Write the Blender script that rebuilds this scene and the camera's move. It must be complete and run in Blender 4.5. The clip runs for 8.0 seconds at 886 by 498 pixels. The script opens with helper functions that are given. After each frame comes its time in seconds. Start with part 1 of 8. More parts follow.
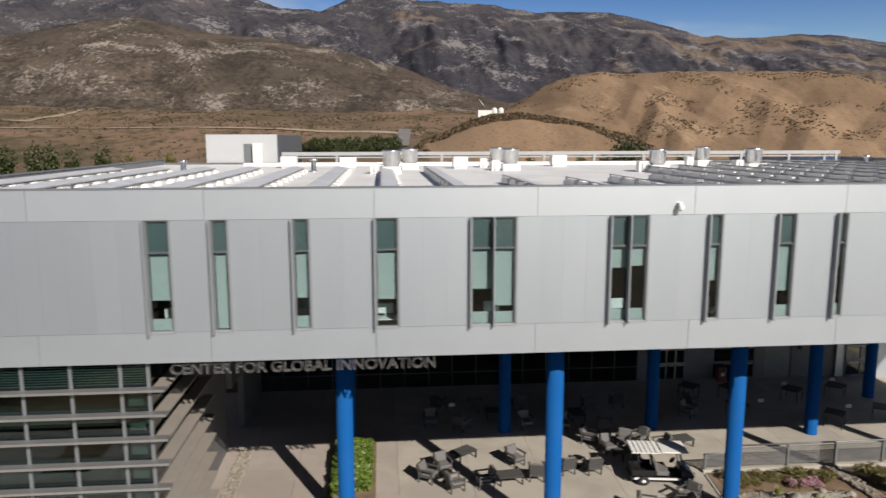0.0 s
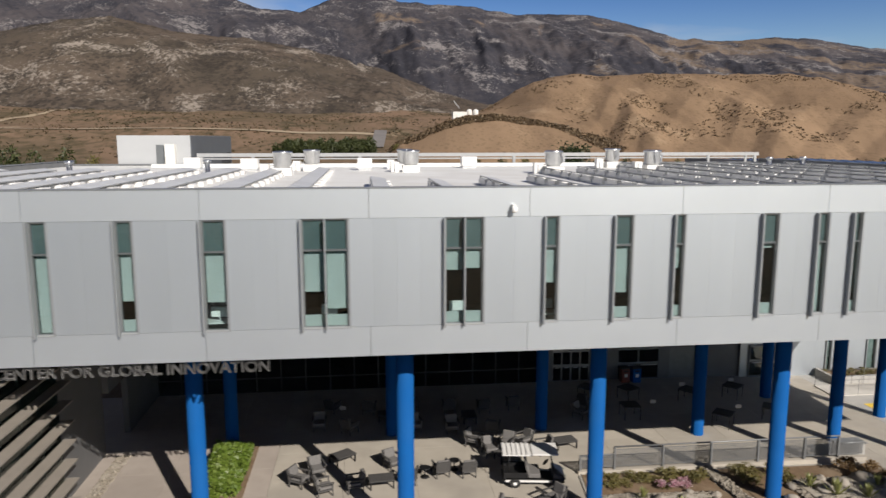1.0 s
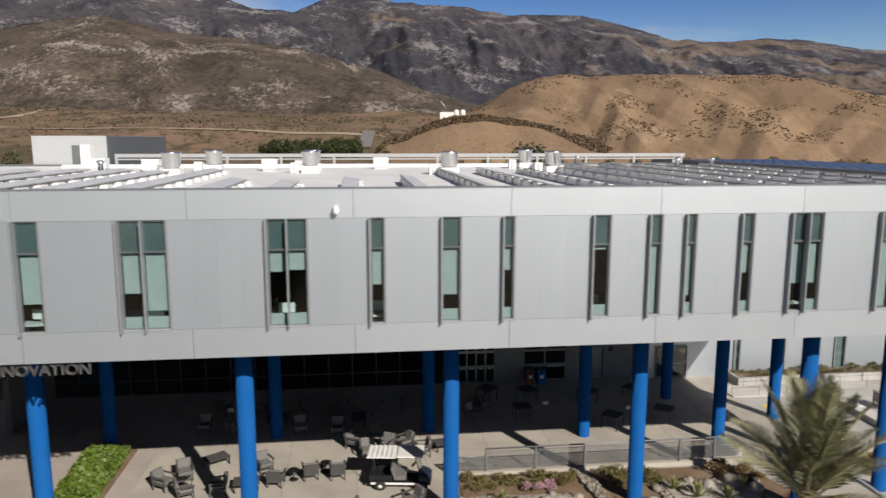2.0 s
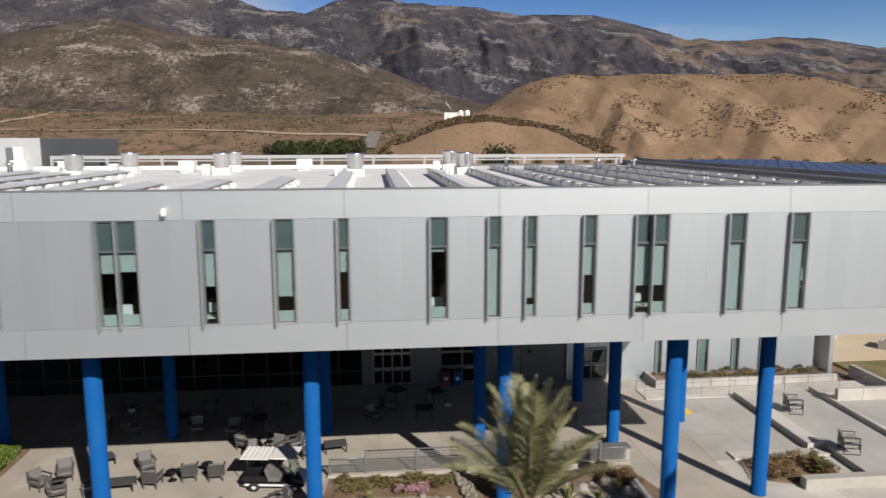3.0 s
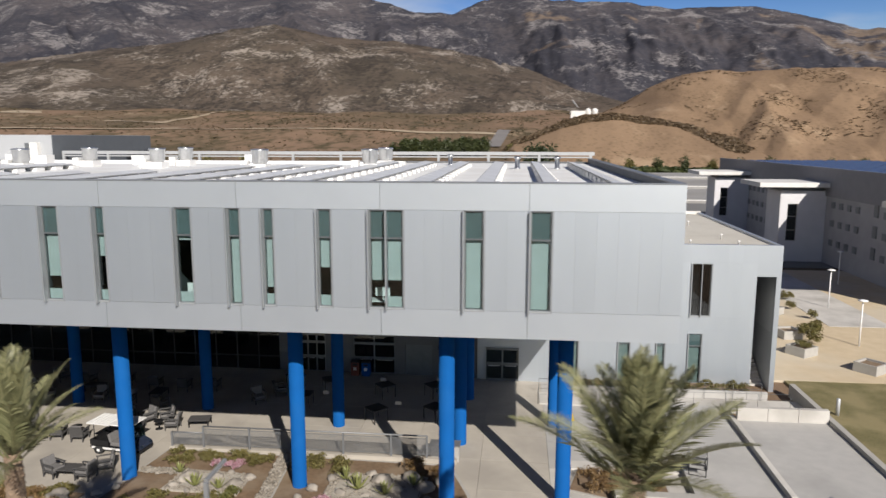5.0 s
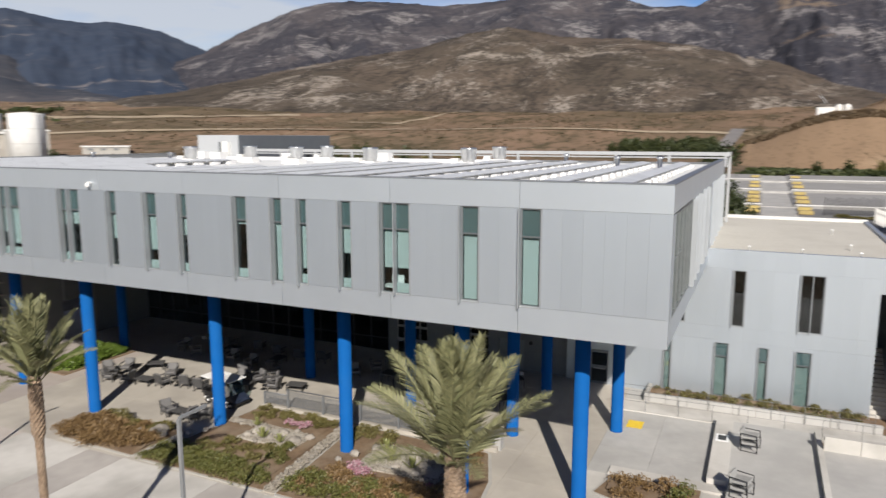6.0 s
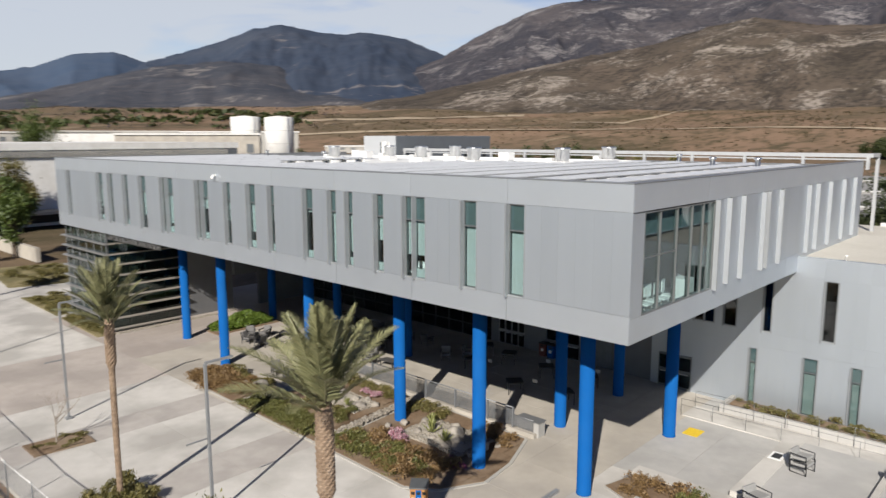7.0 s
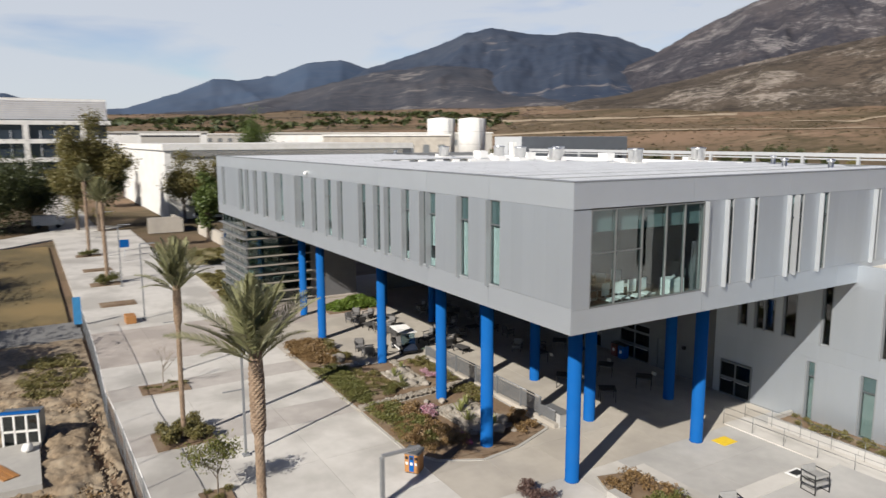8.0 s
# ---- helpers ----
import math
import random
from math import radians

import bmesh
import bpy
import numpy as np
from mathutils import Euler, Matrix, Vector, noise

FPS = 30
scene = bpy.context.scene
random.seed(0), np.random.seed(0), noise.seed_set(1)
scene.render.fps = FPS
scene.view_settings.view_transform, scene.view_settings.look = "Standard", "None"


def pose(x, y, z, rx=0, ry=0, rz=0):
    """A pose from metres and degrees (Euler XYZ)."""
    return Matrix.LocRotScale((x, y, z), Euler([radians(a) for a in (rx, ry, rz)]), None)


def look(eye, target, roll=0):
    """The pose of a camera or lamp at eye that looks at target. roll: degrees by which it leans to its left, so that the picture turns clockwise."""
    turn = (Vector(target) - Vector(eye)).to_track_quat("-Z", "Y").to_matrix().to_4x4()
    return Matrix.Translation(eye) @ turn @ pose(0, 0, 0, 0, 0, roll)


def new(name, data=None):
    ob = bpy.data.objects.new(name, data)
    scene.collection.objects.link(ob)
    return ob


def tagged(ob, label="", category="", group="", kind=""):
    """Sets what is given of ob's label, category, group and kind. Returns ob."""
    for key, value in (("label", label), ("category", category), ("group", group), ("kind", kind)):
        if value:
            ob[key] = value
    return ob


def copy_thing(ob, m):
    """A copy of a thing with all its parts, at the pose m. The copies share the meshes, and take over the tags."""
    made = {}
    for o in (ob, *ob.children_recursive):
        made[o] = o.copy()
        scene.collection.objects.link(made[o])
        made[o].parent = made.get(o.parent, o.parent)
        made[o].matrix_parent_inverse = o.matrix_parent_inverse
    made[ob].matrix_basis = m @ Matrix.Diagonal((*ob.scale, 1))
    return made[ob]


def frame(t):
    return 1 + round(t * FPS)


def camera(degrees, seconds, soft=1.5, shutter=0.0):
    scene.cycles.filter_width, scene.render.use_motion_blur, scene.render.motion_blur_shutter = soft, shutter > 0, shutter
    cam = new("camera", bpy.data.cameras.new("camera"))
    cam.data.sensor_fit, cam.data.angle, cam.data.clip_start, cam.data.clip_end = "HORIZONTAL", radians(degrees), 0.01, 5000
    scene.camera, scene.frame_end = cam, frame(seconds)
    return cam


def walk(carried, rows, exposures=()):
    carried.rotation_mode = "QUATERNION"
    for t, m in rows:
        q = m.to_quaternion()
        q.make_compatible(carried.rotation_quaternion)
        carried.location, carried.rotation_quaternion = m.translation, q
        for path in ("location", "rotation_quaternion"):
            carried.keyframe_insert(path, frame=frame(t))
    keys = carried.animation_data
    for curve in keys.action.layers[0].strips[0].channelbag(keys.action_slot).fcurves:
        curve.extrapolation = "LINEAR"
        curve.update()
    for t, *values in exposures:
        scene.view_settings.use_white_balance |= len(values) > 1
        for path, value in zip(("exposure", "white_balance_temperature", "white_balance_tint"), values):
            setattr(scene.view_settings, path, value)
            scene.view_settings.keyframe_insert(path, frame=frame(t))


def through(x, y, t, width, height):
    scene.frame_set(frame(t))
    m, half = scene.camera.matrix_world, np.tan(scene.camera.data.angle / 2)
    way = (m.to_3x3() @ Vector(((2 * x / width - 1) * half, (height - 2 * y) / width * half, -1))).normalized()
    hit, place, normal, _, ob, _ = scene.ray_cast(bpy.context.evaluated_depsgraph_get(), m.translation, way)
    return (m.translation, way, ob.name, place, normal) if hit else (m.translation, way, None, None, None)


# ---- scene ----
cam = camera(64.3, 8.0, shutter=0.4)
PATH = [
    (0, (-36.562, -22.333, 15.149), (-36.391, -20.365, 14.836), -0.1),
    (0.5, (-34.226, -22.42, 15.134), (-34.008, -20.456, 14.823), -0.1),
    (1, (-31.702, -22.596, 15.14), (-31.481, -20.633, 14.831), -0.0),
    (1.5, (-28.971, -22.82, 15.149), (-28.725, -20.859, 14.841), -0.0),
    (2.8, (-21.311, -23.605, 15.216), (-21.11, -21.639, 14.908), -0.0),
    (3, (-20.09, -23.716, 15.223), (-19.893, -21.75, 14.916), -0.1),
    (3.5, (-16.888, -24.048, 15.241), (-16.705, -22.08, 14.932), -0.0),
    (4, (-13.369, -24.282, 15.208), (-13.316, -22.307, 14.898), 0.1),
    (5.5, (-1.645, -24.486, 15.093), (-2.092, -22.561, 14.783), 0.0),
    (6, (2.583, -23.938, 15.091), (1.768, -22.138, 14.78), 0.0),
    (6.5, (6.959, -23.014, 15.102), (5.846, -21.382, 14.79), 0.1),
    (7, (11.195, -21.449, 15.093), (9.854, -19.998, 14.783), -0.1),
    (7.5, (15.2, -19.325, 15.088), (13.659, -18.088, 14.779), -0.2),
    (8, (18.875, -16.577, 15.09), (17.177, -15.567, 14.783), -0.2),
]
walk(cam, [(t, look(eye, aim, roll)) for t, eye, aim, roll in PATH],
     exposures=[(0, 0.22, 6700, 11), (4.0, 0.22, 6600, 11), (5.5, 0.37, 6500, 11), (6.5, 0.43, 6500, 10), (8.0, 0.48, 6550, 10)])

# ---------------------------------------------------------------- light
SUN = Vector((5.55, -11.2, 8.05)).normalized()        # towards the sun
sun_data = bpy.data.lights.new("sun", "SUN")
sun_data.energy, sun_data.angle, sun_data.color = 5.0, radians(0.53), (1.0, 0.955, 0.885)
sun = new("sun", sun_data)
sun.matrix_world = look((0, 0, 60), Vector((0, 0, 60)) - SUN)

world = bpy.data.worlds.new("sky")
scene.world = world
world.use_nodes = True
wn, wl = world.node_tree.nodes, world.node_tree.links
wn.clear()
w_out = wn.new("ShaderNodeOutputWorld")
w_bg = wn.new("ShaderNodeBackground")
w_sky = wn.new("ShaderNodeTexSky")
w_sky.sky_type, w_sky.sun_disc = "NISHITA", False
w_sky.sun_elevation = math.asin(SUN.z)
w_sky.sun_rotation = math.atan2(SUN.x, SUN.y)
w_sky.air_density, w_sky.dust_density, w_sky.ozone_density = 1.0, 0.3, 1.8
w_bg.inputs["Strength"].default_value = 0.026
# thin high cloud, thicker towards the west
w_tc = wn.new("ShaderNodeTexCoord")
w_map = wn.new("ShaderNodeMapping")
w_map.inputs["Scale"].default_value = (1.6, 1.6, 7.0)
w_noise = wn.new("ShaderNodeTexNoise")
w_noise.inputs["Scale"].default_value, w_noise.inputs["Detail"].default_value = 2.2, 7.0
w_noise.inputs["Distortion"].default_value = 0.4
w_sep = wn.new("ShaderNodeSeparateXYZ")
w_west = wn.new("ShaderNodeMapRange")
w_west.inputs["From Min"].default_value, w_west.inputs["From Max"].default_value = 0.05, -0.7
w_west.inputs["To Min"].default_value, w_west.inputs["To Max"].default_value = -0.12, 0.31
w_add = wn.new("ShaderNodeMath")
w_ramp = wn.new("ShaderNodeMapRange")
w_ramp.inputs["From Min"].default_value, w_ramp.inputs["From Max"].default_value = 0.47, 0.78
w_ramp.inputs["To Max"].default_value = 0.92
w_mix = wn.new("ShaderNodeMix")
w_mix.data_type = "RGBA"
w_mix.inputs["B"].default_value = (17.2, 18.4, 20.2, 1)
# the cloud lies low and thins out overhead
w_low = wn.new("ShaderNodeMapRange")
w_low.inputs["From Min"].default_value, w_low.inputs["From Max"].default_value = 0.22, 0.5
w_low.inputs["To Min"].default_value, w_low.inputs["To Max"].default_value = 1.0, 0.12
w_cover = wn.new("ShaderNodeMath")
w_cover.operation = "MULTIPLY"
wl.new(w_tc.outputs["Generated"], w_map.inputs["Vector"])
wl.new(w_map.outputs["Vector"], w_noise.inputs["Vector"])
wl.new(w_tc.outputs["Generated"], w_sep.inputs["Vector"])
wl.new(w_sep.outputs["X"], w_west.inputs["Value"])
wl.new(w_noise.outputs["Fac"], w_add.inputs[0])
wl.new(w_west.outputs["Result"], w_add.inputs[1])
wl.new(w_add.outputs["Value"], w_ramp.inputs["Value"])
wl.new(w_sep.outputs["Z"], w_low.inputs["Value"])
wl.new(w_ramp.outputs["Result"], w_cover.inputs[0])
wl.new(w_low.outputs["Result"], w_cover.inputs[1])
wl.new(w_cover.outputs["Value"], w_mix.inputs["Factor"])
w_hue = wn.new("ShaderNodeHueSaturation")
w_hue.inputs["Saturation"].default_value, w_hue.inputs["Value"].default_value = 1.5, 1.15
w_hue.inputs["Hue"].default_value = 0.525
# the sky is brighter towards the horizon
w_glow = wn.new("ShaderNodeMapRange")
w_glow.inputs["From Min"].default_value, w_glow.inputs["From Max"].default_value = 0.12, 0.45
w_glow.inputs["To Min"].default_value, w_glow.inputs["To Max"].default_value = 3.1, 1.0
wl.new(w_glow.outputs["Result"], w_hue.inputs["Value"])
wl.new(w_sep.outputs["Z"], w_glow.inputs["Value"])
wl.new(w_sky.outputs["Color"], w_hue.inputs["Color"])
wl.new(w_hue.outputs["Color"], w_mix.inputs["A"])
wl.new(w_mix.outputs["Result"], w_bg.inputs["Color"])
wl.new(w_bg.outputs["Background"], w_out.inputs["Surface"])


# ---------------------------------------------------------------- materials
def mat(name, a, b=None, scale=3.0, rough=0.6, metal=0.0, bump=0.0, bump_scale=60.0, spread=0.5, c=None,
        c_scale=0.25, c_amount=0.5, random_amount=0.0, stretch=(1, 1, 1), c_edge=(0.45, 0.62)):
    """A surface: fine mottling from a to b, larger patches of c, relief, and a little difference from piece to piece."""
    m = bpy.data.materials.new(name)
    m.use_nodes = True
    n, l = m.node_tree.nodes, m.node_tree.links
    p = n["Principled BSDF"]
    p.inputs["Roughness"].default_value, p.inputs["Metallic"].default_value = rough, metal
    b = b or tuple(v * 0.8 for v in a)
    tc, mp = n.new("ShaderNodeNewGeometry"), n.new("ShaderNodeMapping")
    mp.inputs["Scale"].default_value = stretch
    l.new(tc.outputs["Position"], mp.inputs["Vector"])
    t = n.new("ShaderNodeTexNoise")
    t.inputs["Scale"].default_value, t.inputs["Detail"].default_value = scale, 8.0
    l.new(mp.outputs["Vector"], t.inputs["Vector"])
    r = n.new("ShaderNodeMapRange")
    r.inputs["From Min"].default_value, r.inputs["From Max"].default_value = 0.5 - spread / 2, 0.5 + spread / 2
    l.new(t.outputs["Fac"], r.inputs["Value"])
    mx = n.new("ShaderNodeMix")
    mx.data_type = "RGBA"
    mx.inputs["A"].default_value, mx.inputs["B"].default_value = (*a, 1), (*b, 1)
    l.new(r.outputs["Result"], mx.inputs["Factor"])
    colour = mx.outputs["Result"]
    if c:
        t2 = n.new("ShaderNodeTexNoise")
        t2.inputs["Scale"].default_value, t2.inputs["Detail"].default_value = c_scale, 6.0
        l.new(mp.outputs["Vector"], t2.inputs["Vector"])
        r2 = n.new("ShaderNodeMapRange")
        r2.inputs["From Min"].default_value, r2.inputs["From Max"].default_value = c_edge
        r2.inputs["To Max"].default_value = c_amount
        l.new(t2.outputs["Fac"], r2.inputs["Value"])
        m2 = n.new("ShaderNodeMix")
        m2.data_type = "RGBA"
        m2.inputs["B"].default_value = (*c, 1)
        l.new(r2.outputs["Result"], m2.inputs["Factor"])
        l.new(colour, m2.inputs["A"])
        colour = m2.outputs["Result"]
    if random_amount:
        oi, hs = n.new("ShaderNodeObjectInfo"), n.new("ShaderNodeHueSaturation")
        r3 = n.new("ShaderNodeMapRange")
        r3.inputs["To Min"].default_value, r3.inputs["To Max"].default_value = 1 - random_amount, 1 + random_amount
        l.new(oi.outputs["Random"], r3.inputs["Value"])
        l.new(r3.outputs["Result"], hs.inputs["Value"])
        l.new(colour, hs.inputs["Color"])
        colour = hs.outputs["Color"]
    l.new(colour, p.inputs["Base Color"])
    if bump:
        t3, bp = n.new("ShaderNodeTexNoise"), n.new("ShaderNodeBump")
        t3.inputs["Scale"].default_value, t3.inputs["Detail"].default_value = bump_scale, 6.0
        l.new(mp.outputs["Vector"], t3.inputs["Vector"])
        bp.inputs["Strength"].default_value, bp.inputs["Distance"].default_value = bump, 0.02
        l.new(t3.outputs["Fac"], bp.inputs["Height"])
        l.new(bp.outputs["Normal"], p.inputs["Normal"])
    return m


def leaf_mat(name, a, b, rough=0.55, through=0.25):
    """Leaves: a different green for each leaf, a little light coming through."""
    m = bpy.data.materials.new(name)
    m.use_nodes = True
    n, l = m.node_tree.nodes, m.node_tree.links
    p = n["Principled BSDF"]
    p.inputs["Roughness"].default_value = rough
    g, mx = n.new("ShaderNodeNewGeometry"), n.new("ShaderNodeMix")
    mx.data_type = "RGBA"
    mx.inputs["A"].default_value, mx.inputs["B"].default_value = (*a, 1), (*b, 1)
    l.new(g.outputs["Random Per Island"], mx.inputs["Factor"])
    l.new(mx.outputs["Result"], p.inputs["Base Color"])
    tr, ms = n.new("ShaderNodeBsdfTranslucent"), n.new("ShaderNodeMixShader")
    ms.inputs["Fac"].default_value = through
    l.new(mx.outputs["Result"], tr.inputs["Color"])
    l.new(p.outputs["BSDF"], ms.inputs[1])
    l.new(tr.outputs["BSDF"], ms.inputs[2])
    l.new(ms.outputs["Shader"], n["Material Output"].inputs["Surface"])
    return m


def glass_mat(name, tint, face=0.05):
    """A coated pane: tinted see-through, mirror-like towards grazing; tint is that of the whole pane, face the gloss of one side."""
    m = bpy.data.materials.new(name)
    m.use_nodes = True
    n, l = m.node_tree.nodes, m.node_tree.links
    n.remove(n["Principled BSDF"])
    tr, gl, lw, ms = (n.new("ShaderNodeBsdfTransparent"), n.new("ShaderNodeBsdfGlossy"), n.new("ShaderNodeLayerWeight"),
                      n.new("ShaderNodeMixShader"))
    tr.inputs["Color"].default_value = (*[math.sqrt(v) for v in tint], 1)
    gl.inputs["Roughness"].default_value = 0.01
    gl.inputs["Color"].default_value = (1, 1, 1, 1)
    lw.inputs["Blend"].default_value = 0.5
    power, scale = n.new("ShaderNodeMath"), n.new("ShaderNodeMath")
    power.operation, scale.operation = "POWER", "MULTIPLY_ADD"
    power.inputs[1].default_value, scale.inputs[1].default_value, scale.inputs[2].default_value = 5.0, 0.95 - face, face
    l.new(lw.outputs["Facing"], power.inputs[0])
    l.new(power.outputs["Value"], scale.inputs[0])
    l.new(scale.outputs["Value"], ms.inputs["Fac"])
    l.new(tr.outputs["BSDF"], ms.inputs[1])
    l.new(gl.outputs["BSDF"], ms.inputs[2])
    l.new(ms.outputs["Shader"], n["Material Output"].inputs["Surface"])
    return m


M_PANEL = mat("silver_panel", (0.49, 0.527, 0.567), (0.46, 0.497, 0.537), 0.9, 0.47, 0.76, random_amount=0.02, stretch=(1, 1, 0.25))
# top fascia, paler than the lower: its sun gloss is in the colour
M_FASCIA = mat("fascia_panel", (0.57, 0.605, 0.64), (0.54, 0.575, 0.61), 0.7, 0.46, 0.72, random_amount=0.02)
M_FASCIA_LOW = mat("lower_fascia_panel", (0.515, 0.55, 0.588), (0.485, 0.52, 0.558), 0.7, 0.47, 0.72, random_amount=0.02)
# one fin metal in two tones: east paler, front darker, as light falls
M_EASTFIN = mat("sunlit_fin_metal", (0.408, 0.424, 0.439), (0.377, 0.393, 0.408), 2.0, 0.42, 0.4)
M_BLADE = mat("dim_fin_metal", (0.31, 0.325, 0.34), (0.285, 0.3, 0.315), 2.0, 0.45, 0.4)
M_TRANSOM = mat("dark_transom", (0.09, 0.1, 0.105), rough=0.5)
M_CORE = mat("wall_core", (0.169, 0.173, 0.177), rough=0.8)
# plaster set near black: the overhang's deep shade is put into its colour
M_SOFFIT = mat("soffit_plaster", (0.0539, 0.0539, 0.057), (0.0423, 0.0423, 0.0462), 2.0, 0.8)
M_FIN = mat("fin_metal", (0.231, 0.243, 0.254), (0.208, 0.219, 0.231), 2.0, 0.42, 0.4)
M_WHITESTEEL = mat("white_steel", (0.4, 0.405, 0.41), (0.35, 0.355, 0.36), 2.0, 0.5)
M_FRAME = mat("window_frame_metal", (0.2, 0.212, 0.219), rough=0.45, metal=0.5)
M_MULLION = mat("dark_mullion", (0.154, 0.162, 0.166), rough=0.45, metal=0.5)
M_ALU = mat("aluminium", (0.362, 0.358, 0.35), (0.308, 0.304, 0.296), 6.0, 0.38, 0.6)
M_STEEL = mat("galvanised_steel", (0.6, 0.61, 0.62), (0.5, 0.51, 0.52), 12.0, 0.45, 0.4)
M_DRUM = mat("bright_duct_metal", (0.72, 0.73, 0.74), (0.6, 0.61, 0.62), 5.0, 0.28, 0.95)
M_SPANDREL = mat("teal_spandrel", (0.1, 0.131, 0.139), (0.0886, 0.115, 0.123), 2.0, 0.4)
M_SHADE = mat("roller_blind", (0.39, 0.418, 0.418), (0.355, 0.382, 0.382), 2.0, 0.85)
M_BLIND_DIM = mat("dim_blind", (0.208, 0.231, 0.223), (0.177, 0.2, 0.193), 2.0, 0.85)
M_GLASS = glass_mat("green_glass", (0.51, 0.67, 0.665), 0.06)
M_CLEAR = glass_mat("clear_glass", (0.42, 0.58, 0.57), 0.06)
M_BLUE = mat("blue_paint", (0.003, 0.083, 0.285), (0.003, 0.075, 0.26), 1.5, 0.85, c=(0.01, 0.088, 0.27), c_scale=0.8, c_amount=0.35)
M_BLUE.node_tree.nodes["Principled BSDF"].inputs["Specular IOR Level"].default_value = 0.12
M_WHITE = mat("white_render", (0.68, 0.665, 0.635), (0.62, 0.605, 0.575), 1.2, 0.75, bump=0.15, c=(0.52, 0.5, 0.46), c_scale=0.3, c_amount=0.4)
M_MEMBRANE = mat("roof_membrane", (0.78, 0.78, 0.76), (0.72, 0.72, 0.7), 1.5, 0.6, c=(0.6, 0.58, 0.54), c_scale=0.35, c_amount=0.4)
M_GRAVEL_ROOF = mat("beige_roofing", (0.54, 0.51, 0.445), (0.49, 0.46, 0.4), 4.0, 0.85, c=(0.43, 0.4, 0.34), c_scale=0.4, c_amount=0.45)
# pale cells: the sky's grazing reflection is put into their base colour
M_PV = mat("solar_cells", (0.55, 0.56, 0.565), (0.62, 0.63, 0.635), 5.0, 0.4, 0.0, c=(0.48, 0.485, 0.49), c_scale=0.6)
M_PV_FRAME = mat("panel_frame", (0.36, 0.365, 0.37), rough=0.45, metal=0.3)
M_CONC = mat("concrete_light", (0.54, 0.512, 0.47), (0.47, 0.445, 0.405), 1.6, 0.82, bump=0.12, c=(0.316, 0.296, 0.266), c_scale=0.22,
             c_amount=0.75, random_amount=0.04)
M_CONC_TINT = mat("concrete_tinted", (0.424, 0.373, 0.331), (0.37, 0.327, 0.289), 1.6, 0.82, bump=0.12, c=(0.262, 0.231, 0.204), c_scale=0.25, c_amount=0.6, random_amount=0.05)
M_CONC_BAND = mat("concrete_band", (0.42, 0.385, 0.35), (0.36, 0.33, 0.3), 1.6, 0.82, bump=0.12, c=(0.29, 0.265, 0.24), c_scale=0.5, c_amount=0.6, random_amount=0.04)
M_CONC_PLAZA = mat("concrete_plaza", (0.432, 0.392, 0.335), (0.384, 0.347, 0.294), 1.3, 0.82, bump=0.12, c=(0.278, 0.253, 0.220), c_scale=0.3,
                   c_amount=0.55, random_amount=0.03)
M_CONC_GREY = mat("concrete_grey", (0.424, 0.407, 0.382), (0.373, 0.360, 0.339), 1.8, 0.82, bump=0.12, c=(0.279, 0.271, 0.254), c_scale=0.3,
                  c_amount=0.5, random_amount=0.03)
M_CONC_PINK = mat("concrete_pink", (0.385, 0.335, 0.296), (0.339, 0.293, 0.258), 1.8, 0.85, bump=0.15, c=(0.285, 0.246, 0.216), c_scale=0.25,
                  c_amount=0.5, random_amount=0.04)
M_KERB = mat("kerb_concrete", (0.393, 0.373, 0.339), (0.339, 0.323, 0.293), 3.0, 0.82, bump=0.15, c=(0.323, 0.308, 0.277), c_scale=0.6, c_amount=0.4)
M_SOIL = mat("planting_soil", (0.203, 0.134, 0.079), (0.128, 0.083, 0.049), 5.0, 0.95, bump=0.7, bump_scale=25, c=(0.235, 0.177, 0.118), c_scale=0.8, c_amount=0.7)
M_DIRT = mat("bare_dirt", (0.27, 0.2, 0.127), (0.135, 0.1, 0.064), 4.5, 0.95, bump=1.0, bump_scale=12, c=(0.31, 0.25, 0.175), c_scale=0.7, c_amount=0.7, spread=0.3)
M_SAND = mat("sandy_ground", (0.554, 0.447, 0.3), (0.477, 0.377, 0.246), 1.0, 0.92, bump=0.4, c=(0.508, 0.447, 0.347), c_scale=0.12, c_amount=0.7)
M_STONE = mat("boulder_stone", (0.293, 0.258, 0.216), (0.2, 0.177, 0.15), 5.0, 0.85, bump=0.6, bump_scale=18, c=(0.354, 0.32, 0.273), c_scale=2.0, random_amount=0.2)
M_GRAVEL = mat("pale_gravel", (0.462, 0.424, 0.362), (0.308, 0.277, 0.231), 25.0, 0.9, bump=0.9, bump_scale=40, c=(0.308, 0.262, 0.208), c_scale=1.2, c_amount=0.6)
M_LAWN = mat("lawn_turf", (0.17, 0.145, 0.058), (0.115, 0.1, 0.04), 7.0, 0.9, bump=0.6, bump_scale=60, c=(0.27, 0.22, 0.11), c_scale=0.4, c_amount=0.7)
M_ASPHALT = mat("asphalt", (0.185, 0.181, 0.173), (0.139, 0.137, 0.132), 3.0, 0.9, bump=0.3, c=(0.169, 0.162, 0.154), c_scale=0.05)
M_YELLOW = mat("tactile_yellow", (0.75, 0.52, 0.03), (0.65, 0.44, 0.03), 5.0, 0.6)
M_BLACK = mat("black_metal", (0.0231, 0.0231, 0.0246), rough=0.5, metal=0.4)
M_WICKER = mat("grey_wicker", (0.077, 0.0739, 0.0724), (0.0462, 0.0439, 0.0423), 35.0, 0.7, bump=0.5, bump_scale=80)
M_CUSHION = mat("grey_cushion", (0.16, 0.152, 0.148), (0.12, 0.115, 0.11), 12.0, 0.9)
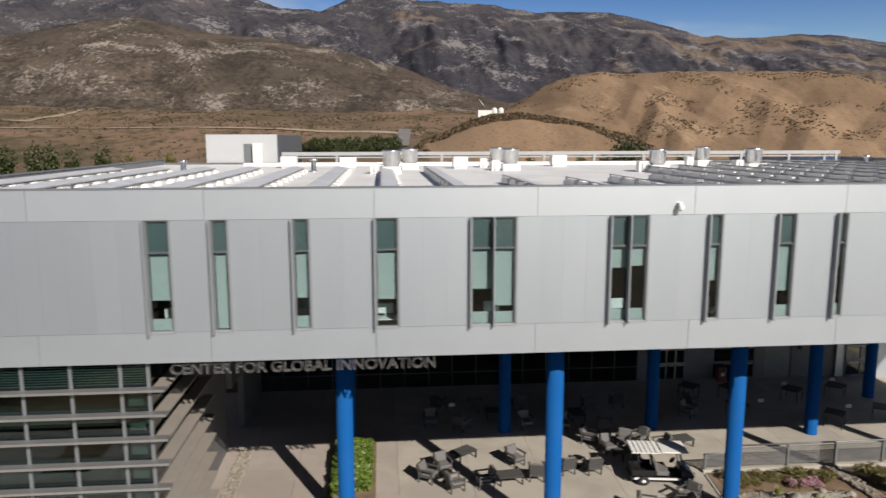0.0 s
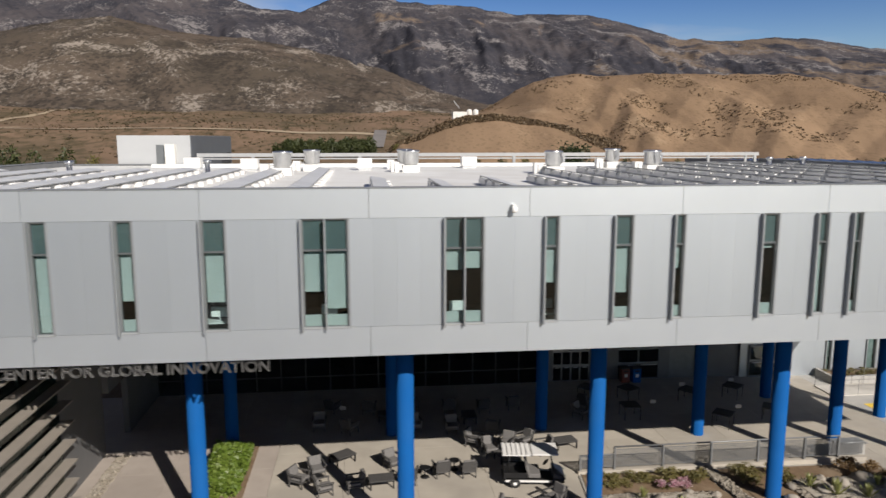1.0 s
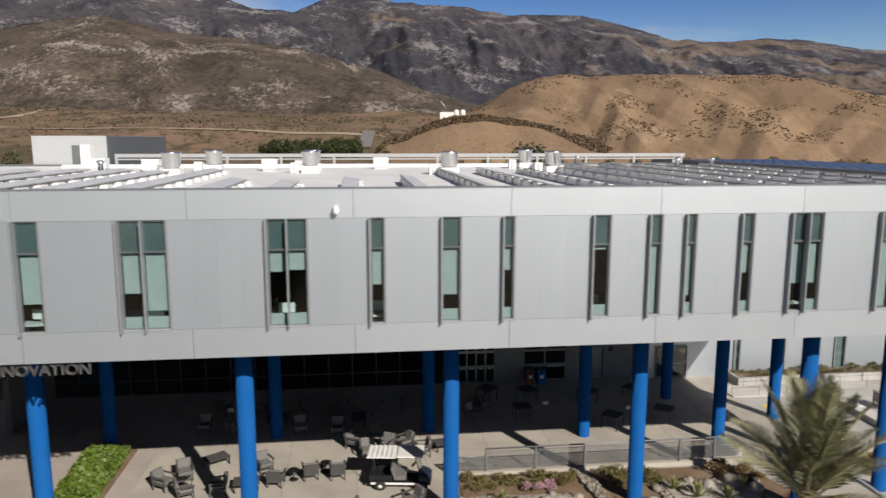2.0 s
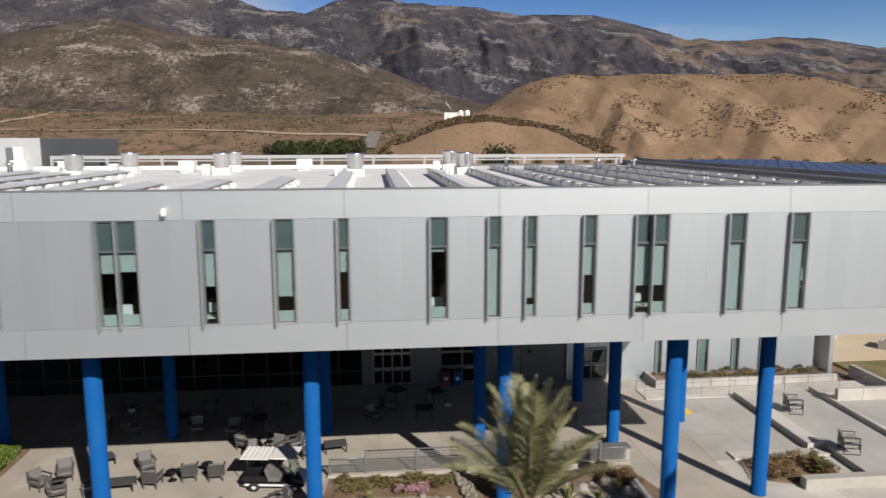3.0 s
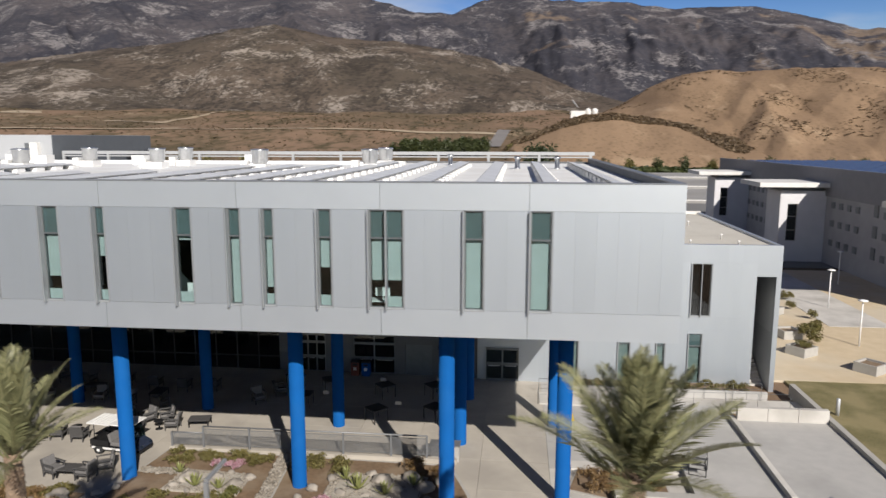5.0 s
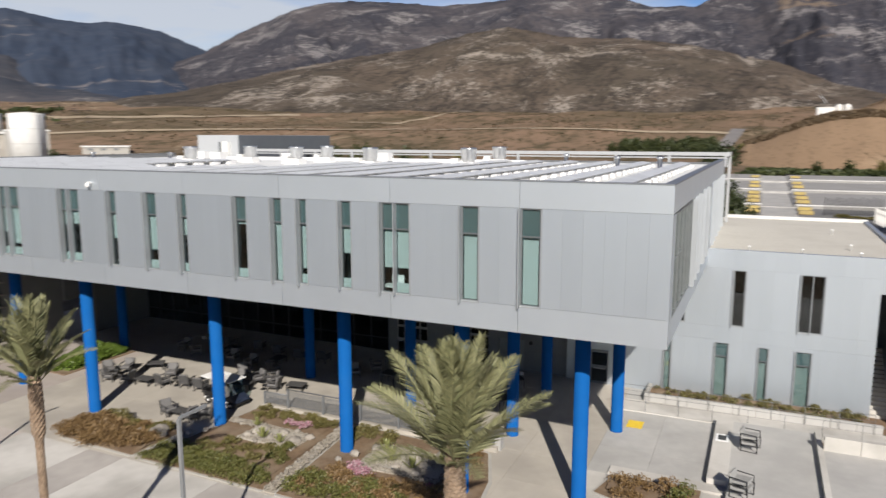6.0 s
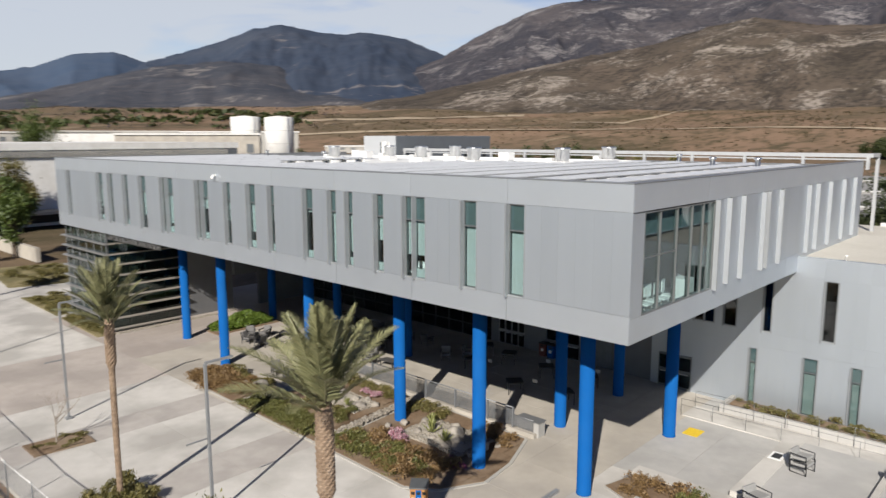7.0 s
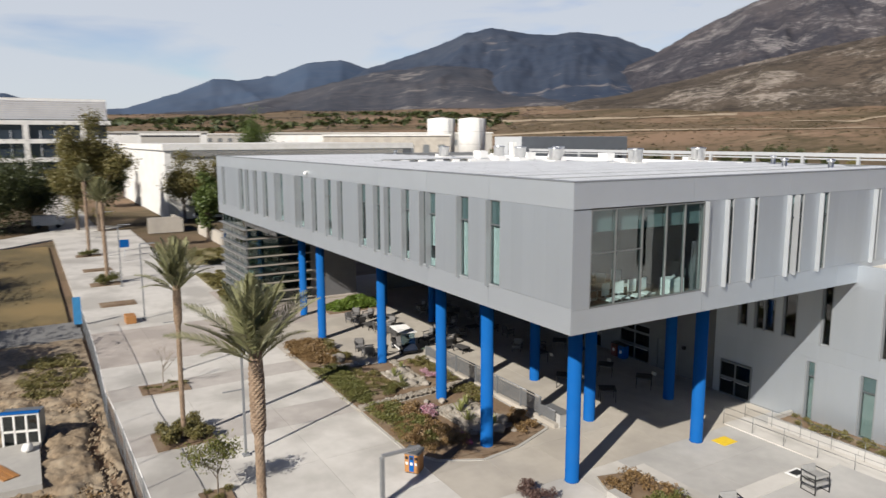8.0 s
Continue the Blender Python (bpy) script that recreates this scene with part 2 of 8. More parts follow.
M_RUBBER = mat("rubber", (0.0193, 0.0193, 0.0193), rough=0.8)
M_CARTWHITE = mat("cart_white", (0.75, 0.74, 0.72), (0.68, 0.67, 0.65), 3.0, 0.4)
M_WOODORANGE = mat("orange_panel", (0.362, 0.169, 0.0539), (0.293, 0.131, 0.0385), 3.0, 0.6, stretch=(1, 1, 6))
M_BARK = mat("palm_bark", (0.27, 0.19, 0.128), (0.135, 0.092, 0.06), 9.0, 0.9, bump=0.6, bump_scale=25, c=(0.33, 0.25, 0.18), c_scale=3.0)
M_BARK2 = mat("tree_bark", (0.146, 0.115, 0.0847), (0.0924, 0.0693, 0.0539), 9.0, 0.9, bump=0.5, stretch=(1, 1, 0.3))
L_PALM = leaf_mat("palm_frond", (0.154, 0.16, 0.0755), (0.3, 0.289, 0.15), 0.5, 0.2)
L_HEDGE = leaf_mat("hedge_leaf", (0.0924, 0.154, 0.0193), (0.154, 0.208, 0.0385), 0.45, 0.3)
L_SHRUB = leaf_mat("shrub_leaf", (0.0809, 0.0963, 0.02), (0.173, 0.158, 0.0462))
L_DRY = leaf_mat("dry_shrub_leaf", (0.154, 0.0909, 0.037), (0.269, 0.173, 0.0732))
L_OLIVE = leaf_mat("olive_leaf", (0.1, 0.0963, 0.027), (0.204, 0.166, 0.0554))
L_DARK = leaf_mat("dark_tree_leaf", (0.0347, 0.0501, 0.0154), (0.0693, 0.077, 0.0231))
L_PINK = leaf_mat("pink_petal", (0.385, 0.123, 0.193), (0.578, 0.462, 0.462))
L_BRUSH = leaf_mat("sagebrush_leaf", (0.0655, 0.0539, 0.0262), (0.123, 0.0963, 0.0501))
L_HILLBRUSH = leaf_mat("hillside_brush_leaf", (0.11, 0.075, 0.042), (0.2, 0.142, 0.085))
L_HEATH = leaf_mat("heath_leaf", (0.075, 0.06, 0.055), (0.125, 0.1, 0.088))
L_SCRUB = leaf_mat("dry_scrub_leaf", (0.1, 0.0693, 0.0385), (0.169, 0.123, 0.0693))
L_PURPLE = leaf_mat("purple_petal", (0.169, 0.0385, 0.1), (0.269, 0.077, 0.169))
L_PURPLE_DRY = leaf_mat("dusky_leaf", (0.085, 0.048, 0.042), (0.15, 0.09, 0.07))
L_PINE = leaf_mat("pine_needle", (0.032, 0.046, 0.016), (0.055, 0.066, 0.024))
L_CONIFER = leaf_mat("conifer_leaf", (0.058, 0.092, 0.018), (0.11, 0.145, 0.032))
L_AGAVE = leaf_mat("agave_leaf", (0.231, 0.246, 0.077), (0.293, 0.293, 0.123), 0.4)


# ---------------------------------------------------------------- building blocks
def add_box(bm, x0, x1, y0, y1, z0, z1):
    v = [bm.verts.new((x, y, z)) for z in (z0, z1) for y in (y0, y1) for x in (x0, x1)]
    for a, b, c, d in ((0, 2, 3, 1), (4, 5, 7, 6), (0, 1, 5, 4), (1, 3, 7, 5), (3, 2, 6, 7), (2, 0, 4, 6)):
        bm.faces.new((v[a], v[b], v[c], v[d]))
    return v


def box(*b, bevel=0.0):
    bm = bmesh.new()
    for one in ([b] if not isinstance(b[0], (tuple, list)) else b):
        add_box(bm, *one)
    if bevel:
        bmesh.ops.bevel(bm, geom=bm.edges[:], offset=bevel, segments=2, affect="EDGES", profile=0.6)
    return bm


def add_tube(bm, a, b, r0, r1=None, sides=8, cap=True):
    """A round bar from a to b."""
    a, b, r1 = Vector(a), Vector(b), r0 if r1 is None else r1
    q = (b - a).to_track_quat("Z", "Y")
    rings = []
    for p, r in ((a, r0), (b, r1)):
        rings.append([bm.verts.new(p + q @ Vector((r * math.cos(2 * math.pi * k / sides), r * math.sin(2 * math.pi * k / sides), 0)))
                      for k in range(sides)])
    for k in range(sides):
        f = bm.faces.new((rings[0][k], rings[0][(k + 1) % sides], rings[1][(k + 1) % sides], rings[1][k]))
        f.smooth = sides > 6
    if cap:
        bm.faces.new(rings[0][::-1])
        bm.faces.new(rings[1])
    return bm


def tube(*segments, sides=8):
    bm = bmesh.new()
    for s in segments:
        add_tube(bm, *s, sides=sides)
    return bm


def lathe(profile, sides=24, centre=(0, 0, 0)):
    """A turned shape from (radius, height) pairs."""
    bm, rings = bmesh.new(), []
    for r, z in profile:
        rings.append([bm.verts.new((centre[0] + r * math.cos(2 * math.pi * k / sides), centre[1] + r * math.sin(2 * math.pi * k / sides),
                                    centre[2] + z)) for k in range(sides)])
    for lo, hi in zip(rings, rings[1:]):
        for k in range(sides):
            f = bm.faces.new((lo[k], lo[(k + 1) % sides], hi[(k + 1) % sides], hi[k]))
            f.smooth = True
    bm.faces.new(rings[0][::-1])
    bm.faces.new(rings[-1])
    return bm


def mesh_of(name, bm, *materials):
    me = bpy.data.meshes.new(name)
    bm.to_mesh(me)
    bm.free()
    for m in materials:
        me.materials.append(m)
    return me


def part(name, bm, material, parent=None, label="", smooth=False):
    """One mesh object under a thing or under a part (bm: a bmesh, or a mesh to be shared)."""
    me = bm if isinstance(bm, bpy.types.Mesh) else mesh_of(name, bm, material)
    if smooth:
        for f in me.polygons:
            f.use_smooth = True
    ob = new(name, me)
    if parent:
        ob.parent = parent
    if label:
        ob["label"] = label
    return ob


def thing(name, m=None, label="", category="", group="", kind=""):
    ob = new(name)
    ob.empty_display_size = 0.2
    if m is not None:
        ob.matrix_world = m
    return tagged(ob, label, category, group, kind)


def setting(name, bm, material, label, category):
    return tagged(part(name, bm, material), label, category, kind="structure")


def lerp_profile(pairs, x):
    xs, ys = zip(*sorted(pairs))
    return np.interp(x, xs, ys)

# ---------------------------------------------------------------- land
HUB = Vector((-12, -20, 15))                          # the middle of the flight


def dune(x, y, scale, octaves=4):
    return noise.fractal((x / scale, y / scale, 3.7), 1.0, 2.0, octaves)


def ground_height(x, y):
    """Flat round the campus, rising gently to the north and west."""
    dx, dy = x - HUB.x, y - HUB.y
    r, yaw = math.hypot(dx, dy), math.degrees(math.atan2(-dx, dy))
    north = max(0.0, math.cos(radians(max(0.0, abs(yaw - 12) - 30) * 1.1))) if abs(yaw - 12) < 125 else 0.0
    rise = max(0.0, r - 330)
    h = north * 0.083 * rise * min(1.0, rise / 250) if r < 1300 else north * 0.083 * 970
    return -0.12 + h + (min(1.0, max(0.0, (r - 400) / 400)) * 5 * dune(x, y, 160))


def ground_sheet():
    radii = [0, 20, 45, 80, 120, 160, 200, 250] + [300 + 26 * k for k in range(46)] + [1550, 1750, 2000, 2400, 3000, 3800, 4700]
    steps, verts, faces = 240, [], []
    for r in radii:
        for k in range(steps):
            a = 2 * math.pi * k / steps
            x, y = HUB.x + r * math.sin(a), HUB.y + r * math.cos(a)
            verts.append((x, y, ground_height(x, y)))
    for i in range(len(radii) - 1):
        for k in range(steps):
            a, b = i * steps + k, i * steps + (k + 1) % steps
            faces.append((a, b, b + steps, a + steps))
    me = bpy.data.meshes.new("ground")
    me.from_pydata(verts, [], faces)
    for f in me.polygons:
        f.use_smooth = True
    return me


def land_mat(name, brush, soil, broad, rock=None, spot=0.2, cover=(0.42, 0.58), patch=0.012, broad_scale=0.004, grit=0.07, cluster=0.006,
             rock_edge=(0.56, 0.585), dots=0.0, dot_scale=0.2, bare=None, bump=0.4):
    """Hillside: two broad tones of soil, brush in patches and single dark bushes, pale rock in ragged outcrops, bare tan slopes to the east."""
    m = bpy.data.materials.new(name)
    m.use_nodes = True
    n, l = m.node_tree.nodes, m.node_tree.links
    p = n["Principled BSDF"]
    p.inputs["Roughness"].default_value = 0.95
    p.inputs["Specular IOR Level"].default_value = 0.1
    tc = n.new("ShaderNodeTexCoord")
    lie = n.new("ShaderNodeMapping")                  # outcrops and brush run down the slopes
    lie.inputs["Scale"].default_value = (1.0, 0.45, 1.4)
    l.new(tc.outputs["Object"], lie.inputs["Vector"])

    def ramp(value, lo, hi, top=1.0):
        r = n.new("ShaderNodeMapRange")
        r.inputs["From Min"].default_value, r.inputs["From Max"].default_value, r.inputs["To Max"].default_value = lo, hi, top
        l.new(value, r.inputs["Value"])
        return r.outputs["Result"]

    def grain(scale, detail, distortion=0.0, rough=0.6):
        t = n.new("ShaderNodeTexNoise")
        t.inputs["Scale"].default_value, t.inputs["Detail"].default_value = scale, detail
        t.inputs["Distortion"].default_value, t.inputs["Roughness"].default_value = distortion, rough
        l.new(lie.outputs["Vector"], t.inputs["Vector"])
        return t.outputs["Fac"]

    def calc(op, a, b):
        x = n.new("ShaderNodeMath")
        x.operation = op
        l.new(a, x.inputs[0])
        if isinstance(b, float):
            x.inputs[1].default_value = b
        else:
            l.new(b, x.inputs[1])
        return x.outputs["Value"]

    def mixed(factor, a, b):
        x = n.new("ShaderNodeMix")
        x.data_type = "RGBA"
        l.new(factor, x.inputs["Factor"])
        for key, v in (("A", a), ("B", b)):
            if isinstance(v, tuple):
                x.inputs[key].default_value = (*v, 1)
            else:
                l.new(v, x.inputs[key])
        return x.outputs["Result"]

    base = mixed(ramp(grain(broad_scale, 6, 0.6), 0.42, 0.58), soil, broad)
    fine = grain(spot, 6, 0.2, 0.7)
    patches = grain(patch, 5, 0.5)
    col = mixed(ramp(calc("ADD", calc("MULTIPLY", fine, 0.5), calc("MULTIPLY", patches, 0.5)), *cover), base, brush)
    if bare:
        east = n.new("ShaderNodeSeparateXYZ")
        l.new(tc.outputs["Object"], east.inputs["Vector"])
        slope = calc("ADD", grain(0.0045, 6, 0.6), calc("MULTIPLY", east.outputs["X"], 0.00014))
        col = mixed(ramp(slope, 0.67, 0.72, 0.7), col, bare)
    if dots:
        v = n.new("ShaderNodeTexVoronoi")
        v.inputs["Scale"].default_value = dot_scale
        l.new(lie.outputs["Vector"], v.inputs["Vector"])
        col = mixed(calc("MULTIPLY", ramp(v.outputs["Distance"], 0.42, 0.28, dots), ramp(patches, 0.36, 0.5)), col, brush)
    if rock:
        ragged = calc("ADD", calc("MULTIPLY", grain(grit, 7, 0.5, 0.72), 0.5), calc("MULTIPLY", grain(cluster, 5, 0.8, 0.6), 0.5))
        col = mixed(ramp(ragged, *rock_edge), col, rock)
    l.new(col, p.inputs["Base Color"])
    b = n.new("ShaderNodeBump")
    b.inputs["Strength"].default_value, b.inputs["Distance"].default_value = bump, 3.0
    l.new(fine, b.inputs["Height"])
    l.new(b.outputs["Normal"], p.inputs["Normal"])
    return m


M_LAND = land_mat("dry_plain", (0.082, 0.066, 0.038), (0.215, 0.144, 0.096), (0.14, 0.103, 0.066), (0.27, 0.205, 0.137), 0.12, (0.5, 0.6), 0.02, 0.007,
                  0.05, 0.004, (0.585, 0.62), 0.5, 0.12, bump=0.3)
# the bluish cast of brush and soil is distance haze, painted in
M_RANGE = land_mat("dark_range", (0.038, 0.038, 0.047), (0.085, 0.075, 0.077), (0.059, 0.055, 0.062), (0.2, 0.185, 0.182), 0.06, (0.44, 0.56), 0.006, 0.0025,
                   0.12, 0.01, (0.535, 0.59), 0.6, 0.1, (0.2, 0.148, 0.105))
M_FOOT = land_mat("rocky_foothill", (0.042, 0.035, 0.029), (0.107, 0.083, 0.064), (0.08, 0.065, 0.05), (0.265, 0.228, 0.192), 0.1, (0.47, 0.6), 0.02, 0.005,
                  0.17, 0.012, (0.535, 0.595), 0.85, 0.13)
M_GOLD = land_mat("golden_hill", (0.066, 0.048, 0.026), (0.27, 0.183, 0.115), (0.205, 0.138, 0.087), (0.325, 0.232, 0.15), 0.5, (0.6, 0.64), 0.02, 0.012,
                  0.05, 0.02, (0.56, 0.64), 0.25, 0.35, bump=0.2)
# the next three carry distance haze as blue in their base colours
M_FAR = land_mat("haze_blue_far_range", (0.05, 0.075, 0.12), (0.066, 0.086, 0.125), (0.06, 0.08, 0.12), (0.13, 0.14, 0.155), 0.02, (0.4, 0.6), 0.004, 0.002,
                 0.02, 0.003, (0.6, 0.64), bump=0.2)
M_MID = land_mat("haze_blue_mid_range", (0.033, 0.046, 0.074), (0.06, 0.069, 0.09), (0.048, 0.06, 0.085), (0.15, 0.14, 0.142), 0.03, (0.42, 0.6), 0.004, 0.0018,
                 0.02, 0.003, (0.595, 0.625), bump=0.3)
M_RIDGE = land_mat("haze_purple_ridge", (0.04, 0.045, 0.058), (0.082, 0.078, 0.084), (0.062, 0.063, 0.072), (0.17, 0.155, 0.148), 0.06, (0.42, 0.58), 0.006, 0.003,
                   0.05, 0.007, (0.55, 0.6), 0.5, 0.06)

ground = tagged(part("ground", ground_sheet(), None), "dry brown grassland plain reaching the mountains", "ground", kind="structure")
ground.data.materials.append(M_LAND)


def hill(name, skyline, r_crest, r_base, material, label, spur=0.35, spur_width=3.2, step=0.16, rows=56, behind=1.25, seed=0.0, shape=1.25, foot=None, skew=0.0, fine=1.0, facet=0.0):
    """A range seen from the hub: crest along the skyline (yaw, elevation), spurs and gullies running down to its foot."""
    lo, hi = min(a for a, _ in skyline), max(a for a, _ in skyline)
    count = int((hi - lo) / step) + 1
    verts, faces = [], []
    us = [k / rows for k in range(rows + 1)] + [1.05, 1.12, behind]
    for i in range(count):
        yaw = lo + i * step
        el = float(lerp_profile(skyline, yaw))
        rag = r_crest * math.tan(radians(0.10 * noise.fractal((yaw * 0.9, seed, 0), 0.9, 2.1, 5)))
        smooth_top = HUB.z + r_crest * math.tan(radians(el))
        edge = min(1.0, (yaw - lo) / 2.0, (hi - yaw) / 2.0)
        for u in us:
            r = r_base + (r_crest - r_base) * u
            bend = yaw + skew * (1 - u) + 1.3 * (1 - u) * noise.fractal((yaw * 0.12, u * 1.5, seed + 9), 1.0, 2.0, 3)
            x, y = HUB.x - r * math.sin(radians(yaw)), HUB.y + r * math.cos(radians(yaw))
            base = ground_height(x, y) - 6 if foot is None else foot
            top = smooth_top + rag * max(0.0, 1 - abs(u - 1) / 0.12)
            s = u ** shape if u <= 1 else max(0.0, 1 - (u - 1) * 2.2)
            n1 = 1 - abs(2 * noise.noise((bend / spur_width, u * 0.9, seed + 1.5)))
            n2 = 1 - abs(2 * noise.noise((bend * 2.6 / spur_width, u * 2.2, seed + 5.5)))
            n3 = noise.fractal((bend * 5.5 / spur_width, u * 7, seed), 0.8, 2.1, 4)
            body = min(1.0, 4.0 * u * max(0.0, 1.0 - u)) if u < 1 else 0.0
            rel = s + spur * body * (0.62 * (n1 - 0.4) + fine * (0.1 * (n2 - 0.4) + 0.12 * n3))
            if facet and u < 1:                       # sharp ridges and V-shaped gullies running down aslant
                warp = 0.35 * noise.noise((yaw * 0.15, u * 1.2, seed + 3))
                a = ((yaw + skew * (1 - u)) / spur_width + warp) % 1.0
                b = ((yaw - 0.6 * skew * (1 - u)) / (spur_width * 0.45) + 2 * warp) % 1.0
                rel = s - facet * body * (abs(2 * a - 1) * (0.7 + 0.5 * noise.noise((yaw * 0.2, 0, seed))) + 0.22 * abs(2 * b - 1)) + 0.015 * body * n3
            limit = 0.985 if u < 1 else 1.0
            z = base + (top - base) * min(limit * (0.12 + 0.88 * max(u, 0.05)) if u < 1 else 1.0, rel) * max(0.0, edge)
            verts.append((x, y, max(z, base)))
    m = len(us)
    for i in range(count - 1):
        for j in range(m - 1):
            a = i * m + j
            faces.append((a, a + 1, a + m + 1, a + m))
    me = bpy.data.meshes.new(name)
    me.from_pydata(verts, [], faces)
    me.materials.append(material)
    for f in me.polygons:
        f.use_smooth = True
    return tagged(new(name, me), label, "mountain", kind="structure")


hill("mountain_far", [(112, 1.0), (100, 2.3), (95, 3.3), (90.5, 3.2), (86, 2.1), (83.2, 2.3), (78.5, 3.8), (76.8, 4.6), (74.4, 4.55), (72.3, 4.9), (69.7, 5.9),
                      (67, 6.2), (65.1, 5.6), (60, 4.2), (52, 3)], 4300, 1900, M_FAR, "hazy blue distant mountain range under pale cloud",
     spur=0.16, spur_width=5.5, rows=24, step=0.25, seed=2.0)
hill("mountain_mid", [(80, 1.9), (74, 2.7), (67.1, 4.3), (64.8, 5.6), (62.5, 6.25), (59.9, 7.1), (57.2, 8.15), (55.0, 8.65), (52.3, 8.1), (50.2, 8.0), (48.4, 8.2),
                      (45.4, 7.7), (42.9, 6.7), (38, 4.6), (33, 3)], 3500, 1150, M_MID, "dark brown mountain beyond the plain, tinted haze blue",
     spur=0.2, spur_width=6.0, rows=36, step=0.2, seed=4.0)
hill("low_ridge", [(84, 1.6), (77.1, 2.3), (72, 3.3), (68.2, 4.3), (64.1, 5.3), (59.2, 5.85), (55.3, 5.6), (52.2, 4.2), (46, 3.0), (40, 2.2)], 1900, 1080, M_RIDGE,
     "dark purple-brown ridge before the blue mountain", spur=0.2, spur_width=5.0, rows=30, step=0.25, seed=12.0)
hill("mountain_range", [(62, 1.6), (56, 2.1), (53.5, 2.55), (49.1, 3.8), (42.4, 6.3), (40.2, 7.6), (38.0, 8.6), (35.6, 9.7), (33.3, 10.2), (31.1, 10.42),
                        (27.2, 10.33), (24.6, 10.1), (20.3, 10.4), (14.4, 11.1), (9.9, 10.25), (8.1, 9.65), (5.1, 9.55), (2.7, 10.5), (0, 10.8),
                        (-3.4, 10.4), (-8.2, 10.1), (-11.3, 9.53), (-16.9, 9.38), (-20.3, 8.57), (-24.0, 7.37), (-27.5, 7.05), (-30.5, 7.16),
                        (-33.3, 6.87), (-36.5, 6.1), (-48, 4.5), (-60, 3)], 2400, 1150, M_RANGE,
     "dark brush-covered mountain range with pale rock outcrops", spur=0.24, spur_width=5.5, rows=70, seed=6.0, skew=4.0, fine=1.0)
hill("foothill", [(58, 1.4), (50, 2.3), (44, 3.5), (36, 5.3), (30, 6.4), (25.9, 6.97), (22.5, 7.95), (18.9, 8.57), (14.1, 7.7), (9.2, 7.47), (4.6, 6.76), (-1.1, 5.34),
                  (-5.1, 3.8), (-9, 2.4), (-14, 1.4)], 1450, 860, M_FOOT, "brown rocky foothill with scattered pale boulders",
     spur=0.24, spur_width=6.5, rows=70, seed=8.0)
golden_hill = hill("golden_hill", [(-5, 1.0), (-7, 1.9), (-8.7, 2.75), (-11.4, 4.25), (-13, 4.8), (-15.3, 5.05), (-17.1, 4.85), (-20.4, 4.97), (-26.9, 4.78), (-31, 4.62), (-33.5, 4.13), (-36.9, 3.06),
                     (-42, 2.3), (-52, 1.2)], 640, 400, M_GOLD, "golden dry-grass hill with erosion gullies", spur=0.6, spur_width=9.0, rows=64, seed=3.0, skew=10.0, fine=0.3, shape=0.9, facet=0.2)
golden_knoll = hill("golden_knoll", [(1.5, -0.5), (-1.1, 0.0), (-4.2, 1.41), (-6, 1.9), (-8.3, 2.07), (-12.8, 1.39), (-19.4, -0.5), (-24, -1.3)], 480, 360, M_GOLD,
     "low golden knoll with dark brush along its top", spur=0.15, spur_width=9.0, rows=40, seed=5.0, shape=0.8, skew=8.0, fine=0.4)


def ribbon(points, width, lift=0.5):
    """A track laid on the land through (yaw, radius) pairs."""
    bm, prev = bmesh.new(), None
    yaws = np.linspace(points[0][0], points[-1][0], 90)
    xs, rs = [p[0] for p in points], [p[1] for p in points]
    order = np.argsort(xs)
    for w in yaws:
        r = float(np.interp(w, np.array(xs)[order], np.array(rs)[order])) + 8 * noise.noise((w * 0.2, 0, 0))
        pair = []
        for d in (-width / 2, width / 2):
            x, y = HUB.x - (r + d) * math.sin(radians(w)), HUB.y + (r + d) * math.cos(radians(w))
            pair.append(bm.verts.new((x, y, ground_height(x, y) + lift)))
        if prev:
            bm.faces.new((prev[0], prev[1], pair[1], pair[0]))
        prev = pair
    return bm


M_TRACK = mat("dirt_track", (0.385, 0.308, 0.216), (0.323, 0.254, 0.169), 0.3, 0.95, c=(0.277, 0.208, 0.131), c_scale=0.03, c_amount=0.6)
setting("dirt_road", ribbon([(75, 560), (48, 575), (27, 590), (12, 585), (1, 560)], 9), M_TRACK, "pale dirt road crossing the dry plain", "road")
setting("dirt_road", ribbon([(58, 780), (52, 740), (42, 760), (35, 800)], 26), M_TRACK, "wide pale graded dirt clearing on the plain", "road")
setting("dirt_road", ribbon([(31, 700), (27, 720), (24, 800), (22.5, 880)], 14), M_TRACK, "pale dirt track up to the foothill", "road")

M_CHUTE = mat("weathered_chute", (0.2, 0.185, 0.175), (0.16, 0.148, 0.14), 0.1, 0.9)
chute = bmesh.new()
rows_ = [[chute.verts.new((-22 + 6 * u + d, 470 + 95 * u, ground_height(-22 + 6 * u + d, 470 + 95 * u) + 0.9)) for d in (-5.5, 4.5)] for u in np.linspace(0, 1, 24)]
for a, b in zip(rows_, rows_[1:]):
    chute.faces.new((a[0], a[1], b[1], b[0]))
setting("drain_chute", chute, M_CHUTE, "grey concrete drain chute running down the slope", "chute")


# ---------------------------------------------------------------- main building
X_W, Y_N = -52.58, 31.0
Z0, Z1 = 8.04, 13.6                                   # soffit and parapet
ZB, ZT = 9.05, 12.62                                  # foot and head of the windows

